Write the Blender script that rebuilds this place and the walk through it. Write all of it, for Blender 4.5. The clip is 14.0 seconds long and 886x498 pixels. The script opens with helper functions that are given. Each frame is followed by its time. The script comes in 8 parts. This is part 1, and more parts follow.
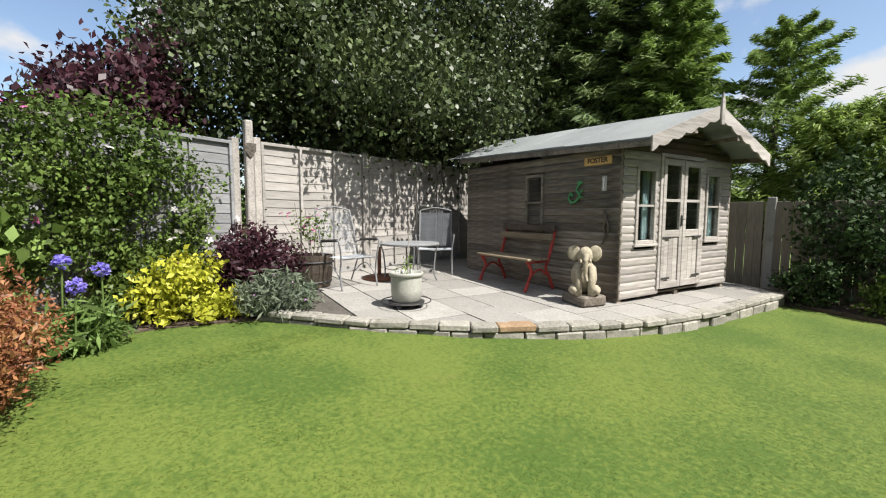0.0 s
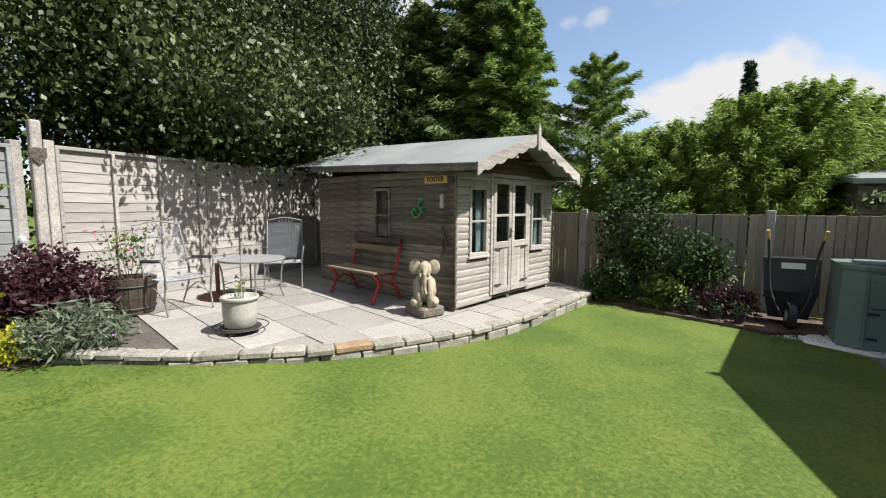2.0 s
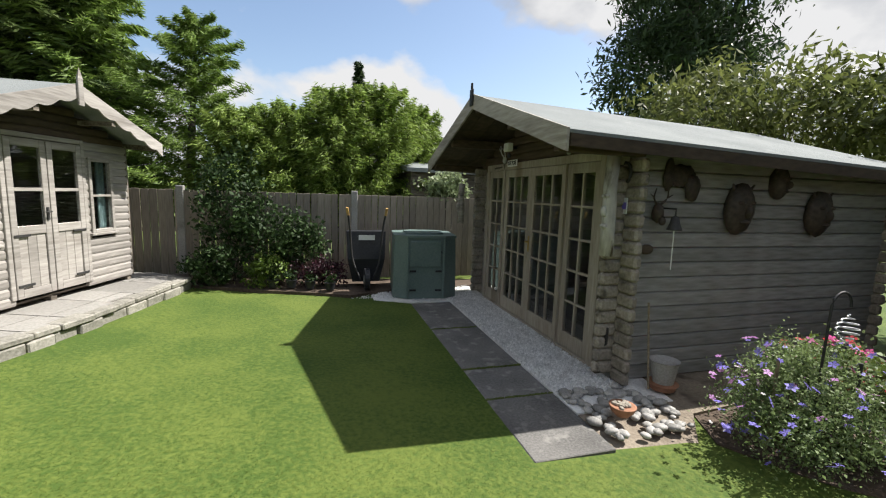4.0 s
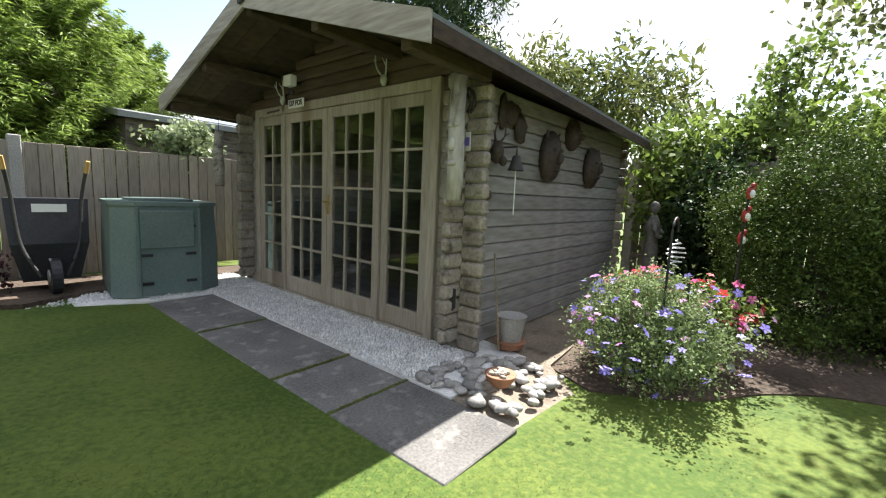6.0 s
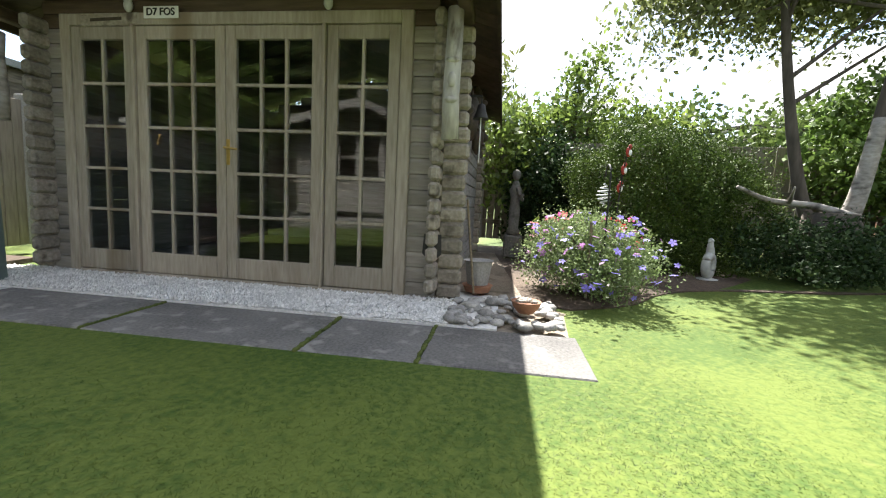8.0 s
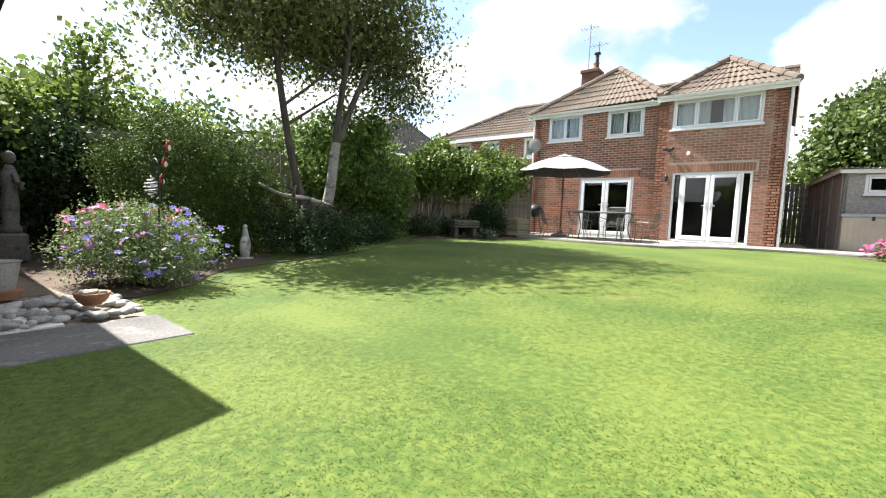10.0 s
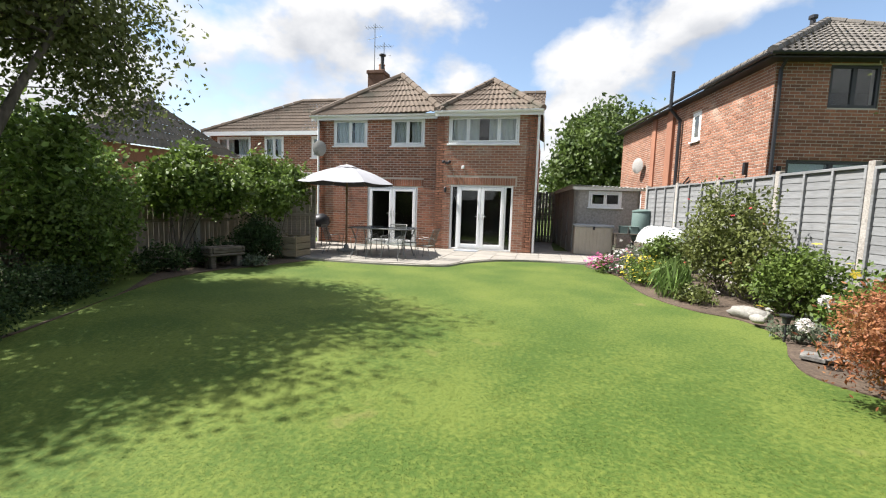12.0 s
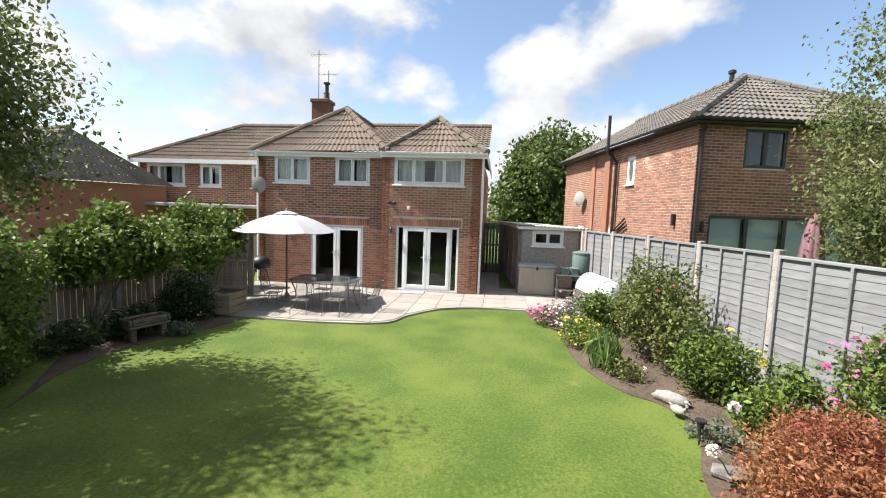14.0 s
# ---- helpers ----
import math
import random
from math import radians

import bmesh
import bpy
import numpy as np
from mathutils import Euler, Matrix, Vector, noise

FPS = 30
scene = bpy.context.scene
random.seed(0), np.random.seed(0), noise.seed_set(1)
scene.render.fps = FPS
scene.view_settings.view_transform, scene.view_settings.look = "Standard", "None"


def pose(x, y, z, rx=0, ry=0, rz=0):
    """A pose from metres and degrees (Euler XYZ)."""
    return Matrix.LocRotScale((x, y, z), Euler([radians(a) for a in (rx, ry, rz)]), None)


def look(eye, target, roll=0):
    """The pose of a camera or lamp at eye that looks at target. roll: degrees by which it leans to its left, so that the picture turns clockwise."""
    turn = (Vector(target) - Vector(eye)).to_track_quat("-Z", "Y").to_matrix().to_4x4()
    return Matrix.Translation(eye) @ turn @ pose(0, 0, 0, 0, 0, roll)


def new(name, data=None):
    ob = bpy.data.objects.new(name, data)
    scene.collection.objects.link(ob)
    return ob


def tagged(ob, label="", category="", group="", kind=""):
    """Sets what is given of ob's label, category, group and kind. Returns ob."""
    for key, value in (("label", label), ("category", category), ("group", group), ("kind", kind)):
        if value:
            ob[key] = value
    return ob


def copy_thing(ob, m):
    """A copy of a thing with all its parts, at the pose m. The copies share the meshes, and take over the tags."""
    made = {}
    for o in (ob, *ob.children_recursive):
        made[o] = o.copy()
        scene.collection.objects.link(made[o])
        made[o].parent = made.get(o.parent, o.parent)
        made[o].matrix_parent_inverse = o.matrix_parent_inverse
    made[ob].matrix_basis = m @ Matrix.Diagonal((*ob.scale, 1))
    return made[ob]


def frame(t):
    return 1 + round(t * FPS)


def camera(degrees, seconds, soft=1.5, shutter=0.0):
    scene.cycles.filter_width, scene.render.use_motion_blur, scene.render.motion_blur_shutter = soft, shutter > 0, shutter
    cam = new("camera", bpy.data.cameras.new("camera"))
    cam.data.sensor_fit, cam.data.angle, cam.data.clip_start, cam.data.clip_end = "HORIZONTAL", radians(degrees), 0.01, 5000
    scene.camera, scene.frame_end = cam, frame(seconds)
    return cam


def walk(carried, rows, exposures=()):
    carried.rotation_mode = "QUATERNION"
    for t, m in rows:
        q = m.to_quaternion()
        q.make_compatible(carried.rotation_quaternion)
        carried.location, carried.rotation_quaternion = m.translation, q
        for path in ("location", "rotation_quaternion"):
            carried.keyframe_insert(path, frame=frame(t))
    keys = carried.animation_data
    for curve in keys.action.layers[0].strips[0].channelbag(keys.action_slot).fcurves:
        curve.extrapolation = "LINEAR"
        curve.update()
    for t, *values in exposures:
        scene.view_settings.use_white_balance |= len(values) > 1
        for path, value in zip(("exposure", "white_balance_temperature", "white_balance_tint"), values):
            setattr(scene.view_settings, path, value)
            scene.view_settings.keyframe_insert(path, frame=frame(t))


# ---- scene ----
cam = camera(92.6, 14.0, 1.15)
PATH = [
    (0, (-0.186, -0.276, 1.373), (-1.571, 1.156, 1.202), 0.1),
    (0.5, (-0.021, -0.144, 1.474), (-1.199, 1.462, 1.296), 0.2),
    (1, (0.063, -0.115, 1.559), (-0.968, 1.589, 1.374), 0.3),
    (1.5, (0.119, -0.109, 1.611), (-0.842, 1.634, 1.416), 0.4),
    (2, (0.2, -0.11, 1.668), (-0.72, 1.654, 1.464), 0.3),
    (2.5, (0.347, -0.143, 1.721), (-0.456, 1.677, 1.51), 0.2),
    (3, (0.674, -0.117, 1.777), (0.199, 1.813, 1.551), 0.5),
    (3.5, (0.915, -0.011, 1.742), (0.924, 1.974, 1.495), 1.0),
    (4, (1.077, 0.226, 1.642), (1.628, 2.131, 1.378), 1.9),
    (4.2, (1.149, 0.312, 1.598), (1.866, 2.16, 1.337), 2.3),
    (6.5, (0.998, 1.825, 1.031), (2.675, 2.886, 0.783), 2.8),
    (7, (0.861, 2.244, 0.869), (2.669, 3.067, 0.64), 3.1),
    (7.2, (0.772, 2.396, 0.834), (2.61, 3.151, 0.604), 2.9),
    (9.3, (0.053, 3.373, 0.627), (1.772, 2.363, 0.472), 2.8),
    (9.5, (-0.031, 3.399, 0.621), (1.564, 2.202, 0.477), 2.5),
    (10, (-0.203, 3.417, 0.692), (1.043, 1.861, 0.538), 2.4),
    (10.5, (-0.246, 3.243, 0.773), (0.623, 1.449, 0.611), 2.0),
    (11, (-0.302, 2.928, 0.955), (0.261, 1.017, 0.778), 2.1),
    (11.5, (-0.343, 2.656, 1.188), (0.124, 0.72, 0.997), 2.0),
    (12, (-0.42, 2.358, 1.517), (0.041, 0.422, 1.324), 1.9),
    (12.5, (-0.484, 2.214, 1.923), (-0.027, 0.276, 1.735), 2.0),
    (13, (-0.571, 2.232, 2.327), (-0.131, 0.289, 2.148), 1.9),
    (13.5, (-0.628, 2.164, 2.584), (-0.225, 0.214, 2.403), 1.8),
    (14, (-0.606, 2.126, 2.741), (-0.353, 0.15, 2.559), 2.0),
]
EXPOSURES = [(0, 0.9), (2.5, 0.88), (3.5, 0.84), (4.2, 0.92), (6.5, 1.92), (7.2, 1.98), (9.3, 1.88), (10.5, 1.55), (12, 1.16), (14, 1.16)]
walk(cam, [(t, look(eye, target, roll)) for t, eye, target, roll in PATH], EXPOSURES)

# ---- sky and sun ----
SUN_DIR = Vector((0.73, 0.12, 1.0)).normalized()
world = bpy.data.worlds.new("world")
scene.world = world
world.use_nodes = True
wn, wl = world.node_tree.nodes, world.node_tree.links
wn.clear()
sky = wn.new("ShaderNodeTexSky")
sky.sky_type, sky.sun_disc = "NISHITA", False
sky.sun_elevation = math.asin(SUN_DIR.z)
sky.sun_rotation = math.atan2(SUN_DIR.x, SUN_DIR.y)
sky.air_density, sky.dust_density, sky.ozone_density = 1.0, 1.2, 1.0
co = wn.new("ShaderNodeTexCoord")
mp = wn.new("ShaderNodeMapping")
mp.inputs["Scale"].default_value = (1.0, 1.0, 1.5)
mp.inputs["Location"].default_value = (0.35, 0.1, 0.4)
low = wn.new("ShaderNodeMapping")
low.inputs["Location"].default_value = (0.0, 0.0, 0.11)


def cloud_noise(source):
    q = wn.new("ShaderNodeTexNoise")
    q.inputs["Scale"].default_value, q.inputs["Detail"].default_value = 3.0, 10.0
    q.inputs["Roughness"].default_value, q.inputs["Distortion"].default_value = 0.5, 0.0
    wl.new(source, q.inputs["Vector"])
    return q.outputs["Fac"]


wl.new(co.outputs["Generated"], mp.inputs["Vector"])
wl.new(mp.outputs["Vector"], low.inputs["Vector"])
density, above = cloud_noise(mp.outputs["Vector"]), cloud_noise(low.outputs["Vector"])
rp = wn.new("ShaderNodeValToRGB")
rp.color_ramp.elements[0].position, rp.color_ramp.elements[1].position = 0.475, 0.55
under = wn.new("ShaderNodeMath")
under.operation = "SUBTRACT"
wl.new(density, under.inputs[0])
wl.new(above, under.inputs[1])
base_shade = wn.new("ShaderNodeMapRange")
base_shade.inputs["From Min"].default_value, base_shade.inputs["From Max"].default_value = -0.12, 0.05
wl.new(under.outputs[0], base_shade.inputs["Value"])
crp = wn.new("ShaderNodeValToRGB")
crp.color_ramp.elements[0].color, crp.color_ramp.elements[1].color = (6.8, 7.1, 7.8, 1), (11.5, 11.5, 11.6, 1)
mix = wn.new("ShaderNodeMix")
mix.data_type = "RGBA"
bg, out = wn.new("ShaderNodeBackground"), wn.new("ShaderNodeOutputWorld")
bg.inputs["Strength"].default_value = 0.040
wl.new(density, rp.inputs["Fac"])
wl.new(base_shade.outputs["Result"], crp.inputs["Fac"])
wl.new(rp.outputs["Color"], mix.inputs["Factor"])
tint = wn.new("ShaderNodeMix")
tint.data_type, tint.blend_type = "RGBA", "MULTIPLY"
tint.inputs["Factor"].default_value, tint.inputs["B"].default_value = 1.0, (2.6, 2.55, 2.5, 1)
wl.new(sky.outputs["Color"], tint.inputs["A"])
wl.new(tint.outputs["Result"], mix.inputs["A"])
wl.new(crp.outputs["Color"], mix.inputs["B"])
wl.new(mix.outputs["Result"], bg.inputs["Color"])
wl.new(bg.outputs["Background"], out.inputs["Surface"])
sun = new("sun", bpy.data.lights.new("sun", "SUN"))
sun.data.energy, sun.data.angle, sun.data.color = 5.0, radians(0.6), (1.0, 0.965, 0.91)
sun.matrix_world = look(SUN_DIR * 40, (0, 0, 0))

# ---- materials ----
def material(name, a, b, rough=0.8, big=1.5, fine=40.0, bump=0.25, rnd=0.0, island=False, stretch=(1, 1, 1), metal=0.0,
             stain=None, stain_at=0.6, stain_scale=2.5, leaf=0.0, spec=0.4, coords="Object", span=(0.7, 1.3)):
    """Two colours mixed by a large and a fine noise, with bump, stains and a change from piece to piece."""
    m = bpy.data.materials.new(name)
    m.use_nodes = True
    n, l = m.node_tree.nodes, m.node_tree.links
    p = n["Principled BSDF"]
    p.inputs["Roughness"].default_value, p.inputs["Metallic"].default_value = rough, metal
    p.inputs["Specular IOR Level"].default_value = spec
    tc, mpn = n.new("ShaderNodeTexCoord"), n.new("ShaderNodeMapping")
    mpn.inputs["Scale"].default_value = stretch
    l.new(tc.outputs[coords], mpn.inputs["Vector"])
    n1, n2 = n.new("ShaderNodeTexNoise"), n.new("ShaderNodeTexNoise")
    n1.inputs["Scale"].default_value, n2.inputs["Scale"].default_value = big, fine
    n1.inputs["Detail"].default_value, n2.inputs["Detail"].default_value = 3, 4
    for q in (n1, n2):
        l.new(mpn.outputs["Vector"], q.inputs["Vector"])
    add = n.new("ShaderNodeMath")
    add.operation = "ADD"
    l.new(n1.outputs["Fac"], add.inputs[0])
    l.new(n2.outputs["Fac"], add.inputs[1])
    ramp = n.new("ShaderNodeMapRange")
    ramp.inputs["From Min"].default_value, ramp.inputs["From Max"].default_value = span
    l.new(add.outputs[0], ramp.inputs["Value"])
    col = n.new("ShaderNodeMix")
    col.data_type = "RGBA"
    col.inputs["A"].default_value, col.inputs["B"].default_value = (*a, 1), (*b, 1)
    l.new(ramp.outputs["Result"], col.inputs["Factor"])
    result = col.outputs["Result"]
    if stain:
        n3, sr, sm = n.new("ShaderNodeTexNoise"), n.new("ShaderNodeValToRGB"), n.new("ShaderNodeMix")
        n3.inputs["Scale"].default_value, n3.inputs["Detail"].default_value = stain_scale, 6
        sr.color_ramp.elements[0].position, sr.color_ramp.elements[1].position = stain_at, stain_at + 0.12
        sm.data_type = "RGBA"
        sm.inputs["B"].default_value = (*stain, 1)
        l.new(mpn.outputs["Vector"], n3.inputs["Vector"])
        l.new(n3.outputs["Fac"], sr.inputs["Fac"])
        l.new(sr.outputs["Color"], sm.inputs["Factor"])
        l.new(result, sm.inputs["A"])
        result = sm.outputs["Result"]
    if rnd:
        hsv, mr = n.new("ShaderNodeHueSaturation"), n.new("ShaderNodeMapRange")
        src = n.new("ShaderNodeNewGeometry").outputs["Random Per Island"] if island else n.new("ShaderNodeObjectInfo").outputs["Random"]
        mr.inputs["To Min"].default_value, mr.inputs["To Max"].default_value = 1 - rnd, 1 + rnd
        l.new(src, mr.inputs["Value"])
        l.new(mr.outputs["Result"], hsv.inputs["Value"])
        l.new(result, hsv.inputs["Color"])
        result = hsv.outputs["Color"]
    l.new(result, p.inputs["Base Color"])
    if bump:
        bn = n.new("ShaderNodeBump")
        bn.inputs["Strength"].default_value, bn.inputs["Distance"].default_value = bump, 0.01
        l.new(n2.outputs["Fac"], bn.inputs["Height"])
        l.new(bn.outputs["Normal"], p.inputs["Normal"])
    if leaf:
        tr, ms, o = n.new("ShaderNodeBsdfTranslucent"), n.new("ShaderNodeMixShader"), n["Material Output"]
        l.new(result, tr.inputs["Color"])
        ms.inputs["Fac"].default_value = leaf
        l.new(p.outputs["BSDF"], ms.inputs[1])
        l.new(tr.outputs["BSDF"], ms.inputs[2])
        l.new(ms.outputs["Shader"], o.inputs["Surface"])
    return m


def leafy(name, a, b, rough=0.5, rnd=0.45, leaf=0.35, spec=0.4):
    return material(name, a, b, rough=rough, big=0.8, fine=6.0, bump=0, rnd=rnd, island=True, leaf=leaf, spec=spec)


def glass(name, tint=(0.9, 0.95, 0.95), rough=0.02):
    m = bpy.data.materials.new(name)
    m.use_nodes = True
    p = m.node_tree.nodes["Principled BSDF"]
    p.inputs["Base Color"].default_value = (*tint, 1)
    p.inputs["Transmission Weight"].default_value, p.inputs["Roughness"].default_value, p.inputs["IOR"].default_value = 1.0, rough, 1.45
    return m


M = {
    "grass": material("grass", (0.050, 0.091, 0.010), (0.107, 0.143, 0.022), 0.9, 0.9, 30, 0.5, stain=(0.17, 0.16, 0.05), stain_at=0.68, stain_scale=1.9, span=(0.84, 1.16)),
    "blade": material("blade", (0.053, 0.095, 0.011), (0.127, 0.163, 0.029), 0.6, 1.1, 8, 0, 0.22, True, leaf=0.35, spec=0.25, stain=(0.19, 0.18, 0.055), stain_at=0.68, stain_scale=1.9, span=(0.84, 1.16)),
    "soil": material("soil", (0.045, 0.032, 0.023), (0.135, 0.098, 0.070), 0.95, 2, 30, 1.0),
    "sandstone": material("sandstone", (0.20, 0.19, 0.172), (0.32, 0.305, 0.28), 0.85, 1.3, 35, 0.4, 0.17, stain=(0.25, 0.22, 0.19), stain_at=0.6),
    "edge_stone": material("edge_stone", (0.19, 0.18, 0.152), (0.36, 0.34, 0.295), 0.9, 5, 40, 0.6, 0.18, stain=(0.14, 0.13, 0.10), stain_at=0.55, stain_scale=6),
    "orange_stone": material("orange_stone", (0.22, 0.145, 0.085), (0.34, 0.235, 0.14), 0.9, 5, 40, 0.6),
    "joint": material("joint", (0.055, 0.05, 0.042), (0.12, 0.105, 0.09), 0.95, 3, 40, 0.5),
    "dark_slab": material("dark_slab", (0.09, 0.086, 0.081), (0.205, 0.196, 0.183), 0.85, 2.2, 60, 0.4, 0.12, stain=(0.25, 0.24, 0.22), stain_at=0.56, stain_scale=9),
    "house_slab": material("house_slab", (0.24, 0.22, 0.195), (0.35, 0.325, 0.285), 0.85, 1.3, 35, 0.2, 0.12),
    "gravel": material("gravel", (0.56, 0.55, 0.53), (0.84, 0.83, 0.81), 0.8, 6, 60, 0.6, 0.25, True),
    "trodden": material("trodden", (0.15, 0.12, 0.09), (0.29, 0.245, 0.19), 0.95, 3, 40, 0.8, stain=(0.09, 0.07, 0.05), stain_at=0.58, stain_scale=5),
    "moss": material("moss", (0.05, 0.075, 0.015), (0.11, 0.13, 0.03), 0.95, 9, 60, 1.0),
    "dark_backing": material("dark_backing", (0.028, 0.028, 0.030), (0.045, 0.045, 0.047), 0.9, 3, 90, 0.1),
    "pebble": material("pebble", (0.21, 0.205, 0.195), (0.44, 0.42, 0.385), 0.6, 4, 50, 0.1, 0.3),
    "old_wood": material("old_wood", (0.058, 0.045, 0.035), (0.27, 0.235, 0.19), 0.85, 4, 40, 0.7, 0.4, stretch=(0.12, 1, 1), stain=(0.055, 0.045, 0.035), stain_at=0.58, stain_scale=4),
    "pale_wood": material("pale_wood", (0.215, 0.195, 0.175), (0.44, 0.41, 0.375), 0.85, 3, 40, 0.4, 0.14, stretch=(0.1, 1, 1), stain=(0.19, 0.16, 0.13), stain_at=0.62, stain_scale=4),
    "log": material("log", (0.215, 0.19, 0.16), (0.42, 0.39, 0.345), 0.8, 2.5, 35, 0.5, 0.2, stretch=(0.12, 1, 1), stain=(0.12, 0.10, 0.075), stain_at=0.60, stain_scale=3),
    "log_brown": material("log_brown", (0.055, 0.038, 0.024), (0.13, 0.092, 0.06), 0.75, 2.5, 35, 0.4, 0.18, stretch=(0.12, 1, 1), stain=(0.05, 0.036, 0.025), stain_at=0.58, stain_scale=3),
    "log_end": material("log_end", (0.20, 0.172, 0.135), (0.38, 0.34, 0.285), 0.8, 5, 40, 0.5, 0.18, stain=(0.10, 0.085, 0.065), stain_at=0.57, stain_scale=8),
    "joinery": material("joinery", (0.265, 0.225, 0.175), (0.45, 0.40, 0.33), 0.75, 3, 45, 0.35, 0.12, stretch=(1, 1, 0.12), stain=(0.22, 0.175, 0.12), stain_at=0.58),
    "fence_lap": material("fence_lap", (0.255, 0.235, 0.215), (0.40, 0.38, 0.35), 0.85, 3, 30, 0.5, 0.16, stretch=(1, 0.12, 1), stain=(0.28, 0.25, 0.22), stain_at=0.64, stain_scale=5),
    "fence_grey": material("fence_grey", (0.162, 0.165, 0.168), (0.268, 0.272, 0.277), 0.85, 3, 30, 0.4, 0.12, stretch=(1, 0.12, 1), stain=(0.15, 0.14, 0.13), stain_at=0.62, stain_scale=5),
    "chimney_brick": material("chimney_brick", (0.09, 0.05, 0.035), (0.16, 0.09, 0.06), 0.9, 3, 25, 0.6),
    "fence_dark": material("fence_dark", (0.20, 0.17, 0.135), (0.33, 0.29, 0.24), 0.85, 3, 40, 0.4, 0.2, stretch=(1, 1, 0.12), stain=(0.12, 0.10, 0.08), stain_at=0.6, stain_scale=4),
    "felt": material("felt", (0.15, 0.165, 0.165), (0.24, 0.255, 0.25), 0.95, 1.2, 80, 0.5, stain=(0.30, 0.31, 0.30), stain_at=0.66),
    "bark": material("bark", (0.05, 0.042, 0.033), (0.13, 0.11, 0.09), 0.95, 4, 20, 1.0, stretch=(1, 1, 0.25)),
    "birch_bark": material("birch_bark", (0.20, 0.18, 0.155), (0.44, 0.41, 0.37), 0.85, 3, 18, 0.6, stretch=(1, 1, 2.0), stain=(0.05, 0.045, 0.04), stain_at=0.55, stain_scale=4),
    "brick": material("brick", (0.17, 0.070, 0.042), (0.31, 0.13, 0.075), 0.85, 0.6, 30, 0.4, 0.38, True, stain=(0.17, 0.10, 0.075), stain_at=0.66, stain_scale=0.9),
    # Orange extension brick; also brick's sunlit copy, with the sun put into its colour.
    "brick_orange_lit": material("brick_orange_lit", (0.22, 0.098, 0.062), (0.345, 0.168, 0.106), 0.85, 0.6, 30, 0.4, 0.25, True, stain=(0.42, 0.30, 0.235), stain_at=0.62, stain_scale=0.8),
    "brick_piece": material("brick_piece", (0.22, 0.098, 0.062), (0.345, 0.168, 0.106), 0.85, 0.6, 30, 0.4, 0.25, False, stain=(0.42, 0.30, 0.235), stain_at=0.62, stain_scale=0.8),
    "mortar": material("mortar", (0.40, 0.355, 0.30), (0.54, 0.49, 0.43), 0.95, 2, 60, 0.4),
    "tile": material("tile", (0.105, 0.080, 0.060), (0.185, 0.142, 0.110), 0.85, 1.5, 25, 0.4, stain=(0.085, 0.075, 0.055), stain_at=0.58, stain_scale=1.6),
    "tile_grey": material("tile_grey", (0.10, 0.09, 0.08), (0.19, 0.17, 0.15), 0.85, 1.5, 25, 0.4, stain=(0.07, 0.065, 0.055), stain_at=0.6, stain_scale=1.6),
    "upvc": material("upvc", (0.74, 0.75, 0.76), (0.82, 0.83, 0.84), 0.35, 2, 30, 0.02),
    "dark_frame": material("dark_frame", (0.02, 0.021, 0.023), (0.035, 0.036, 0.038), 0.4, 2, 30, 0.05),
    # Near-black room surfaces; the dimness indoors is put into the colour.
    "dim_interior": material("dim_interior", (0.035, 0.032, 0.03), (0.06, 0.055, 0.05), 0.9, 2, 10, 0),
    "blind": material("blind", (0.40, 0.48, 0.50), (0.48, 0.55, 0.57), 0.8, 2, 20, 0),
    "curtain": material("curtain", (0.55, 0.57, 0.58), (0.68, 0.70, 0.70), 0.9, 6, 30, 0.2),
    "concrete": material("concrete", (0.26, 0.25, 0.235), (0.40, 0.39, 0.37), 0.9, 2, 60, 0.6, 0.1, stain=(0.17, 0.16, 0.14), stain_at=0.6),
    "pebbledash": material("pebbledash", (0.22, 0.21, 0.20), (0.45, 0.43, 0.40), 0.95, 14, 70, 1.0),
    "tin": material("tin", (0.45, 0.46, 0.46), (0.60, 0.61, 0.61), 0.5, 2, 30, 0.1, metal=0.3),
    "black_plastic": material("black_plastic", (0.012, 0.013, 0.016), (0.03, 0.031, 0.036), 0.45, 3, 40, 0.1),
    "green_plastic": material("green_plastic", (0.10, 0.150, 0.140), (0.15, 0.205, 0.19), 0.5, 2, 40, 0.1, stain=(0.14, 0.19, 0.18), stain_at=0.64),
    "beige_plastic": material("beige_plastic", (0.36, 0.32, 0.26), (0.44, 0.40, 0.33), 0.6, 2, 40, 0.05),
    "white_sheet": material("white_sheet", (0.66, 0.68, 0.68), (0.80, 0.81, 0.80), 0.4, 3, 20, 0.3),
    "red_iron": material("red_iron", (0.30, 0.028, 0.022), (0.42, 0.05, 0.035), 0.45, 4, 40, 0.15),
    "bench_wood": material("bench_wood", (0.17, 0.13, 0.085), (0.34, 0.28, 0.19), 0.75, 3, 40, 0.3, 0.1, stretch=(0.1, 1, 1)),
    "white_iron": material("white_iron", (0.12, 0.122, 0.125), (0.25, 0.253, 0.257), 0.5, 4, 40, 0.15, stain=(0.12, 0.11, 0.10), stain_at=0.6, stain_scale=8),
    "mesh_grey": material("mesh_grey", (0.25, 0.27, 0.295), (0.34, 0.36, 0.385), 0.6, 4, 90, 0.3),
    "rust": material("rust", (0.12, 0.05, 0.03), (0.20, 0.095, 0.055), 0.8, 5, 40, 0.4),
    "glazed": material("glazed", (0.30, 0.30, 0.265), (0.42, 0.415, 0.37), 0.35, 3, 40, 0.1),
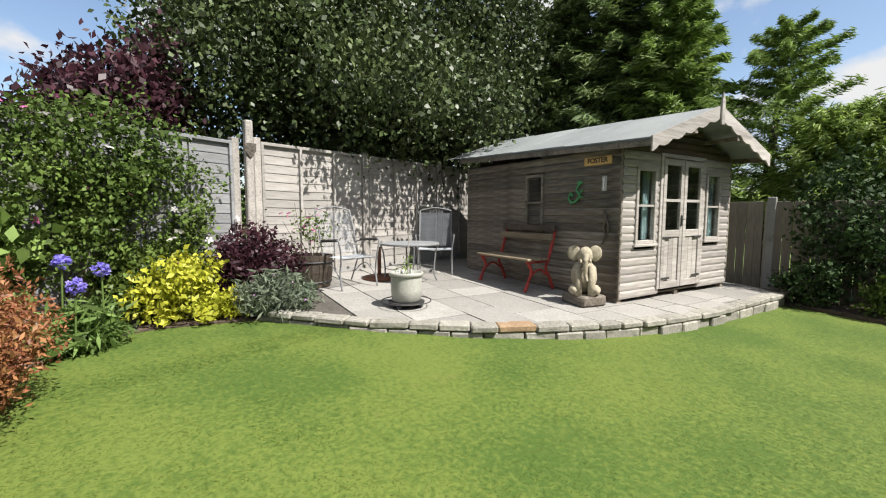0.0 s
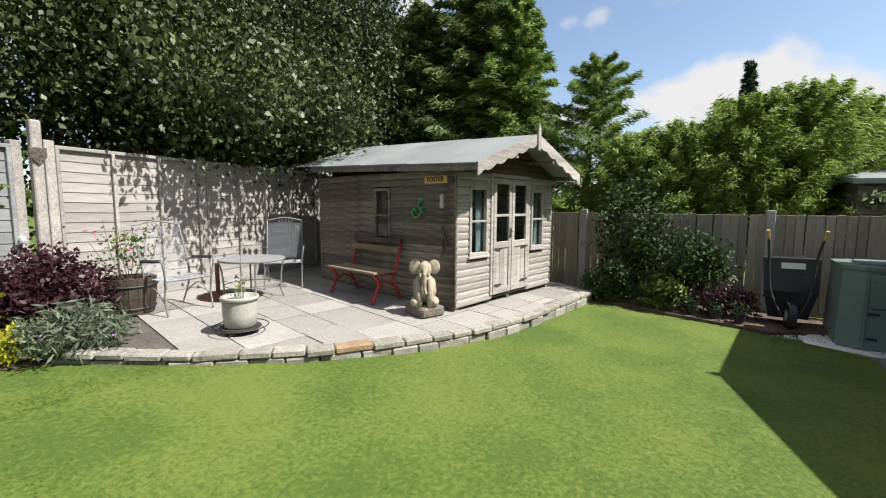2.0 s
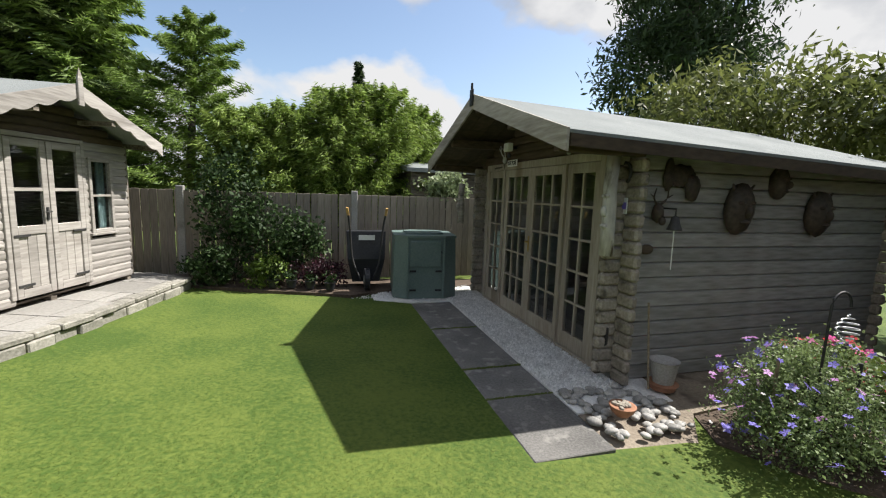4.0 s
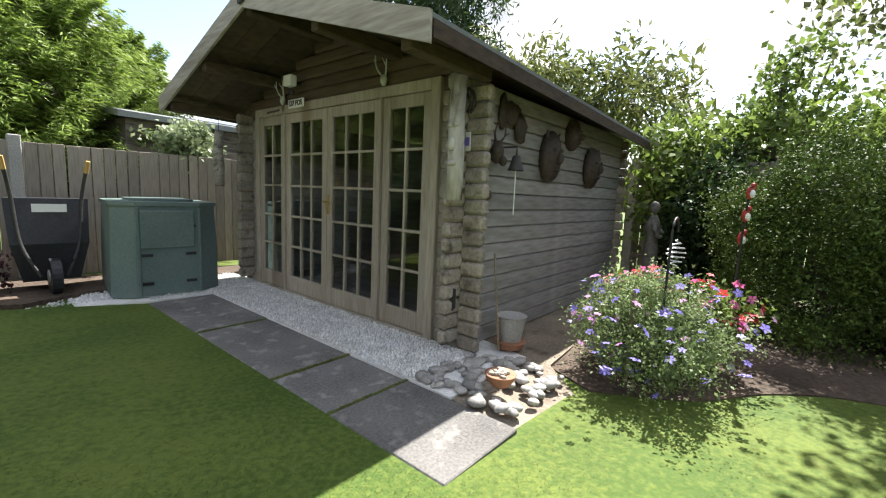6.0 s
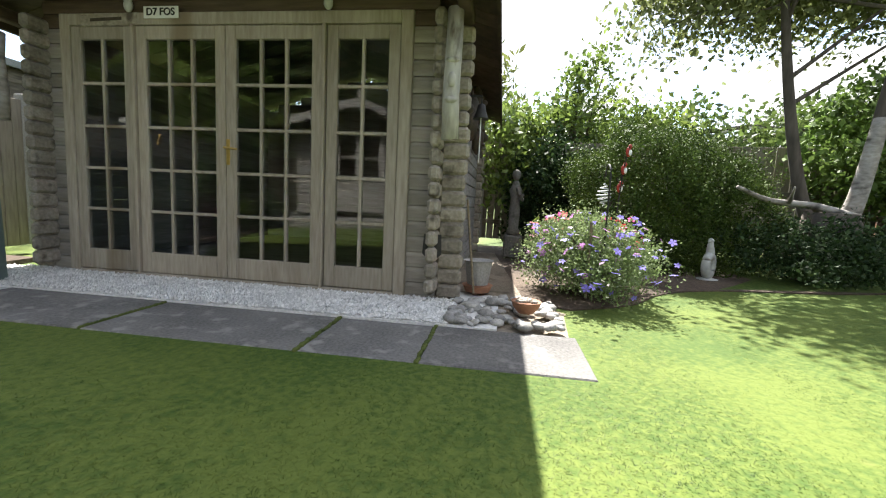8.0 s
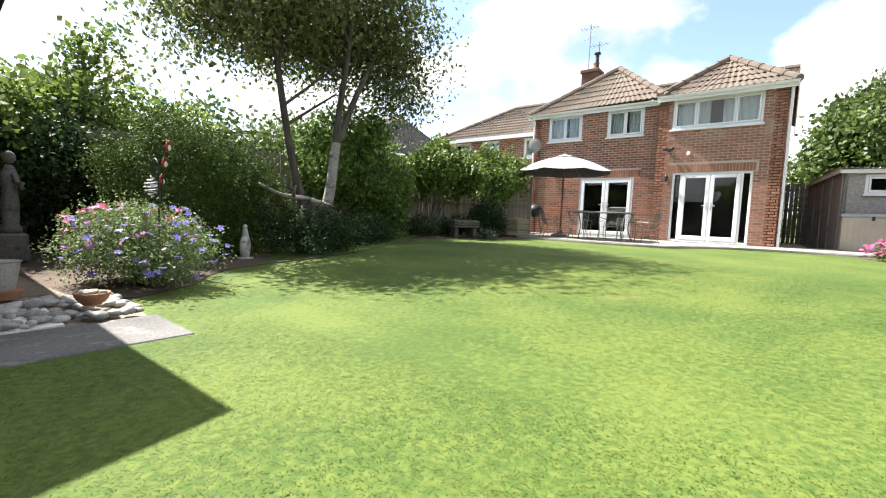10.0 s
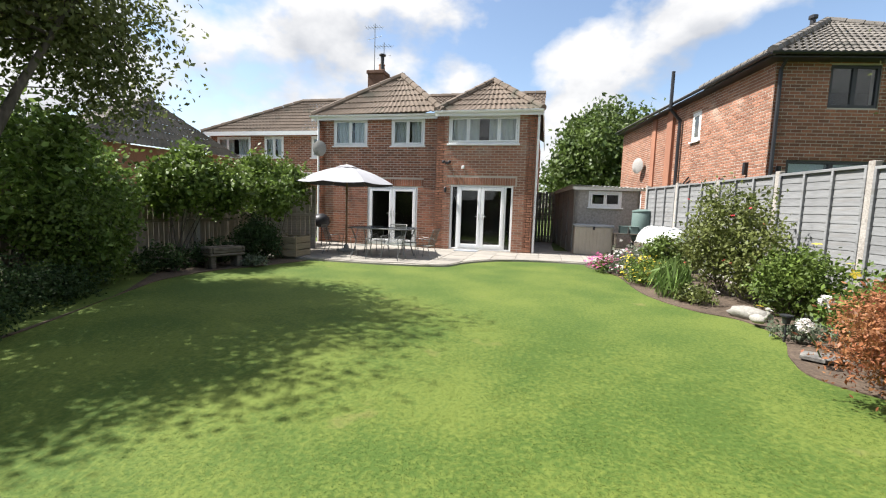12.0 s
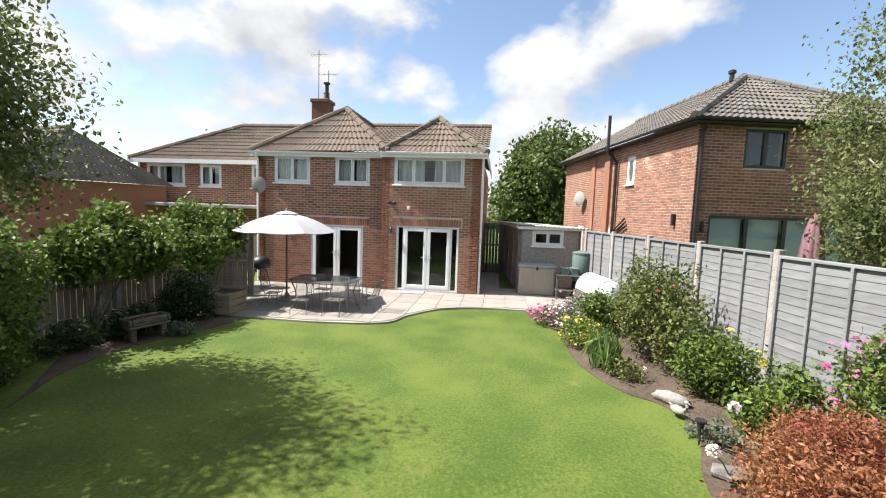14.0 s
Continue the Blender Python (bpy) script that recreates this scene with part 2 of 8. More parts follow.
    "terracotta": material("terracotta", (0.25, 0.115, 0.065), (0.36, 0.18, 0.105), 0.8, 4, 40, 0.2),
    "carved_stone": material("carved_stone", (0.25, 0.215, 0.15), (0.41, 0.365, 0.275), 0.9, 5, 30, 0.6, stain=(0.24, 0.20, 0.14), stain_at=0.6, stain_scale=6),
    "white_stone": material("white_stone", (0.40, 0.40, 0.38), (0.56, 0.56, 0.53), 0.85, 5, 30, 0.3, stain=(0.33, 0.33, 0.30), stain_at=0.6, stain_scale=8),
    "peeling_bark": material("peeling_bark", (0.33, 0.31, 0.28), (0.62, 0.60, 0.56), 0.8, 6, 22, 0.9, stretch=(1, 1, 0.35), stain=(0.09, 0.065, 0.045), stain_at=0.54, stain_scale=9),
    "dark_stone": material("dark_stone", (0.10, 0.095, 0.082), (0.20, 0.19, 0.17), 0.9, 5, 40, 0.5, stain=(0.07, 0.075, 0.05), stain_at=0.55, stain_scale=8),
    "table_top": material("table_top", (0.055, 0.062, 0.070), (0.085, 0.095, 0.105), 0.22, 3, 60, 0.05),
    "mask_wood": material("mask_wood", (0.030, 0.024, 0.018), (0.090, 0.066, 0.048), 0.6, 6, 30, 0.4),
    # Dark brown roof timber; the summerhouse gable also uses it for painted shade.
    "roof_timber_gable_shade": material("roof_timber_gable_shade", (0.042, 0.029, 0.019), (0.105, 0.074, 0.048), 0.8, 3, 35, 0.5, 0.25, stretch=(0.3, 0.3, 1)),
    "log_side": material("log_side", (0.20, 0.192, 0.175), (0.39, 0.38, 0.358), 0.85, 2.0, 35, 0.5, 0.16, stretch=(0.15, 1, 1), stain=(0.13, 0.13, 0.115), stain_at=0.57, stain_scale=2.5),
    "variegated": leafy("variegated", (0.20, 0.26, 0.12), (0.42, 0.47, 0.30), 0.5, 0.4),
    "geranium_leaf": leafy("geranium_leaf", (0.12, 0.175, 0.06), (0.26, 0.33, 0.145), 0.6, 0.4),
    "brass": material("brass", (0.40, 0.27, 0.08), (0.55, 0.38, 0.13), 0.4, 4, 40, 0.1, metal=0.8),
    "iron": material("iron", (0.02, 0.02, 0.022), (0.05, 0.048, 0.046), 0.6, 4, 40, 0.2),
    "green_paint": material("green_paint", (0.04, 0.20, 0.07), (0.08, 0.30, 0.12), 0.5, 4, 40, 0.1),
    "yellow_sign": material("yellow_sign", (0.45, 0.27, 0.08), (0.58, 0.37, 0.13), 0.6, 5, 40, 0.2, stretch=(0.15, 1, 1)),
    "white_paint": material("white_paint", (0.74, 0.74, 0.72), (0.82, 0.82, 0.80), 0.5, 3, 40, 0.05),
    "black_paint": material("black_paint", (0.012, 0.012, 0.012), (0.022, 0.022, 0.022), 0.5, 3, 40, 0.05),
    "canopy": material("canopy", (0.33, 0.33, 0.35), (0.40, 0.40, 0.425), 0.9, 3, 90, 0.15, leaf=0.03),
    "mauve_cloth": material("mauve_cloth", (0.17, 0.085, 0.10), (0.24, 0.13, 0.15), 0.9, 4, 60, 0.2),
    "pole": material("pole", (0.16, 0.095, 0.05), (0.26, 0.16, 0.09), 0.6, 4, 40, 0.1),
    "alu": material("alu", (0.15, 0.155, 0.155), (0.24, 0.245, 0.245), 0.4, 3, 40, 0.05, metal=0.6),
    "sling": material("sling", (0.10, 0.105, 0.095), (0.16, 0.165, 0.15), 0.7, 4, 90, 0.3),
    "table_mesh": material("table_mesh", (0.17, 0.175, 0.18), (0.26, 0.265, 0.27), 0.6, 4, 90, 0.4),
    "teal_cloth": material("teal_cloth", (0.13, 0.19, 0.19), (0.20, 0.27, 0.27), 0.9, 6, 60, 0.3),
    "broad": leafy("broad", (0.028, 0.046, 0.013), (0.095, 0.125, 0.045), 0.45, 0.55, 0.16, 0.32),
    "broad_far": leafy("broad_far", (0.065, 0.105, 0.026), (0.135, 0.185, 0.05)),
    "conifer": leafy("conifer", (0.10, 0.17, 0.028), (0.21, 0.30, 0.06), 0.6, 0.45, 0.35),
    "conifer_dark": leafy("conifer_dark", (0.024, 0.046, 0.018), (0.055, 0.088, 0.03), 0.7),
    "conifer_lime": leafy("conifer_lime", (0.14, 0.22, 0.035), (0.29, 0.38, 0.085), 0.6, 0.5, 0.42),
    "shrub": leafy("shrub", (0.060, 0.100, 0.020), (0.150, 0.205, 0.045), 0.5, 0.5, leaf=0.25, spec=0.28),
    "shrub_bright": leafy("shrub_bright", (0.075, 0.125, 0.022), (0.18, 0.25, 0.055), 0.5, 0.5, 0.28, 0.3),
    "shrub_dark": leafy("shrub_dark", (0.022, 0.045, 0.016), (0.055, 0.090, 0.030), 0.6, 0.45, 0.2, 0.18),
    "silver": leafy("silver", (0.10, 0.13, 0.085), (0.18, 0.21, 0.14), 0.7),
    "golden": leafy("golden", (0.36, 0.38, 0.03), (0.56, 0.55, 0.07), 0.5, 0.25),
    "purple": leafy("purple", (0.035, 0.014, 0.022), (0.085, 0.032, 0.042), 0.45),
    "maple": leafy("maple", (0.20, 0.045, 0.032), (0.37, 0.19, 0.075), 0.55, 0.5),
    "conifer_mid": leafy("conifer_mid", (0.065, 0.11, 0.03), (0.16, 0.215, 0.06), 0.65, 0.45, 0.3),
    "hedge_leaf": leafy("hedge_leaf", (0.040, 0.072, 0.015), (0.120, 0.172, 0.037), 0.6, 0.5, 0.16, 0.15),
    "birch_leaf": leafy("birch_leaf", (0.11, 0.135, 0.05), (0.21, 0.235, 0.09), 0.6, 0.4, 0.45, 0.25),
    "olive": leafy("olive", (0.09, 0.115, 0.03), (0.18, 0.20, 0.06), 0.5, 0.45),
    "viburnum_leaf": leafy("viburnum_leaf", (0.10, 0.17, 0.035), (0.22, 0.31, 0.08), 0.45, 0.45, 0.28, 0.35),
    "vine": leafy("vine", (0.085, 0.14, 0.028), (0.23, 0.30, 0.07), 0.5, 0.5, 0.4),
    "iris": leafy("iris", (0.11, 0.18, 0.045), (0.19, 0.27, 0.08), 0.5),
    "fl_blue": leafy("fl_blue", (0.20, 0.17, 0.62), (0.34, 0.28, 0.78), 0.6, 0.2),
    "fl_mauve": leafy("fl_mauve", (0.42, 0.18, 0.46), (0.58, 0.30, 0.60), 0.6, 0.2),
    "fl_pink": leafy("fl_pink", (0.62, 0.10, 0.32), (0.75, 0.22, 0.45), 0.6, 0.25),
    "fl_red": leafy("fl_red", (0.50, 0.03, 0.05), (0.62, 0.08, 0.08), 0.6, 0.25),
    "fl_white": leafy("fl_white", (0.70, 0.66, 0.64), (0.80, 0.77, 0.75), 0.6, 0.15),
    "fl_yellow": leafy("fl_yellow", (0.68, 0.50, 0.05), (0.78, 0.62, 0.10), 0.6, 0.2),
    "glass": glass("glass"),
}

# ---- builders ----
class Shape:
    """Collects vertices and faces of one mesh."""

    def __init__(self):
        self.v, self.f = [], []

    def add(self, verts, faces, m=None):
        k = len(self.v)
        self.v += [tuple(m @ Vector(p)) for p in verts] if m else [tuple(p) for p in verts]
        self.f += [[k + i for i in f] for f in faces]
        return self

    def box(self, x0, y0, z0, x1, y1, z1, c=0.0, m=None):
        """A box between two corners, its edges chamfered by c."""
        c = min(c, 0.45 * min(x1 - x0, y1 - y0, z1 - z0))
        if c <= 0:
            v = [(x, y, z) for z in (z0, z1) for y in (y0, y1) for x in (x0, x1)]
            return self.add(v, [(0, 2, 3, 1), (4, 5, 7, 6), (0, 1, 5, 4), (2, 6, 7, 3), (0, 4, 6, 2), (1, 3, 7, 5)], m)
        bm = bmesh.new()
        bmesh.ops.create_cube(bm, size=1.0)
        for q in bm.verts:
            q.co = ((x0 + x1) / 2 + q.co.x * (x1 - x0), (y0 + y1) / 2 + q.co.y * (y1 - y0), (z0 + z1) / 2 + q.co.z * (z1 - z0))
        bmesh.ops.bevel(bm, geom=bm.edges[:], offset=c, segments=1, affect="EDGES")
        bm.verts.index_update()
        self.add([q.co.copy() for q in bm.verts], [[q.index for q in f.verts] for f in bm.faces], m)
        bm.free()
        return self

    def tube(self, pts, r, n=8, r1=None, cap=True):
        """A tube of radius r (r1 at its end) along points."""
        pts = [Vector(p) for p in pts]
        k, rings = len(self.v), len(pts)
        for i, p in enumerate(pts):
            d = (pts[min(i + 1, rings - 1)] - pts[max(i - 1, 0)]).normalized()
            u = d.cross(Vector((0, 0, 1)) if abs(d.z) < 0.9 else Vector((1, 0, 0))).normalized()
            w = d.cross(u)
            rr = r if r1 is None else r + (r1 - r) * i / max(1, rings - 1)
            for j in range(n):
                a = 2 * math.pi * j / n
                self.v.append(tuple(p + rr * (math.cos(a) * u + math.sin(a) * w)))
        for i in range(rings - 1):
            for j in range(n):
                self.f.append([k + i * n + j, k + i * n + (j + 1) % n, k + (i + 1) * n + (j + 1) % n, k + (i + 1) * n + j])
        if cap:
            self.f.append([k + j for j in range(n)][::-1])
            self.f.append([k + (rings - 1) * n + j for j in range(n)])
        return self

    def lathe(self, prof, n=24, at=(0, 0, 0)):
        """A turned body from (radius, height) pairs."""
        k = len(self.v)
        for r, z in prof:
            for j in range(n):
                a = 2 * math.pi * j / n
                self.v.append((at[0] + r * math.cos(a), at[1] + r * math.sin(a), at[2] + z))
        for i in range(len(prof) - 1):
            for j in range(n):
                self.f.append([k + i * n + j, k + i * n + (j + 1) % n, k + (i + 1) * n + (j + 1) % n, k + (i + 1) * n + j])
        self.f.append([k + j for j in range(n)][::-1])
        self.f.append([k + (len(prof) - 1) * n + j for j in range(n)])
        return self

    def prism(self, outline, z0, z1):
        """A flat outline (x, y) raised from z0 to z1; either may be a function of x, y."""
        k, n = len(self.v), len(outline)
        for z in (z0, z1):
            self.v += [(x, y, z(x, y) if callable(z) else z) for x, y in outline]
        self.f += [[k + i, k + (i + 1) % n, k + n + (i + 1) % n, k + n + i] for i in range(n)]
        self.f += [[k + i for i in range(n)][::-1], [k + n + i for i in range(n)]]
        return self

    def blob(self, c, r, seed=0, rough=0.08, n=14, m=None):
        """A rounded lump: an ellipsoid with a noisy skin."""
        k, rows = len(self.v), n // 2
        for i in range(rows + 1):
            th = math.pi * i / rows
            for j in range(n):
                a = 2 * math.pi * j / n
                d = Vector((math.sin(th) * math.cos(a), math.sin(th) * math.sin(a), math.cos(th)))
                q = 1 + rough * noise.noise(d * 2.3 + Vector((seed, seed * 1.7, 0)))
                p = Vector((c[0] + d.x * r[0] * q, c[1] + d.y * r[1] * q, c[2] + d.z * r[2] * q))
                self.v.append(tuple(m @ p if m else p))
        for i in range(rows):
            for j in range(n):
                self.f.append([k + i * n + j, k + (i + 1) * n + j, k + (i + 1) * n + (j + 1) % n, k + i * n + (j + 1) % n])
        return self

    def mesh(self, name, mat, smooth=False):
        me = bpy.data.meshes.new(name)
        me.from_pydata(self.v, [], self.f)
        me.materials.append(M[mat])
        if smooth:
            me.polygons.foreach_set("use_smooth", [True] * len(me.polygons))
        me.update()
        return me


LOOSE = {"leaves", "blossom", "crown", "fronds", "branches", "bricks", "ridge_tiles", "flower_head", "roof_slope"}


def part(name, shape, mat, parent=None, label="", m=None, smooth=False):
    me = shape if isinstance(shape, bpy.types.Mesh) else shape.mesh(name, mat, smooth)
    ob = new(name, me)
    if parent:
        ob.parent = parent
    if m:
        ob.matrix_basis = m
    return tagged(ob, label, kind="stuff" if name in LOOSE else "")


def thing(name, label, category, m=None, group="", kind=""):
    ob = new(name)
    ob.empty_display_size = 0.2
    if m:
        ob.matrix_basis = m
    return tagged(ob, label, category, group, kind)


def solid(name, shape, mat, label, category, kind="", m=None, smooth=False, group=""):
    return tagged(part(name, shape, mat, None, label, m, smooth), label, category, group, kind)


def quads(name, mat, v, tris=False):
    """A mesh from an array of loose quads (n, 4, 3) or triangles (n, 3, 3)."""
    n, k = v.shape[0], v.shape[1]
    me = bpy.data.meshes.new(name)
    me.vertices.add(n * k)
    me.vertices.foreach_set("co", v.astype(np.float32).ravel())
    me.loops.add(n * k)
    me.loops.foreach_set("vertex_index", np.arange(n * k, dtype=np.int32))
    me.polygons.add(n)
    me.polygons.foreach_set("loop_start", np.arange(0, n * k, k, dtype=np.int32))
    me.update(calc_edges=True)
    me.materials.append(M[mat])
    return me


def leaf_quads(rng, centres, size, droop=0.0, long=1.7, dirs=None):
    """Pointed leaf shapes round given places; dirs turns their long axis that way."""
    n = len(centres)
    a = rng.normal(size=(n, 3)) if dirs is None else dirs + rng.normal(size=(n, 3)) * 0.35
    a[:, 2] -= droop
    a /= np.linalg.norm(a, axis=1, keepdims=True)
    b = np.cross(a, rng.normal(size=(n, 3)))
    b /= np.linalg.norm(b, axis=1, keepdims=True) + 1e-9
    s = size * rng.uniform(0.6, 1.35, size=(n, 1))
    c = np.asarray(centres)
    lift = np.cross(a, b) * s * 0.18
    return np.stack([c - a * s * long / 2, c + b * s / 2 + lift, c + a * s * long / 2, c - b * s / 2 + lift], axis=1)


def crown_places(rng, blobs, clumps, per, spread, shell=0.55, hang=1.0):
    """Places of leaves: clumps set in the outer part of ellipsoids (x, y, z, rx, ry, rz), with leaves round each."""
    w = np.array([(b[3] * b[4] * b[5]) ** 0.667 for b in blobs])
    pick = rng.choice(len(blobs), size=clumps, p=w / w.sum())
    B = np.array(blobs)[pick]
    d = rng.normal(size=(clumps, 3))
    d /= np.linalg.norm(d, axis=1, keepdims=True)
    r = shell + (1.05 - shell) * rng.random((clumps, 1)) ** 0.6
    for k in range(3):
        f = rng.normal(size=3) * (2.0 + 1.6 * k)
        r = r * (1 + 0.13 * np.sin(d @ f + B[:, 0] * 3 + 2 * k)[:, None])
    r = r + (rng.random((clumps, 1)) < 0.1) * rng.uniform(0.05, 0.28, (clumps, 1)) * (d[:, 2:] > -0.2)
    c = B[:, :3] + d * B[:, 3:] * r
    return np.repeat(c, per, axis=0) + rng.normal(size=(clumps * per, 3)) * spread * np.array([1.0, 1.0, hang])


def g(x, y):
    """Height of the lawn."""
    t = min(1, max(0, (2.0 - y) / 4.5))
    t = t * t * (3 - 2 * t)
    u = 0.05 - (0.031 if x > 0 else 0.062) * min(3.0, max(-3.6, x))
    return (1 - t) * u + t * 0.21


def pz(x, y=0):
    """Height of the stone patio beside the summerhouse."""
    return 0.26 + 0.03 * (-1 - x)


def in_poly(x, y, poly):
    inside = False
    for i in range(len(poly)):
        (x1, y1), (x2, y2) = poly[i - 1], poly[i]
        if (y1 > y) != (y2 > y) and x < (x2 - x1) * (y - y1) / (y2 - y1) + x1:
            inside = not inside
    return inside


def smooth_line(pts, k=6):
    """A smooth curve through points."""
    out = []
    for i in range(len(pts) - 1):
        p0, p1, p2, p3 = (Vector(pts[max(0, min(len(pts) - 1, i + j))]) for j in (-1, 0, 1, 2))
        for s in range(k):
            t = s / k
            out.append(tuple(0.5 * (2 * p1 + (p2 - p0) * t + (2 * p0 - 5 * p1 + 4 * p2 - p3) * t * t + (3 * p1 - p0 - 3 * p2 + p3) * t ** 3)))
    return out + [tuple(pts[-1])]


# ---- plan of the garden ----
PATIO_EDGE = smooth_line([(-4.6, 1.55), (-4.2, 1.74), (-3.58, 2.06), (-3.17, 2.39), (-2.78, 2.71), (-2.44, 3.08), (-1.91, 3.78), (-1.54, 4.49), (-1.22, 5.56), (-0.86, 7.25)])
WEST_BED = smooth_line([(-4.55, 1.5), (-4.75, 1.1), (-4.95, 0.5), (-4.5, -0.2), (-3.6, -0.9), (-2.75, -1.6), (-2.75, -2.2), (-3.05, -3.0), (-2.95, -3.75), (-2.5, -4.15), (-2.08, -5.2), (-1.95, -7.3), (-1.5, -8.3), (-1.45, -8.8)])
HOUSE_EDGE = smooth_line([(-1.45, -8.85), (-0.4, -8.82), (0.7, -8.45), (1.4, -7.6), (1.8, -6.8), (3.2, -6.5), (4.9, -6.5)])
EAST_BED = smooth_line([(4.9, -6.4), (5.2, -5.3), (5.6, -4.3), (5.6, -3.2), (5.2, -2.2), (4.7, -0.6), (4.85, 0.8), (4.6, 1.4), (4.1, 1.8), (3.75, 2.35)])
LAWN = PATIO_EDGE[::-1] + WEST_BED + HOUSE_EDGE + EAST_BED + [(3.0, 2.4), (2.36, 2.4), (2.36, 6.3), (2.0, 6.6), (1.5, 6.65), (1.1, 6.8), (0.2, 7.0)]


def fence_x(y):
    """Line of the west fence."""
    return -4.49 - 0.217 * (y + 5.54) if y < 2 else -6.13 - 0.06 * (y - 2)


# ground: one sheet out to the horizon
def ground():
    s = Shape()
    xs = [-400, -120, -40, -20] + [-12 + 0.5 * i for i in range(49)] + [20, 40, 120, 400]
    ys = [-400, -120, -50, -30] + [-20 + 0.5 * i for i in range(65)] + [20, 40, 120, 400]
    s.v = [(x, y, g(x, y) - 0.015) for y in ys for x in xs]
    n = len(xs)
    s.f = [[j * n + i, j * n + i + 1, (j + 1) * n + i + 1, (j + 1) * n + i] for j in range(len(ys) - 1) for i in range(n - 1)]
    solid("ground", s, "grass", "mown green lawn with yellowed dry patches", "lawn", "structure", smooth=True)


ground()


def lawn_blades():
    rng = np.random.default_rng(5)
    n = 1900000
    x, y = rng.uniform(-5, 5.8, n), rng.uniform(-8.9, 7.2, n)
    near = np.exp(-((x - 0.4) ** 2 + (y - 1.8) ** 2) / 18.0)
    ok = rng.random(n) < 0.13 + 0.87 * near
    # even-odd test of all places at once
    inside = np.zeros(n, bool)
    for i in range(len(LAWN)):
        (x1, y1), (x2, y2) = LAWN[i - 1][:2], LAWN[i][:2]
        if y1 != y2:
            inside ^= ((y1 > y) != (y2 > y)) & (x < (x2 - x1) * (y - y1) / (y2 - y1) + x1)
    ok &= inside
    x, y = x[ok], y[ok]
    t = np.clip((2.0 - y) / 4.5, 0, 1)
    t = t * t * (3 - 2 * t)
    z = (1 - t) * (0.05 - np.where(x > 0, 0.031, 0.062) * np.clip(x, -3.6, 3)) + t * 0.21 - 0.017
    c = np.stack([x, y, z], 1)
    n = len(c)
    # each blade stands up and leans to one side
    a = rng.uniform(0, 2 * np.pi, n)
    h = rng.uniform(0.003, 0.008, n)
    w = rng.uniform(0.0013, 0.0027, n)
    run = rng.uniform(0.010, 0.028, n)
    side = np.stack([np.sin(a) * w, -np.cos(a) * w, 0 * a], 1)
    tip = np.stack([np.cos(a) * run, np.sin(a) * run, h], 1)
    me = quads("lawn_grass", "blade", np.stack([c - side, c + side, c + tip], 1))
    tagged(new("lawn_grass", me), "short mown green grass blades of the lawn", "grass", kind="stuff")


lawn_blades()


def clear_of_soil(name, outline, label, lift=-0.004):
    s = Shape().prism(outline, lambda x, y: g(x, y) - 0.1, lambda x, y: g(x, y) + lift)
    solid(name, s, "soil", label, "flower bed", "structure")


clear_of_soil("soil_bed_west", WEST_BED + [(-3.3, -11.4), (-4.5, -5.5), (-6.1, 2.0), (-6.1, 2.8), (-5.2, 2.2)], "bare dark brown soil of the long border by the fence", -0.002)
clear_of_soil("soil_bed_east", EAST_BED + [(4.2, 3.3), (8.2, 3.3), (8.2, -6.4)], "dark brown soil under the shrubs by the east fence")
clear_of_soil("soil_bed_north", [(-0.85, 7.3), (0.2, 7.05), (1.1, 6.85), (1.5, 6.7), (2.0, 7.0), (4.0, 7.4), (4.0, 7.85), (-1.0, 7.85)], "dark soil strip along the back fence", 0.03)


# ---- fences ----
def lap_fence(p0, p1, post_at, heights, label, base=0.2, wood="fence_lap"):
    """A run of lap panels with battens between posts, along p0-p1."""
    d = (Vector(p1) - Vector(p0))
    ang = math.degrees(math.atan2(d.y, d.x)) - 90
    for i in range(len(post_at) - 1):
        a, b, top = post_at[i], post_at[i + 1], heights[i]
        f = thing("fence_panel", label, "fence panel", pose(p0[0], p0[1], 0, 0, 0, ang) @ pose(0, a, base), "west fence panels", "structure")
        w, h = b - a, top - base
        boards = int((h - 0.28) / 0.115)
        s = Shape().box(-0.02, 0.05, 0, 0.02, w - 0.05, 0.15, 0.004)
        part("gravel_board", s, "concrete", f)
        me = None
        for k in range(boards):
            z = 0.15 + k * (h - 0.2) / boards
            hh = (h - 0.2) / boards + 0.025
            if me is None:
                wob = Shape()
                ys = [0.06 + (w - 0.12) * j / 10 for j in range(11)]
                for y in ys:
                    e = 0.012 * noise.noise((y * 2.1, a, 0.3))
                    wob.v += [(0.002, y, 0), (0.020, y, e), (0.010, y, hh), (-0.006, y, hh)]
                for j in range(10):
                    q = 4 * j
                    wob.f += [[q + 0, q + 1, q + 5, q + 4], [q + 1, q + 2, q + 6, q + 5], [q + 2, q + 3, q + 7, q + 6], [q + 3, q, q + 4, q + 7]]
                wob.f += [[0, 3, 2, 1], [40, 41, 42, 43]]
                me = wob.mesh("lap_board", wood)
            part("lap_board", me, "", f, m=pose(0, 0, z))
        for j in range(4):
            y = 0.07 + (w - 0.14) * j / 3
            part("batten", Shape().box(0.02, y - 0.02, 0.15, 0.058, y + 0.02, h - 0.04, 0.004), wood, f)
        part("capping_rail", Shape().box(-0.03, 0.05, h - 0.045, 0.055, w - 0.05, h, 0.006), wood, f)
    for a, top in zip(post_at, [heights[0]] + [max(p, q) for p, q in zip(heights[:-1], heights[1:])] + [heights[-1]]):
        s = Shape().box(-0.05, -0.05, 0, 0.05, 0.05, top - base + 0.05, 0.008)
        solid("fence_post", s, "pale_wood", "square weathered grey timber fence post", "fence post", "structure",
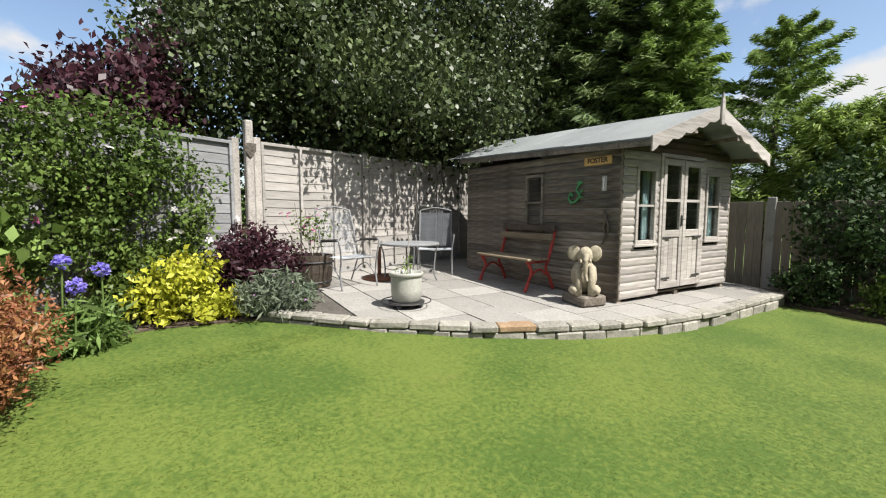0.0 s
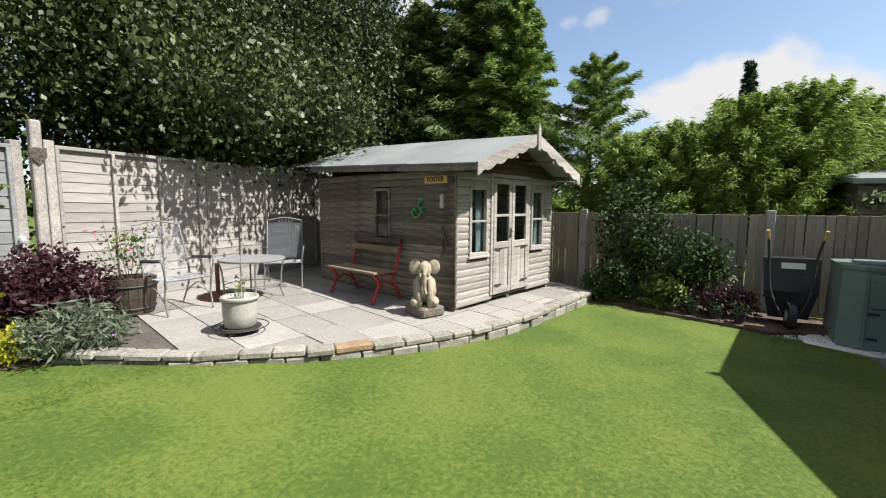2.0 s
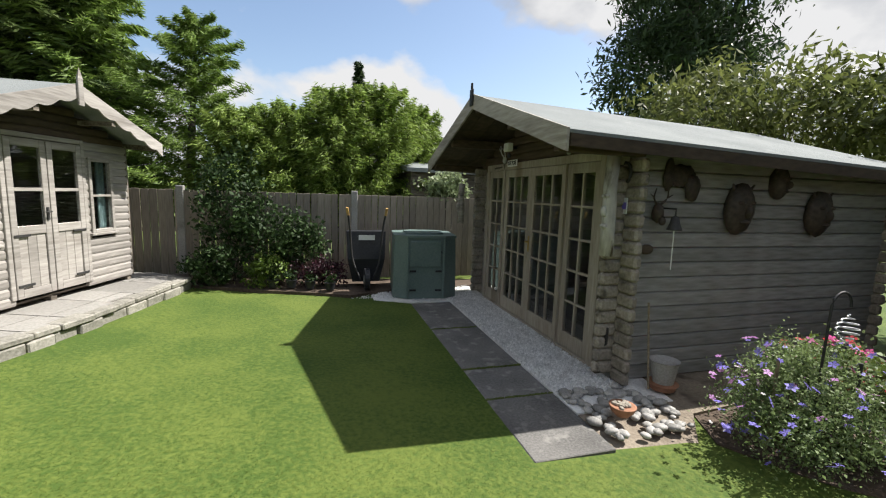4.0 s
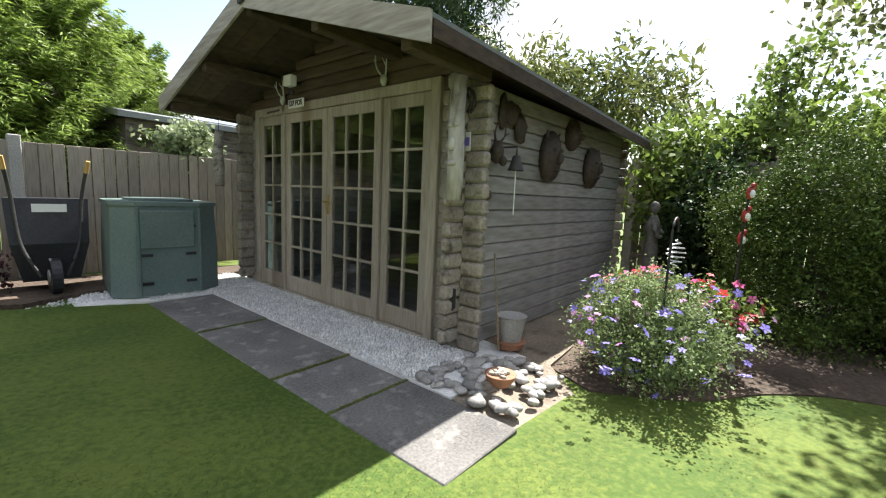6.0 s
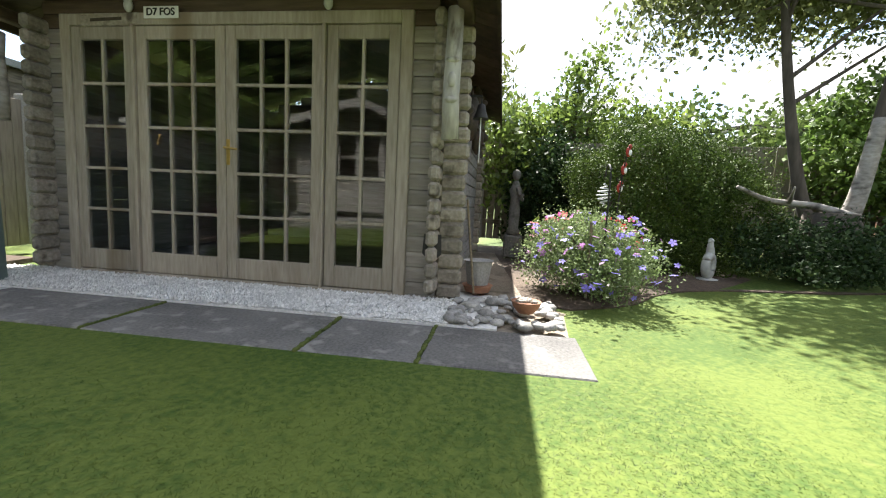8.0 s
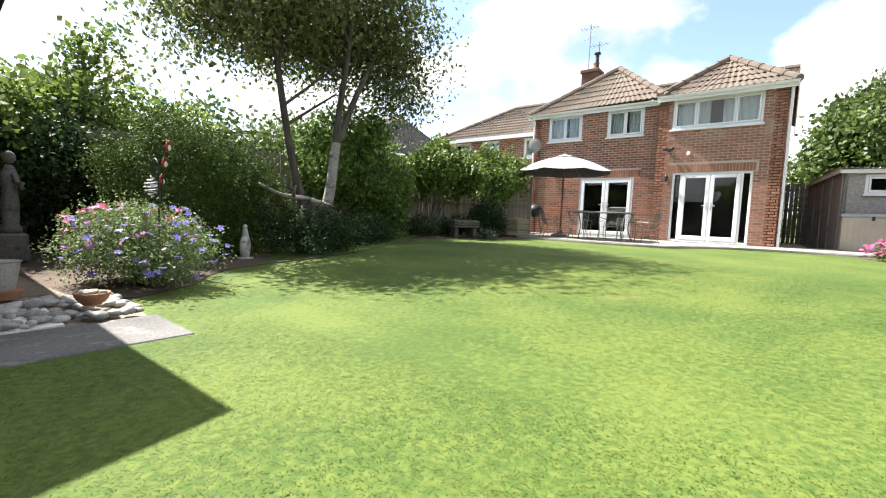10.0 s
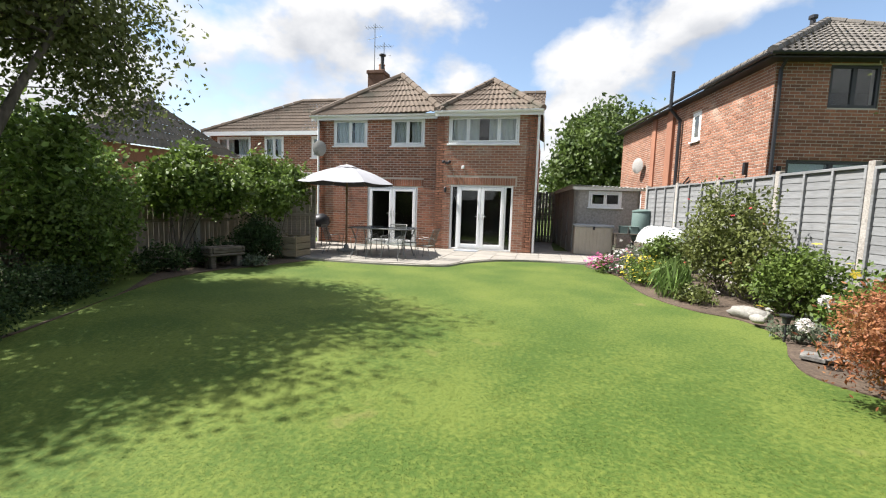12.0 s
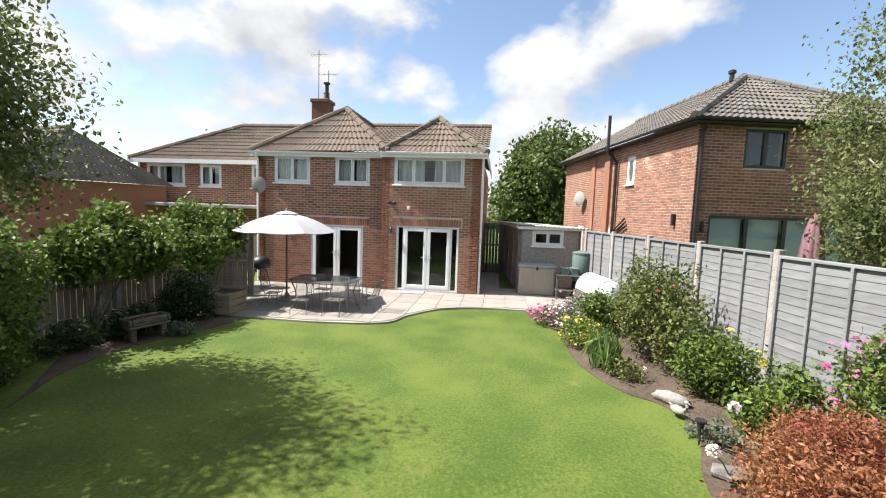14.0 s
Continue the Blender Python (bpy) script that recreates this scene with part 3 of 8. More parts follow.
              pose(p0[0], p0[1], 0, 0, 0, ang) @ pose(0, a, base), group="west fence posts")


lap_fence((fence_x(-11.2), -11.2), (fence_x(2.0), 2.0), [0.1 + 1.66 * i for i in range(9)], [2.29] * 4 + [2.26, 2.16, 2.2, 2.3], "weathered grey overlapping timber fence panel with battens", wood="fence_grey")
lap_fence((fence_x(2.12), 2.12), (fence_x(8.0), 8.0), [0.06, 1.95, 3.85, 5.75], [2.34, 2.34, 2.34], "pale sun-bleached overlapping timber fence panel dappled with shade", 0.32)


def tall_post():
    p = thing("tall_fence_post", "tall grey timber post with a pointed wooden plaque", "fence post", pose(fence_x(2.0) + 0.12, 2.03, 0.3), kind="structure")
    part("post", Shape().box(-0.05, -0.05, 0, 0.05, 0.05, 2.28, 0.012), "pale_wood", p)
    s = Shape()
    s.v = [(x, y, z) for x in (0.052, 0.07) for y, z in ((-0.075, 1.98), (0.075, 1.98), (0.075, 1.88), (0.0, 1.79), (-0.075, 1.88))]
    s.f = [[0, 1, 2, 3, 4][::-1], [5, 6, 7, 8, 9]] + [[i, (i + 1) % 5, 5 + (i + 1) % 5, 5 + i] for i in range(5)]
    part("pointed_plaque", s, "old_wood", p)


tall_post()


def board_fence(name, x0, y0, x1, y1, z0, z1, mat, label, posts, rail=True):
    """Upright boards between posts, with a rail, along a line."""
    d = Vector((x1 - x0, y1 - y0))
    L, ang = d.length, math.degrees(math.atan2(d.y, d.x))
    f = thing(name, label, "fence", pose(x0, y0, z0, 0, 0, ang), kind="structure")
    n = int(L / 0.115)
    rr = random.Random(4)
    shapes = []
    for k in range(4):
        e = rr.uniform(-0.015, 0.015)
        shapes.append(Shape().box(0, 0.0, 0, 0.108, 0.018, z1 - z0 + e, 0.003).mesh("board", mat))
    for i in range(n):
        part("board", shapes[i % 4 if i % 7 else (i * 3) % 4], mat, f, m=pose(i * L / n, 0.006 * (i % 2), 0, 0, rr.uniform(-0.4, 0.4), 0))
    if rail:
        for z in (0.25, (z1 - z0) * 0.55):
            part("rail", Shape().box(0, -0.045, z, L, -0.002, z + 0.07, 0.006), mat, f)
    for a in posts:
        part("post", Shape().box(a - 0.055, -0.075, 0, a + 0.055, 0.035, z1 - z0 + 0.06, 0.008), "concrete" if mat == "fence_dark" else mat, f)


board_fence("fence_north", 4.6, 7.95, -6.4, 7.95, 0.05, 1.56, "fence_dark", "weathered brown upright timber board fence", [0.2, 2.96, 5.7, 8.4])
board_fence("fence_east", 7.6, 3.4, 7.0, -9.9, 0.15, 1.75, "fence_dark", "brown upright timber board fence behind the shrubs", [0.1, 3.0, 6.0, 9.0, 12.0])


# ---- summerhouse ----
def planks(parent, axis_m, length, z0, z1, pitch, mat, holes=(), top=None, prof=0.014, thick=0.02, name="plank", edge=(0.25, 0.7, 0.93)):
    """Horizontal rounded boards on a wall whose local x runs along it and local -y faces out; holes are (x0, x1, z0, z1)."""
    cache = {}
    n = max(1, round((z1 - z0) / pitch))
    h = (z1 - z0) / n
    for k in range(n):
        za, zb = z0 + k * h, z0 + (k + 1) * h
        a, b = 0.0, length
        if top:
            a, b = top((za + zb) / 2)
            if b - a < 0.08:
                continue
        spans = [(a, b)]
        for hx0, hx1, hz0, hz1 in holes:
            if zb > hz0 + 0.02 and za < hz1 - 0.02:
                spans = [q for (s, e) in spans for q in ((s, min(e, hx0)), (max(s, hx1), e)) if q[1] - q[0] > 0.02]
        for s, e in spans:
            key = (round(e - s, 3), round(h, 4))
            if key not in cache:
                w = e - s
                pr = [(thick, 0.0), (-prof * 0.5, 0.0), (-prof, h * edge[0]), (-prof, h * edge[1]), (-prof * 0.4, h * edge[2]), (0.0, h * 0.985), (thick, h * 0.985)]
                sh = Shape()
                sh.v = [(x, y, z) for x in (0, w) for y, z in pr]
                m = len(pr)
                sh.f = [[i, (i + 1) % m, m + (i + 1) % m, m + i] for i in range(m)] + [list(range(m))[::-1], [m + i for i in range(m)]]
                cache[key] = sh.mesh(name, mat)
            part(name, cache[key], mat, parent, m=axis_m @ pose(s, 0, za))


def window_unit(parent, m, w, h, mat, rows=2, cols=1, bar=0.045, sill=True, curtain="", depth=0.06, glazing="glass", name="window"):
    s = Shape()
    d = depth
    s.box(0, -d * 0.6, 0, bar, d * 0.4, h, 0.004).box(w - bar, -d * 0.6, 0, w, d * 0.4, h, 0.004)
    s.box(bar, -d * 0.6, 0, w - bar, d * 0.4, bar, 0.004).box(bar, -d * 0.6, h - bar, w - bar, d * 0.4, h, 0.004)
    win = part(name, s, mat, parent, m=m)
    iw, ih = (w - 2 * bar), (h - 2 * bar)
    for c in range(1, cols):
        part("mullion", Shape().box(bar + iw * c / cols - bar * 0.3, -d * 0.5, bar, bar + iw * c / cols + bar * 0.3, d * 0.3, h - bar, 0.003), mat, win)
    for r in range(1, rows):
        part("transom", Shape().box(bar, -d * 0.48, bar + ih * r / rows - bar * 0.3, w - bar, d * 0.28, bar + ih * r / rows + bar * 0.3, 0.003), mat, win)
    p = part("pane", Shape().box(bar, -0.003, bar, w - bar, 0.003, h - bar), glazing, win)
    p.visible_shadow = False
    if sill:
        part("sill", Shape().box(-0.03, -d * 0.9, -0.03, w + 0.03, d * 0.4, 0.0, 0.005), mat, win)
    if curtain:
        sh = Shape()
        for side in (0, 1):
            k = len(sh.v)
            x0, x1 = (bar, bar + iw * 0.36) if side == 0 else (w - bar - iw * 0.36, w - bar)
            for i in range(25):
                x = x0 + (x1 - x0) * i / 24
                y = 0.07 + 0.018 * math.sin(i * 1.5)
                sh.v += [(x, y, bar), (x, y, h - bar)]
            sh.f += [[k + 2 * i, k + 2 * i + 2, k + 2 * i + 3, k + 2 * i + 1] for i in range(24)]
        part("curtain", sh, curtain, win, smooth=True)
    return win


def summerhouse():
    """Local x along the gabled front (towards the back fence), y to its back, z up; the front wall lies at y = 0 and looks to -y."""
    W, L, E, R = 2.5, 3.06, 1.79, 2.23
    base = pose(-2.14, 4.72, 0.345, 0, 0, 90 - 14.2)
    h = thing("summerhouse", "small weathered silver-brown timber summerhouse with a grey felt roof", "summerhouse", base)
    for x in (0.0, W / 2 - 0.04, W - 0.08):
        part("bearer", Shape().box(x, 0.01, -0.09, x + 0.08, L - 0.01, 0.0, 0.004), "old_wood", h)
    # inner walls give the thickness
    win_f = [(0.25, 0.66, 0.65, 1.58), (1.82, 2.21, 0.65, 1.58)]
    door = (0.78, 1.72, 0.06, 1.72)
    side = (1.22, 1.58, 0.78, 1.57)
    gable = lambda z: (0.0, W) if z < E else ((z - E) / (R - E) * W / 2, W - (z - E) / (R - E) * W / 2)
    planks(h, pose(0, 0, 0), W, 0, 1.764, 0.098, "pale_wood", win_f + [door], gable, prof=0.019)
    # Old brown stain, plus the overhang's shadow put into the colour of these boards.
    planks(h, pose(0, 0, 0), W, 1.764, R - 0.02, 0.098, "roof_timber_gable_shade", (), gable, prof=0.019)
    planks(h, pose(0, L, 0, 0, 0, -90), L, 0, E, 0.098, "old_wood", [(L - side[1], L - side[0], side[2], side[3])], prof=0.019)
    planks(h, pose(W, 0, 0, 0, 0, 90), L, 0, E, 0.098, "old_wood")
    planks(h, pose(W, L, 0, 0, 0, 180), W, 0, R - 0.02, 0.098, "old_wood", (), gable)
    part("floor", Shape().box(0.02, 0.02, 0.0, W - 0.02, L - 0.02, 0.02), "old_wood", h)
    for x, y in ((0, 0), (W, 0), (0, L), (W, L)):
        part("corner_trim", Shape().box(x - 0.018, y - 0.018, 0, x + 0.018, y + 0.018, E, 0.004), "old_wood", h)
    for x0, x1, z0, z1 in win_f:
        window_unit(h, pose(x0, 0, z0), x1 - x0, z1 - z0, "pale_wood", 2, 1, 0.045, curtain="teal_cloth")
    window_unit(h, pose(0, side[1], side[2], 0, 0, -90), side[1] - side[0], side[3] - side[2], "old_wood", 2, 1, 0.04)
    # pair of half-glazed doors
    x0, x1, z0, z1 = door
    part("door_frame", Shape().box(x0 - 0.05, -0.035, z0, x0, 0.03, z1 + 0.05, 0.004).box(x1, -0.035, z0, x1 + 0.05, 0.03, z1 + 0.05, 0.004).box(x0, -0.035, z1, x1, 0.03, z1 + 0.05, 0.004), "pale_wood", h)
    dw = (x1 - x0) / 2
    for k in range(2):
        a = x0 + k * dw
        s = Shape()
        s.box(a + 0.006, -0.04, z0, a + 0.075, 0.0, z1 - 0.01, 0.004).box(a + dw - 0.075, -0.04, z0, a + dw - 0.006, 0.0, z1 - 0.01, 0.004)
        for zz, hh in ((z0, 0.09), (0.72, 0.09), (z1 - 0.09, 0.08), (1.17, 0.035)):
            s.box(a + 0.075, -0.038, zz, a + dw - 0.075, -0.002, zz + hh, 0.003)
        d = part("door", s, "pale_wood", h)
        n = 3
        for j in range(n):
            ww = (dw - 0.15) / n
            part("panel_board", Shape().box(a + 0.075 + j * ww, -0.024, z0 + 0.09, a + 0.073 + (j + 1) * ww, -0.006, 0.72, 0.004), "pale_wood", d)
        q = part("pane", Shape().box(a + 0.075, -0.02, 0.81, a + dw - 0.075, -0.014, z1 - 0.09), "glass", d)
        q.visible_shadow = False
        hx = a + 0.02 if k == 0 else a + dw - 0.2
        part("hinge", Shape().box(hx, -0.047, 0.70, hx + 0.18, -0.04, 0.725), "iron", d)
        part("hinge", Shape().box(hx, -0.047, 0.18, hx + 0.18, -0.04, 0.205), "iron", d)
    part("door_handle", Shape().box(x0 + dw - 0.06, -0.055, 0.86, x0 + dw - 0.03, -0.04, 1.0, 0.004).tube([(x0 + dw - 0.045, -0.05, 0.95), (x0 + dw - 0.045, -0.09, 0.95), (x0 + dw - 0.12, -0.09, 0.95)], 0.007), "iron", h)
    # felt roof with overhang at the front, in three strips
    of, ob_, os_, t = 0.42, 0.10, 0.13, 0.035
    for sgn in (-1, 1):
        def P(u, y, lift):
            x = W / 2 + sgn * u * (W / 2 + os_)
            return (x, y, R + 0.05 - u * (R - E) * (W / 2 + os_) / (W / 2) + lift + 0.04 * (y + of))
        s = Shape()
        n = 8
        for y in (-of, L + ob_):
            for i in range(n + 1):
                u = i / n
                s.v += [P(u, y, 0), P(u, y, t)]
        k = 2 * (n + 1)
        for i in range(n):
            s.f += [[2 * i, 2 * i + 2, k + 2 * i + 2, k + 2 * i], [2 * i + 1, k + 2 * i + 1, k + 2 * i + 3, 2 * i + 3], [2 * i, 2 * i + 1, 2 * i + 3, 2 * i + 2], [k + 2 * i, k + 2 * i + 2, k + 2 * i + 3, k + 2 * i + 1]]
        s.f += [[2 * n, 2 * n + 1, k + 2 * n + 1, k + 2 * n]]
        part("roof_felt", s, "felt", h)
        for y in (0.75, 1.75, 2.75):
            e = Shape().add([P(0, y, t + 0.001), P(1, y, t + 0.001), P(1, y + 0.012, t + 0.008), P(0, y + 0.012, t + 0.008), P(1, y + 0.9, t + 0.003), P(0, y + 0.9, t + 0.003)], [(0, 1, 2, 3), (3, 2, 4, 5)])
            part("felt_strip", e, "felt", h)
        part("fascia", Shape().add([P(1, -of, -0.06), P(1, L + ob_, -0.06), P(1, L + ob_, 0.02), P(1, -of, 0.02), P(0.985, -of, -0.06), P(0.985, L + ob_, -0.06), P(0.985, L + ob_, 0.02), P(0.985, -of, 0.02)],
                                   [(0, 1, 2, 3), (7, 6, 5, 4), (0, 4, 5, 1), (3, 2, 6, 7), (0, 3, 7, 4), (1, 5, 6, 2)]), "old_wood", h)
        # scalloped bargeboard
        b = Shape()
        m = 64
        for i in range(m + 1):
            u = i / m
            dz = -0.085 - 0.035 * abs(math.sin(u * math.pi * 5.5))
            for y in (-of - 0.022, -of - 0.002):
                b.v += [P(u, y, dz), P(u, y, 0.045)]
        for i in range(m):
            q = 4 * i
            b.f += [[q, q + 4, q + 5, q + 1], [q + 2, q + 3, q + 7, q + 6], [q, q + 2, q + 6, q + 4], [q + 1, q + 5, q + 7, q + 3]]
        b.f += [[4 * m, 4 * m + 2, 4 * m + 3, 4 * m + 1]]
        part("bargeboard", b, "pale_wood", h)
        part("purlin", Shape().box(W / 2 + sgn * 0.5 - 0.03, -of, 1.95, W / 2 + sgn * 0.5 + 0.03, 0, 2.0), "old_wood", h)
    part("finial", Shape().box(W / 2 - 0.035, -of - 0.045, R - 0.14, W / 2 + 0.035, -of - 0.022, R + 0.14, 0.004).add([(W / 2 - 0.035, -of - 0.045, R + 0.14), (W / 2 + 0.035, -of - 0.045, R + 0.14), (W / 2 + 0.035, -of - 0.022, R + 0.14), (W / 2 - 0.035, -of - 0.022, R + 0.14), (W / 2, -of - 0.033, R + 0.26)], [(0, 1, 4), (1, 2, 4), (2, 3, 4), (3, 0, 4)]), "pale_wood", h)
    part("finial", Shape().box(W / 2 - 0.03, L + ob_, R - 0.1, W / 2 + 0.03, L + ob_ + 0.02, R + 0.2, 0.004), "pale_wood", h)
    return base


SH = summerhouse()


# ---- log cabin ----
CY, CX, CFX = 5.1, 3.66, 2.82          # ridge line, front wall, front of the roof
def log_cabin():
    """Local x along the front from south to north, y into the cabin; front wall at y = 0."""
    W, L, E, R = 3.3, 3.35, 2.18, 2.70
    base = pose(CX, CY + W / 2, -0.02, 0, 0, -90)
    c = thing("log_cabin", "weathered grey-brown timber log cabin with glazed doors", "log cabin", base)
    # now x runs from north to south, -y looks out over the lawn
    gable = lambda z: (0.0, W) if z < E else ((z - E) / (R - E) * W / 2, W - (z - E) / (R - E) * W / 2)
    gable_back = lambda z: gable(z + 0.16)
    d0, d1, dh = 0.19, 3.125, 2.10
    doors = (d0, d1, 0.0, dh)
    planks(c, pose(0, 0, 0), W, 0, 2.006, 0.118, "log", [doors], gable, prof=0.022, thick=0.03, name="wall_log")
    # Brown gable logs; shade under the roof overhang is also put into this colour.
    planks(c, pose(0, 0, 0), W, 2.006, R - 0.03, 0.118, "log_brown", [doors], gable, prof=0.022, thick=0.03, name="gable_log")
    planks(c, pose(W + 0.09, 0, 0, 0, 0, 90), L, 0, 2.06, 0.14, "log_side", (), prof=0.022, thick=0.03, name="wall_log", edge=(0.05, 0.88, 0.95))
    part("wall_board", Shape().box(W + 0.035, 0.03, 0.0, W + 0.06, L, 2.06), "dark_backing", c)
    part("corner_board", Shape().box(W, -0.02, 0.0, W + 0.06, 0.03, 2.0), "log", c)
    planks(c, pose(0, L, 0, 0, 0, -90), L, 0, 2.06, 0.118, "log", (), prof=0.012, thick=0.03, name="wall_log")
    planks(c, pose(W, L, 0, 0, 0, 180), W, 0, R - 0.2, 0.118, "log", (), gable_back, prof=0.012, thick=0.03, name="wall_log")
    part("floor", Shape().box(0.03, 0.03, 0.0, W - 0.03, L - 0.03, 0.05), "old_wood", c)
    # crossing log ends at the four corners
    rr = random.Random(8)
    ends = {}
    for k in range(17):
        z = 0.118 * k + 0.003
        for key, (x0, y0, x1, y1) in {"se": (W + 0.06, -0.03, W + 0.26, 0.05), "sf": (W + 0.0, -0.2, W + 0.08, -0.0), "ne": (-0.2, -0.03, 0.0, 0.05), "nf": (-0.03, -0.2, 0.05, -0.0), "sb": (W, L - 0.05, W + 0.2, L + 0.03)}.items():
            dz = 0.059 if key in ("sf", "nf") else 0.0
            if z + dz > 1.98:
                continue
            dx = rr.uniform(-0.012, 0.012)
            s = Shape().box(x0 + (dx if key == "ne" else 0), y0, z + dz, x1 + (dx if key in ("se", "sb") else 0), y1, z + dz + 0.112, 0.022)
            part("log_end", s, "log_end", c)
    # door frame and four glazed leaves
    s = Shape().box(d0, -0.06, 0, d0 + 0.09, 0.06, dh, 0.006).box(d1 - 0.09, -0.06, 0, d1, 0.06, dh, 0.006).box(d0 + 0.09, -0.06, dh - 0.09, d1 - 0.09, 0.06, dh, 0.006).box(d0 + 0.09, -0.07, -0.02, d1 - 0.09, 0.06, 0.03, 0.006)
    part("door_frame", s, "joinery", c)
    leaves = [(d0 + 0.09, 0.56, 2), (d0 + 0.68, 0.77, 3), (d0 + 1.455, 0.79, 3), (d0 + 2.28, 0.56, 2)]
    for n, (a, w, cols) in enumerate(leaves):
        bar, z0, z1 = 0.085, 0.035, dh - 0.095
        s = Shape().box(a, -0.045, z0, a + bar, 0.0, z1, 0.005).box(a + w - bar, -0.045, z0, a + w, 0.0, z1, 0.005)
        s.box(a + bar, -0.045, z0, a + w - bar, 0.0, z0 + 0.17, 0.005).box(a + bar, -0.045, z1 - 0.10, a + w - bar, 0.0, z1, 0.005)
        d = part("door", s, "joinery", c)
        gx0, gx1, gz0, gz1 = a + bar, a + w - bar, z0 + 0.17, z1 - 0.10
        for i in range(1, cols):
            x = gx0 + (gx1 - gx0) * i / cols
            part("glazing_bar", Shape().box(x - 0.012, -0.042, gz0, x + 0.012, -0.004, gz1, 0.003), "joinery", d)
        for j in range(1, 5):
            z = gz0 + (gz1 - gz0) * j / 5
            part("glazing_bar", Shape().box(gx0, -0.04, z - 0.012, gx1, -0.006, z + 0.012, 0.003), "joinery", d)
        for i in range(cols):
            for j in range(5):
                px0, px1 = gx0 + (gx1 - gx0) * i / cols, gx0 + (gx1 - gx0) * (i + 1) / cols
                pz0, pz1 = gz0 + (gz1 - gz0) * j / 5, gz0 + (gz1 - gz0) * (j + 1) / 5
                p = part("pane", Shape().box(px0, -0.024, pz0, px1, -0.02, pz1), "glass", d)
                p.visible_shadow = False
        if n in (0, 2):
            part("post", Shape().box(a + w + 0.002, -0.07, 0, a + w + 0.028, 0.05, dh - 0.09, 0.004), "joinery", c)
    part("door_handle", Shape().box(d0 + 1.46, -0.055, 0.95, d0 + 1.49, -0.045, 1.15, 0.003).tube([(d0 + 1.475, -0.05, 1.08), (d0 + 1.475, -0.1, 1.08), (d0 + 1.58, -0.1, 1.07)], 0.009), "brass", c, "brass lever handle")
    # roof: boards below, felt above
    of, ob_, os_, t = CX - CFX, 0.15, 0.42, 0.05
    for sgn in (-1, 1):
        def P(u, y, lift):
            return (W / 2 + sgn * u * (W / 2 + os_), y, R + 0.06 - u * (R - E) * (W / 2 + os_) / (W / 2) + lift - 0.034 * (y + of))
        for i in range(20):
            ya, yb = -of + (L + of + ob_) * i / 20, -of + (L + of + ob_) * (i + 1) / 20 - 0.006
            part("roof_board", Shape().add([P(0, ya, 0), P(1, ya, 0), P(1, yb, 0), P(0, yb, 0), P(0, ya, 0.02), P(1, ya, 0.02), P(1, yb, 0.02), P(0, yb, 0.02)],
                                           [(0, 3, 2, 1), (4, 5, 6, 7), (0, 1, 5, 4), (1, 2, 6, 5), (2, 3, 7, 6), (3, 0, 4, 7)]), "roof_timber_gable_shade", c)
        ya, yb = -of - 0.01, L + ob_ + 0.01
        part("roof_felt", Shape().add([P(0, ya, 0.024), P(1.01, ya, 0.024), P(1.01, yb, 0.024), P(0, yb, 0.024), P(0, ya, t), P(1.01, ya, t), P(1.01, yb, t), P(0, yb, t)],
                                      [(0, 3, 2, 1), (4, 5, 6, 7), (0, 1, 5, 4), (1, 2, 6, 5), (2, 3, 7, 6), (3, 0, 4, 7)]), "felt", c)
        ya, yb = -of - 0.035, -of - 0.012
        part("bargeboard", Shape().add([P(0, ya, -0.11), P(1.01, ya, -0.11), P(1.01, yb, -0.11), P(0, yb, -0.11), P(0, ya, t + 0.01), P(1.01, ya, t + 0.01), P(1.01, yb, t + 0.01), P(0, yb, t + 0.01)],
                                       [(0, 3, 2, 1), (4, 5, 6, 7), (0, 1, 5, 4), (1, 2, 6, 5), (2, 3, 7, 6), (3, 0, 4, 7)]), "log", c)
        part("eaves_board", Shape().add([P(1, -of, -0.07), P(1, L + ob_, -0.07), P(1, L + ob_, 0.02), P(1, -of, 0.02), P(1.012, -of, -0.07), P(1.012, L + ob_, -0.07), P(1.012, L + ob_, 0.02), P(1.012, -of, 0.02)],
                                        [(0, 1, 2, 3), (7, 6, 5, 4), (0, 4, 5, 1), (3, 2, 6, 7), (0, 3, 7, 4), (1, 5, 6, 2)]), "roof_timber_gable_shade", c)
        for u in (0.46, 0.9):
            x, _, z = P(u, 0, 0)
            part("purlin", Shape().box(x - 0.045, -of + 0.02, z - 0.135, x + 0.045, 0.0, z - 0.012 - 0.03 * u, 0.01), "roof_timber_gable_shade", c)
    part("ridge_beam", Shape().box(W / 2 - 0.05, -of + 0.02, R - 0.09, W / 2 + 0.05, 0, R + 0.03, 0.01), "roof_timber_gable_shade", c)
    part("finial", Shape().box(W / 2 - 0.05, -of - 0.055, R - 0.02, W / 2 + 0.05, -of - 0.036, R + 0.17, 0.006).box(W / 2 - 0.02, -of - 0.055, R + 0.17, W / 2 + 0.02, -of - 0.036, R + 0.24, 0.004), "iron", c, "dark squirrel-shaped roof ornament")
    return base


CAB = log_cabin()


# ---- brick houses ----
def bricks_on(width, z0, z1, holes, top=None, seed=1, soldier=(), single=None):
    """Bricks proud of a wall in local x, z, facing -y; those in the band of heights single are listed apart."""
    rng = random.Random(seed)
    s = Shape()
    course, z, row = 0.075, z0, 0
    while z + 0.065 <= z1:
        x = -0.1125 if row % 2 else 0.0
        while x < width:
            a, b = max(0.0, x), min(width, x + 0.215)
            spans = [(a, b)]
            for hx0, hx1, hz0, hz1 in list(holes):
                if z + 0.065 > hz0 and z < hz1:
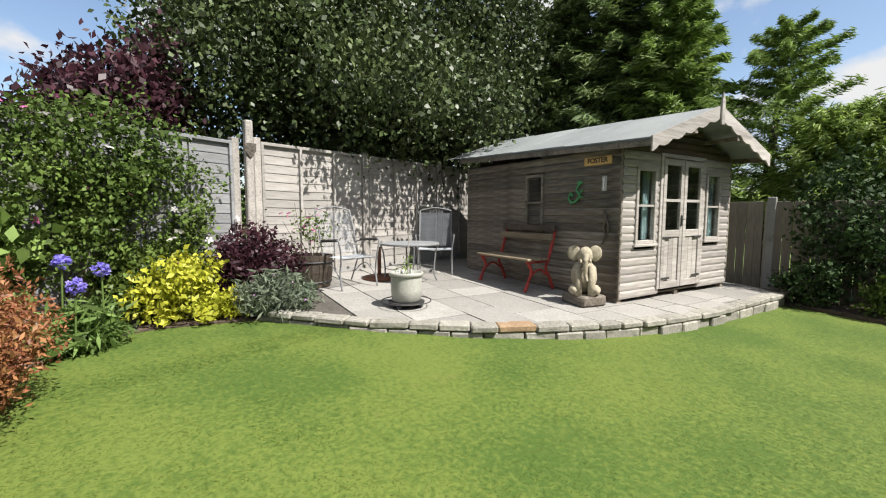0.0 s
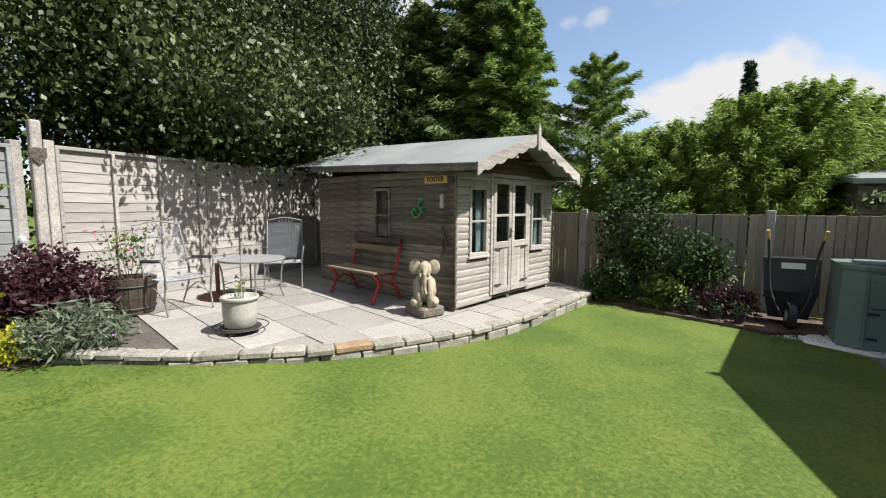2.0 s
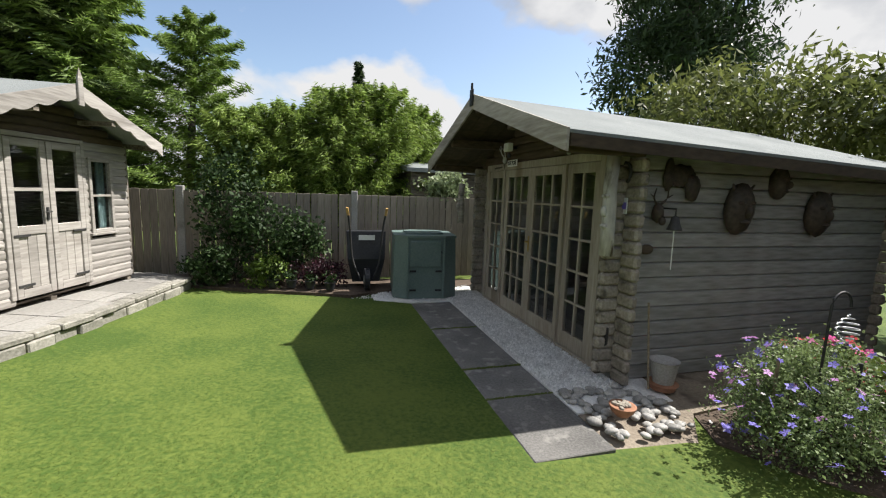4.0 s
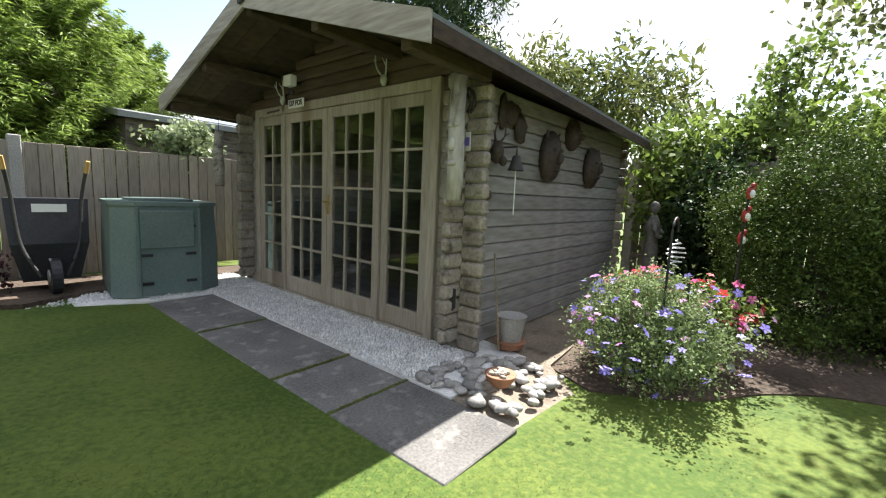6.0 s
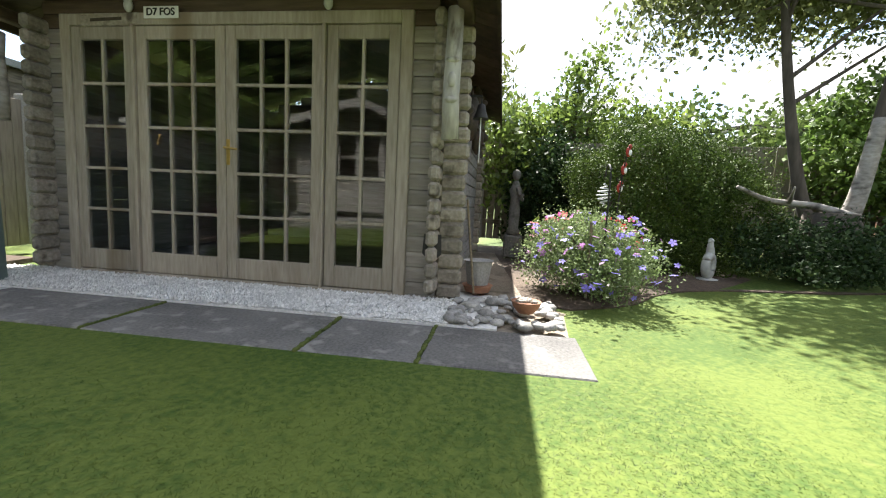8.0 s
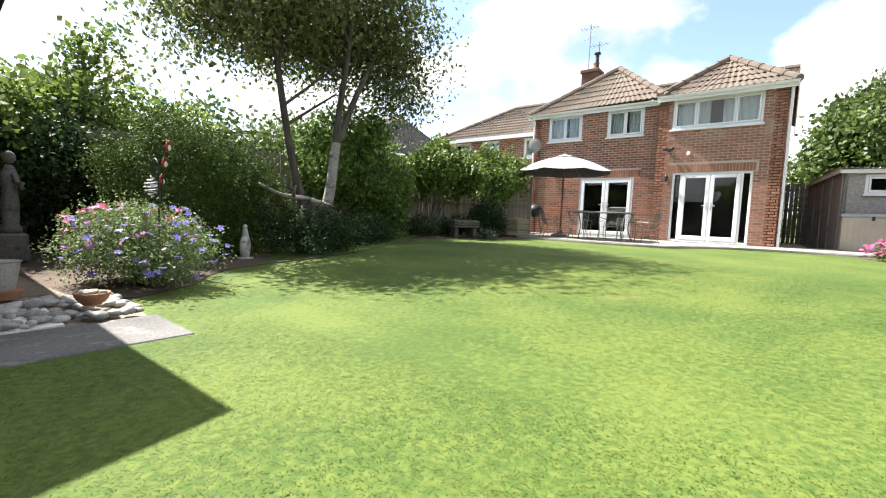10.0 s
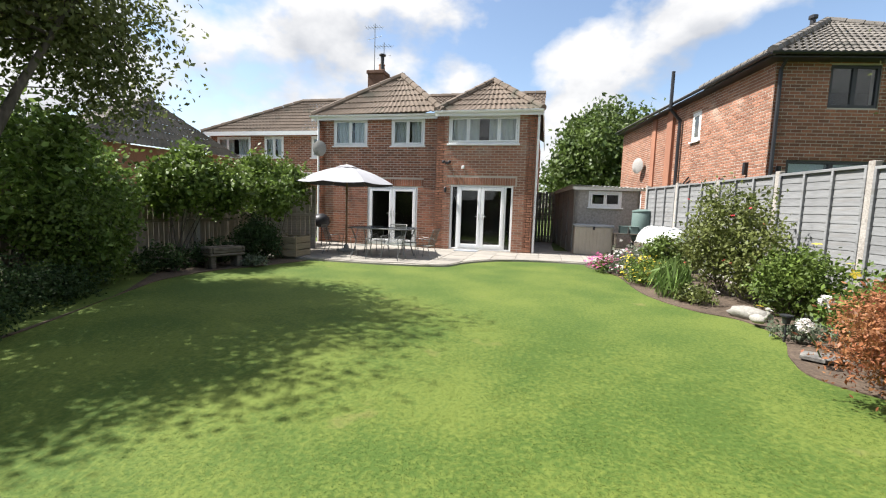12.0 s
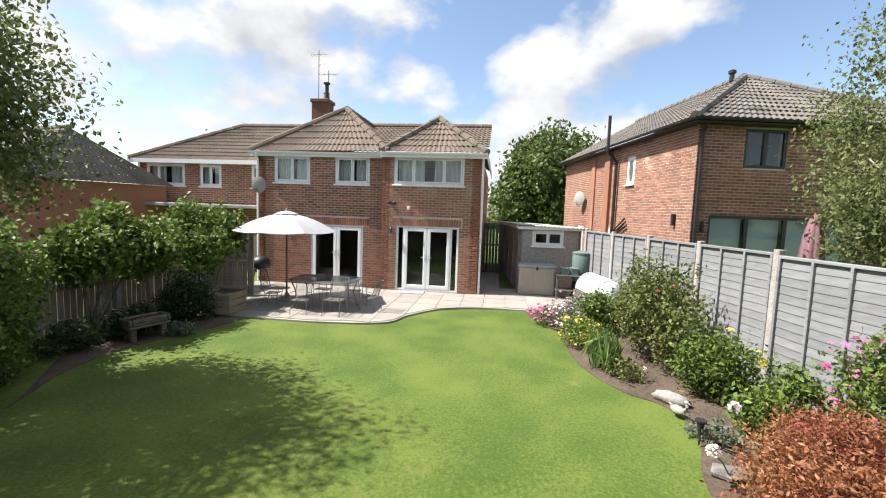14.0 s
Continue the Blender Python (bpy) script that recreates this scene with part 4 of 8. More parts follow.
                    spans = [q for (u, v) in spans for q in ((u, min(v, hx0)), (max(u, hx1), v)) if q[1] - q[0] > 0.02]
            for u, v in spans:
                e = rng.uniform(0.004, 0.009)
                if single and any(a <= z < b for a, b in single[0]):
                    single[1].append((u, z, round(v - u, 3)))
                    continue
                s.box(u + 0.004, -e, z + 0.003, v - 0.004, 0.004, z + 0.061)
            x += 0.225
        z += course
        row += 1
    for hx0, hx1, zz in soldier:
        x = hx0
        while x < hx1 - 0.05:
            s.box(x, -rng.uniform(0.006, 0.01), zz, x + 0.065, 0.004, zz + 0.215)
            x += 0.075
    return s


def wall_with_holes(width, z0, z1, holes, thick=0.25):
    """A wall in local x, z with openings cut right through."""
    s = Shape()
    xs = sorted({0.0, width, *[q for h in holes for q in h[:2]]})
    zs = sorted({z0, z1, *[q for h in holes for q in h[2:]]})
    for i in range(len(xs) - 1):
        for j in range(len(zs) - 1):
            cx, cz = (xs[i] + xs[i + 1]) / 2, (zs[j] + zs[j + 1]) / 2
            if not any(h[0] < cx < h[1] and h[2] < cz < h[3] for h in holes):
                s.box(xs[i], 0.0, zs[j], xs[i + 1], thick, zs[j + 1])
    return s


def tiled(corners, pitch=0.30, wave=0.16, mat="tile", name="roof_slope", parent=None):
    """A roof slope of ribbed tiles in courses: corners are eaves left, eaves right, top right, top left."""
    a, b, c, d = (Vector(p) for p in corners)
    nrm = (b - a).cross(d - a).normalized() if (d - a).length > 1e-6 else (b - a).cross(c - a).normalized()
    if nrm.z < 0:
        nrm = -nrm
    up = ((c + d) / 2 - (a + b) / 2).length
    rows = max(2, int(up / pitch))
    s = Shape()
    for r in range(rows):
        for v0, v1, l0, l1 in ((r / rows, (r + 1) / rows, 0.035, 0.008),):
            p0, p1 = a.lerp(d, v0), b.lerp(c, v0)
            q0, q1 = a.lerp(d, v1), b.lerp(c, v1)
            n = max(2, int((p1 - p0).length / (wave / 4)))
            k = len(s.v)
            for i in range(n + 1):
                t = i / n
                dist = (p0.lerp(p1, t) - a).dot((b - a).normalized())
                w = 0.016 * math.cos(2 * math.pi * dist / wave)
                P, Q = p0.lerp(p1, t), q0.lerp(q1, t)
                s.v += [tuple(P + nrm * (l0 + w - 0.03)), tuple(P + nrm * (l0 + w)), tuple(Q + nrm * (l1 + w))]
            for i in range(n):
                s.f += [[k + 3 * i, k + 3 * i + 3, k + 3 * i + 4, k + 3 * i + 1], [k + 3 * i + 1, k + 3 * i + 4, k + 3 * i + 5, k + 3 * i + 2]]
    return part(name, s, mat, parent)


def ridge(parent, p, q, mat="tile"):
    """A line of half-round ridge tiles."""
    p, q = Vector(p), Vector(q)
    n = max(1, int((q - p).length / 0.4))
    s = Shape()
    for i in range(n):
        s.tube([p.lerp(q, i / n), p.lerp(q, (i + 0.97) / n)], 0.115, 8, 0.1)
    part("ridge_tiles", s, mat, parent)


def upvc_window(parent, m, w, h, lights, curtain="curtain"):
    """White plastic window: frame, mullions, a pane and a sash a light; lights are widths as fractions."""
    s = Shape().box(0, -0.04, 0, 0.06, 0.03, h, 0.006).box(w - 0.06, -0.04, 0, w, 0.03, h, 0.006).box(0.06, -0.04, 0, w - 0.06, 0.03, 0.06, 0.006).box(0.06, -0.04, h - 0.06, w - 0.06, 0.03, h, 0.006)
    win = part("window", s, "upvc", parent, m=m)
    x = 0.06
    for f in lights:
        ww = (w - 0.12) * f
        sa = Shape().box(x + 0.004, -0.055, 0.062, x + 0.05, -0.01, h - 0.062, 0.008).box(x + ww - 0.05, -0.055, 0.062, x + ww - 0.004, -0.01, h - 0.062, 0.008)
        sa.box(x + 0.05, -0.055, 0.062, x + ww - 0.05, -0.01, 0.108, 0.008).box(x + 0.05, -0.055, h - 0.108, x + ww - 0.05, -0.01, h - 0.062, 0.008)
        part("sash", sa, "upvc", win)
        part("pane", Shape().box(x + 0.05, -0.033, 0.108, x + ww - 0.05, -0.029, h - 0.108), "glass", win).visible_shadow = False
        x += ww
    part("sill", Shape().box(-0.04, -0.12, -0.045, w + 0.04, 0.03, 0.0, 0.008), "upvc", win)
    # Pale curtains, widened so their colour stands in for sky reflected in glass.
    if curtain:
        sh = Shape()
        for a, b in ((0.05, 0.43), (0.57, 0.95)):
            k = len(sh.v)
            for i in range(21):
                xx = w * (a + (b - a) * i / 20)
                yy = 0.12 + 0.025 * math.sin(i * 1.4)
                sh.v += [(xx, yy, 0.05), (xx, yy, h)]
            sh.f += [[k + 2 * i, k + 2 * i + 2, k + 2 * i + 3, k + 2 * i + 1] for i in range(20)]
        part("curtain", sh, curtain, win, smooth=True)
    return win


def french_doors(parent, m, w, h, side=0.0):
    """White plastic french doors, with narrow fixed lights at each side where side is over 0."""
    s = Shape().box(0, -0.04, 0, 0.06, 0.04, h, 0.006).box(w - 0.06, -0.04, 0, w, 0.04, h, 0.006).box(0.06, -0.04, h - 0.06, w - 0.06, 0.04, h, 0.006).box(0.06, -0.06, 0, w - 0.06, 0.04, 0.05, 0.006)
    fr = part("french_doors", s, "upvc", parent, m=m)
    a, b = 0.06, w - 0.06
    if side:
        for x0, x1 in ((a, a + side), (b - side, b)):
            part("side_light", Shape().box(x0 + 0.03, -0.006, 0.08, x1 - 0.03, -0.002, h - 0.09), "glass", fr).visible_shadow = False
        part("mullion", Shape().box(a + side - 0.025, -0.045, 0.05, a + side + 0.025, 0.03, h - 0.06, 0.006), "upvc", fr)
        part("mullion", Shape().box(b - side - 0.025, -0.045, 0.05, b - side + 0.025, 0.03, h - 0.06, 0.006), "upvc", fr)
        a, b = a + side + 0.025, b - side - 0.025
    dw = (b - a) / 2
    for k in range(2):
        x0, x1 = a + k * dw + 0.003, a + (k + 1) * dw - 0.003
        sa = Shape().box(x0, -0.065, 0.055, x0 + 0.1, -0.01, h - 0.065, 0.01).box(x1 - 0.1, -0.065, 0.055, x1, -0.01, h - 0.065, 0.01)
        sa.box(x0 + 0.1, -0.065, 0.055, x1 - 0.1, -0.01, 0.175, 0.01).box(x0 + 0.1, -0.065, h - 0.165, x1 - 0.1, -0.01, h - 0.065, 0.01)
        d = part("door", sa, "upvc", fr)
        part("pane", Shape().box(x0 + 0.1, -0.04, 0.175, x1 - 0.1, -0.036, h - 0.165), "glass", d).visible_shadow = False
        hx = x1 - 0.05 if k == 0 else x0 + 0.05
        part("handle", Shape().box(hx - 0.015, -0.075, 0.92, hx + 0.015, -0.065, 1.12, 0.003).tube([(hx, -0.07, 1.03), (hx, -0.115, 1.03), (hx + (-0.11 if k == 0 else 0.11), -0.115, 1.03)], 0.009), "tin", d)
    return fr


def gutter(parent, p, q, mat="upvc", fascia=True):
    p, q = Vector(p), Vector(q)
    d = (q - p).normalized()
    side = Vector((d.y, -d.x, 0))
    s = Shape()
    n = 7
    for e in (p, q):
        for j in range(n):
            a = math.pi + math.pi * j / (n - 1)
            s.v.append(tuple(e + side * 0.055 * math.cos(a) + Vector((0, 0, 0.055 * math.sin(a)))))
        for j in range(n):
            a = 2 * math.pi - math.pi * j / (n - 1)
            s.v.append(tuple(e + side * 0.048 * math.cos(a) + Vector((0, 0, 0.048 * math.sin(a)))))
    k = 2 * n
    s.f = [[j, (j + 1) % k, k + (j + 1) % k, k + j] for j in range(k)]
    part("gutter", s, mat, parent)


def garden_house():
    """Facade: local x from west to east at y = 0 looking to -y; its west end is the world's low x, so the house is turned by half a turn."""
    G = 0.26
    h = thing("house", "two-storey red brick house with white plastic windows and hipped tiled roof", "house", pose(7.12, -10.75, 0, 0, 0, 180))
    E = 4.36
    X = lambda x: 7.12 - x     # from world x to local x
    # east part, set back a little
    wA = X(2.95)
    holesA = [(X(5.32), X(3.6), G, 2.17), (X(6.56), X(5.36), 3.45, E - 0.05), (X(4.53), X(3.42), 3.45, E - 0.05)]
    part("wall", wall_with_holes(wA, 0.0, E, holesA), "mortar", h)
    part("bricks", bricks_on(wA, 0.05, E - 0.01, holesA + [(X(5.5), X(3.42), 2.17, 2.40)], seed=3, soldier=[(X(5.5), X(3.42), 2.175)]), "brick", h)
    fr = french_doors(h, pose(X(5.32), 0.07, G), 1.72, 1.91)
    upvc_window(h, pose(X(6.56), 0.06, 3.45), 1.20, 0.86, (0.5, 0.5))
    upvc_window(h, pose(X(4.53), 0.06, 3.45), 1.11, 0.86, (0.5, 0.5))
    # west part, forward by a quarter metre
    wB = 2.98
    y = -0.25
    holesB = [(2.95 - 2.47, 2.95 - 0.55, G, 2.24), (2.95 - 2.58, 2.95 - 0.45, 3.47, E - 0.05)]
    mB = pose(X(2.95), y, 0)
    part("wall", wall_with_holes(wB, 0.0, E, holesB), "mortar", h, m=mB)
    loose = []
    wall_b = part("bricks", bricks_on(wB, 0.05, E - 0.01, holesB + [(0.36, 2.5, 2.24, 2.46)], seed=4, soldier=[(0.36, 2.5, 2.245)], single=([(0.3, 1.9), (2.45, 3.0)], loose)), "brick_orange_lit", h, m=mB)
    sizes = {}
    for u, z, w in loose[:300]:
        if w not in sizes:
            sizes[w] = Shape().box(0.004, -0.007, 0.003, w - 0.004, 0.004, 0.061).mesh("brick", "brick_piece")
        part("brick", sizes[w], "", h, m=mB @ pose(u, 0, z))
    rest = Shape()
    for u, z, w in loose[300:]:
        rest.box(u + 0.004, -0.007, z + 0.003, u + w - 0.004, 0.004, z + 0.061)
    part("bricks", rest, "brick_orange_lit", h, m=mB)
    part("wall", wall_with_holes(0.25, 0, E, []), "mortar", h, m=pose(X(2.95), 0, 0, 0, 0, -90))
    french_doors(h, mB @ pose(2.95 - 2.47, 0.07, G), 1.92, 1.98, 0.17)
    # Curtain added here stands in for a pale sky reflection on the glass.
    upvc_window(h, mB @ pose(2.95 - 2.58, 0.06, 3.47), 2.13, 0.84, (0.27, 0.46, 0.27))
    # west side wall and back
    D = 8.0
    part("wall", wall_with_holes(D, 0, E, []), "mortar", h, m=pose(X(-0.03), y, 0, 0, 0, 90))
    part("bricks", bricks_on(D, 0.05, E - 0.01, [], seed=5), "brick_orange_lit", h, m=pose(X(-0.03), y, 0, 0, 0, 90))
    part("wall", wall_with_holes(D, 0, E, []), "mortar", h, m=pose(0, D, 0, 0, 0, -90))
    part("wall", wall_with_holes(7.15, 0, E, []), "mortar", h, m=pose(7.15, D, 0, 0, 0, 180))
    part("floor_slab", Shape().box(0.26, 0.26, 2.45, 6.9, D - 0.3, 2.65), "dim_interior", h)
    part("floor_slab", Shape().box(0.26, 0.26, 0.1, 6.9, D - 0.3, 0.25), "dim_interior", h)
    part("partition", Shape().box(0.26, 3.6, 0.25, 6.9, 3.7, E), "dim_interior", h)
    part("ceiling_board", Shape().box(0.02, 0.26, E - 0.03, 7.1, D - 0.02, E), "dim_interior", h)
    # roofs: two hips forward of a main ridge
    e = E + 0.06
    A0, A1, ax, ay, az = X(7.3), X(2.75), X(4.72), 1.45, 6.06
    tiled([(A0, -0.12, e), (A1, -0.38, e), (ax, ay, az), (ax, ay, az)], parent=h)
    tiled([(A0, 6.0, e), (A0, -0.12, e), (ax, ay, az), (ax, 6.0, az)], parent=h)
    tiled([(A1, -0.38, e + 0.0), (A1 + 0.0, 4.0, e), (ax, 4.0, az), (ax, ay, az)], parent=h)
    B0, B1, bx, by, bz = X(2.95), X(-0.2), X(1.45), 1.2, 5.7
    tiled([(B0, -0.42, e), (B1, -0.42, e), (bx, by, bz), (bx, by, bz)], parent=h)
    tiled([(B1, -0.42, e), (B1, 6.0, e), (bx, 6.0, bz), (bx, by, bz)], parent=h)
    tiled([(B0, 4.0, e), (B0, -0.42, e), (bx, by, bz), (bx, 4.0, bz)], parent=h)
    for p, q in (((A0, -0.12, e), (ax, ay, az)), ((A1, -0.38, e), (ax, ay, az)), ((ax, ay, az), (ax, 4.5, az)), ((B0, -0.42, e), (bx, by, bz)), ((B1, -0.42, e), (bx, by, bz)), ((bx, by, bz), (bx, 4.5, bz))):
        ridge(h, Vector(p) + Vector((0, 0, 0.02)), Vector(q) + Vector((0, 0, 0.02)))
    tiled([(A0 - 0.0, 1.6, 4.9), (B1, 1.6, 4.9), (B1, 4.2, 6.02), (A0, 4.2, 6.02)], parent=h)
    ridge(h, (A0, 4.2, 6.06), (B1, 4.2, 6.06))
    part("lead_saddle", Shape().blob((X(2.85), -0.2, e + 0.12), (0.13, 0.2, 0.06)), "concrete", h)
    part("soffit", Shape().box(A0 + 0.02, -0.12, E - 0.04, X(2.95), 0.0, E - 0.01).box(X(2.95), -0.42, E - 0.04, B1 - 0.02, -0.25, E - 0.01), "upvc", h)
    part("fascia", Shape().box(A0, -0.14, E - 0.1, X(2.97), -0.12, E + 0.07).box(X(2.97), -0.44, E - 0.1, B1, -0.42, E + 0.07), "upvc", h)
    gutter(h, (X(2.97), -0.2, E + 0.04), (A0 - 0.03, -0.2, E + 0.04))
    gutter(h, (B1 + 0.03, -0.5, E + 0.04), (X(2.97), -0.5, E + 0.04))
    part("fascia", Shape().box(B1, -0.42, E - 0.1, B1 + 0.02, 7, E + 0.07), "upvc", h)
    part("downpipe", Shape().tube([(0.03, -0.2, E), (0.03, -0.06, E - 0.18), (0.03, -0.06, 0.25)], 0.035, 8), "upvc", h)
    part("downpipe", Shape().tube([(7.22, -0.3, E), (7.22, -0.2, 2.4), (7.22, -0.2, 0.25)], 0.035, 8), "upvc", h)
    # chimney with pot and flue, on the main ridge
    part("chimney", Shape().box(X(6.75), 3.1, 5.2, X(6.1), 3.7, 6.85, 0.01).box(X(6.8), 3.05, 6.72, X(6.05), 3.75, 6.86, 0.02), "chimney_brick", h)
    part("chimney_pot", Shape().lathe([(0.13, 6.86), (0.11, 7.1), (0.13, 7.12), (0.12, 7.15)], 14, (X(6.28), 3.4, 0)), "terracotta", h)
    part("chimney_pot", Shape().lathe([(0.07, 6.86), (0.07, 7.4), (0.13, 7.42), (0.13, 7.47), (0.03, 7.5)], 12, (X(6.18), 3.2, 0)), "iron", h)
    for q, z0, z1 in ((X(6.6), 6.7, 8.75), (X(6.2), 6.7, 8.0)):
        a = Shape().tube([(q, 3.4, z0), (q, 3.4, z1)], 0.015, 6)
        for k in range(6):
            a.tube([(q - 0.35 + k * 0.12, 3.2, z1 - 0.15), (q - 0.35 + k * 0.12, 3.6, z1 - 0.15)], 0.006, 4)
        a.tube([(q - 0.4, 3.4, z1 - 0.15), (q + 0.4, 3.4, z1 - 0.15)], 0.009, 5).tube([(q - 0.3, 3.4, z1 - 0.6), (q + 0.3, 3.4, z1 - 0.5)], 0.008, 5)
        part("aerial", a, "alu", h)
    dish = Shape()
    for r in range(6):
        for j in range(18):
            a = 2 * math.pi * j / 18
            dish.v.append((0.045 * r * math.cos(a), 0.05 * (r / 5) ** 2, 0.045 * r * math.sin(a) * 1.15))
    dish.f = [[r * 18 + j, r * 18 + (j + 1) % 18, (r + 1) * 18 + (j + 1) % 18, (r + 1) * 18 + j] for r in range(5) for j in range(18)]
    dish.tube([(0, 0, 0), (0.0, 0.12, -0.05)], 0.015, 6).tube([(0, 0.0, -0.25), (0.05, -0.18, -0.18)], 0.008, 5)
    part("satellite_dish", dish, "concrete", h, "grey satellite dish", pose(0.14, -0.2, 3.35, 0, 0, 20))
    lamp = Shape().box(-0.05, -0.05, -0.04, 0.05, 0.0, 0.04, 0.008).blob((-0.09, -0.1, 0.02), (0.05, 0.06, 0.05)).blob((0.09, -0.1, 0.02), (0.05, 0.06, 0.05))
    part("security_light", lamp, "black_plastic", h, m=pose(X(2.6), -0.25, 2.9))
    part("alarm_box", Shape().box(-0.04, -0.03, -0.05, 0.04, 0, 0.05, 0.01), "upvc", h, m=pose(X(2.1), -0.255, 2.77))
    part("wall_lamp", Shape().lathe([(0.03, -0.08), (0.045, -0.05), (0.045, 0.06), (0.02, 0.09)], 12, (0, -0.06, 0)), "black_plastic", h, m=pose(X(2.62), -0.25, 2.08))
    part("doorstep", Shape().box(X(2.2), -0.75, G - 0.04, X(1.5), -0.35, G + 0.012, 0.006), "mesh_grey", h)


garden_house()


def attached_house():
    """The other half of the pair, set back, seen over the trees."""
    E = 4.30
    h = thing("neighbouring_house", "brick neighbouring house with brown tiled hipped roof and white windows", "house", pose(13.6, -13.2, 0, 0, 0, 180))
    holes = [(0.3, 1.95, 3.35, 4.2), (2.6, 3.5, 3.35, 4.2), (4.75, 5.3, 3.35, 4.2)]
    part("wall", wall_with_holes(6.5, 0, E, holes), "mortar", h)
    part("bricks", bricks_on(6.5, 1.5, E, holes, seed=9), "brick", h)
    for (a, b, c, d), li in zip(holes, ((0.3, 0.7), (0.5, 0.5), (1.0,))):
        upvc_window(h, pose(a, 0.05, c), b - a, d - c, li)
    part("wall", wall_with_holes(6.0, 0, E, []), "mortar", h, m=pose(0, 6.0, 0, 0, 0, -90))
    part("ceiling_board", Shape().box(0.02, 0.26, E - 0.03, 6.4, 6, E), "dim_interior", h)
    part("partition", Shape().box(0.26, 3.0, 0, 6.4, 3.1, E), "dim_interior", h)
    e, z = E + 0.05, 5.98
    tiled([(-0.25, -0.25, e), (6.5, -0.25, e), (6.6, 1.75, z), (3.3, 1.75, z)], parent=h)
    tiled([(-0.25, 6.0, e), (-0.25, -0.25, e), (3.3, 1.75, z), (3.3, 2.5, z)], parent=h)
    ridge(h, (-0.25, -0.25, e + 0.02), (3.3, 1.75, z + 0.02))
    ridge(h, (3.3, 1.75, z + 0.02), (6.6, 1.75, z + 0.02))
    part("fascia", Shape().box(-0.28, -0.3, E - 0.1, 6.5, -0.26, E + 0.06), "upvc", h)
    part("soffit", Shape().box(-0.25, -0.26, E - 0.05, 6.5, 0, E - 0.02), "upvc", h)
    part("downpipe", Shape().tube([(0.05, -0.1, E), (0.05, -0.06, 0.2)], 0.035, 8), "upvc", h)
    part("canopy_roof", Shape().box(-0.2, -1.0, 2.55, 6.4, 0, 2.68, 0.02), "concrete", h)
    part("post", Shape().tube([(0.0, -0.95, 0.2), (0.0, -0.95, 2.55)], 0.05), "upvc", h)


attached_house()


def west_house():
    """The house over the west fence, its corner nearest; local -x runs along the shaded end."""
    E = 5.03
    h = thing("west_house", "orange brick house with grey tiled hipped roof and dark-framed windows", "house", pose(-5.2, -8.77, 0, 0, 0, 9.6 + 180))
    # end wall: local x from the corner outwards to world west
    W, D = 6.4, 9.5
    holes = [(0.42, 4.3, 0.3, 2.85), (1.15, 2.2, 4.0, 4.92)]
    part("wall", wall_with_holes(W, 0, E, holes), "mortar", h)
    part("bricks", bricks_on(W, 1.2, E, holes, seed=12), "brick", h)
    for (a, b, c, d), n, gl in ((holes[0], 4, "blind"), (holes[1], 2, "")):
        w, hh = b - a, d - c
        s = Shape().box(0, -0.03, 0, 0.07, 0.04, hh, 0.005).box(w - 0.07, -0.03, 0, w, 0.04, hh, 0.005).box(0.07, -0.03, 0, w - 0.07, 0.04, 0.07, 0.005).box(0.07, -0.03, hh - 0.07, w - 0.07, 0.04, hh, 0.005)
        win = part("window", s, "dark_frame", h, m=pose(a, 0.05, c))
        for k in range(1, n):
            part("mullion", Shape().box(w * k / n - 0.05, -0.03, 0.07, w * k / n + 0.05, 0.04, hh - 0.07, 0.005), "dark_frame", win)
        for k in range(n):
            part("pane", Shape().box(w * k / n + 0.05, 0.0, 0.07, w * (k + 1) / n - 0.05, 0.004, hh - 0.07), "glass", win).visible_shadow = False
            if gl:
                part("blind", Shape().box(w * k / n + 0.05, 0.1, 0.07, w * (k + 1) / n - 0.05, 0.104, hh - 0.07), "blind", win)
    # long side wall: looks to world east
    ms = pose(0, D, 0, 0, 0, -90)
    sw = [(D - 3.5, D - 3.0, 3.75, 4.6), (D - 5.2, D - 4.5, 0.9, 2.35), (D - 7.6, D - 7.0, 0.9, 2.3)]
    part("wall", wall_with_holes(D, 0, E, sw), "mortar", h, m=ms)
    # Sunny wall takes the brighter brick, the shaded end the darker: light as colour.
    part("bricks", bricks_on(D, 0.6, E, sw, seed=13), "brick_orange_lit", h, m=ms)
    for a, b, c, d in sw:
        upvc_window(h, ms @ pose(a, 0.05, c), b - a, d - c, (1.0,) if b - a < 0.6 else (0.5, 0.5), "")
    part("pier", Shape().box(-0.11, 4.6, 0, 0.02, 5.0, E - 0.02, 0.005).box(-0.06, 6.0, 0, 0.02, 6.3, E - 0.02, 0.005), "brick_orange_lit", h)
    part("ceiling_board", Shape().box(0.26, 0.26, E - 0.03, W, D, E), "dim_interior", h)
    part("partition", Shape().box(0.26, 2.5, 0, W, 2.6, E), "dim_interior", h)
    e, z = E + 0.05, 7.05
    hx, hy = 3.1, 2.9
    tiled([(-0.3, -0.3, e), (W + 0.3, -0.3, e), (hx, hy, z), (hx, hy, z)], parent=h, mat="tile_grey")
    tiled([(-0.3, D, e), (-0.3, -0.3, e), (hx, hy, z), (hx, D, z)], parent=h, mat="tile_grey")
    tiled([(W + 0.3, -0.3, e), (W + 0.3, D, e), (hx, D, z), (hx, hy, z)], parent=h, mat="tile_grey")
    ridge(h, (-0.3, -0.3, e + 0.02), (hx, hy, z + 0.02), "tile_grey")
    ridge(h, (W + 0.3, -0.3, e + 0.02), (hx, hy, z + 0.02), "tile_grey")
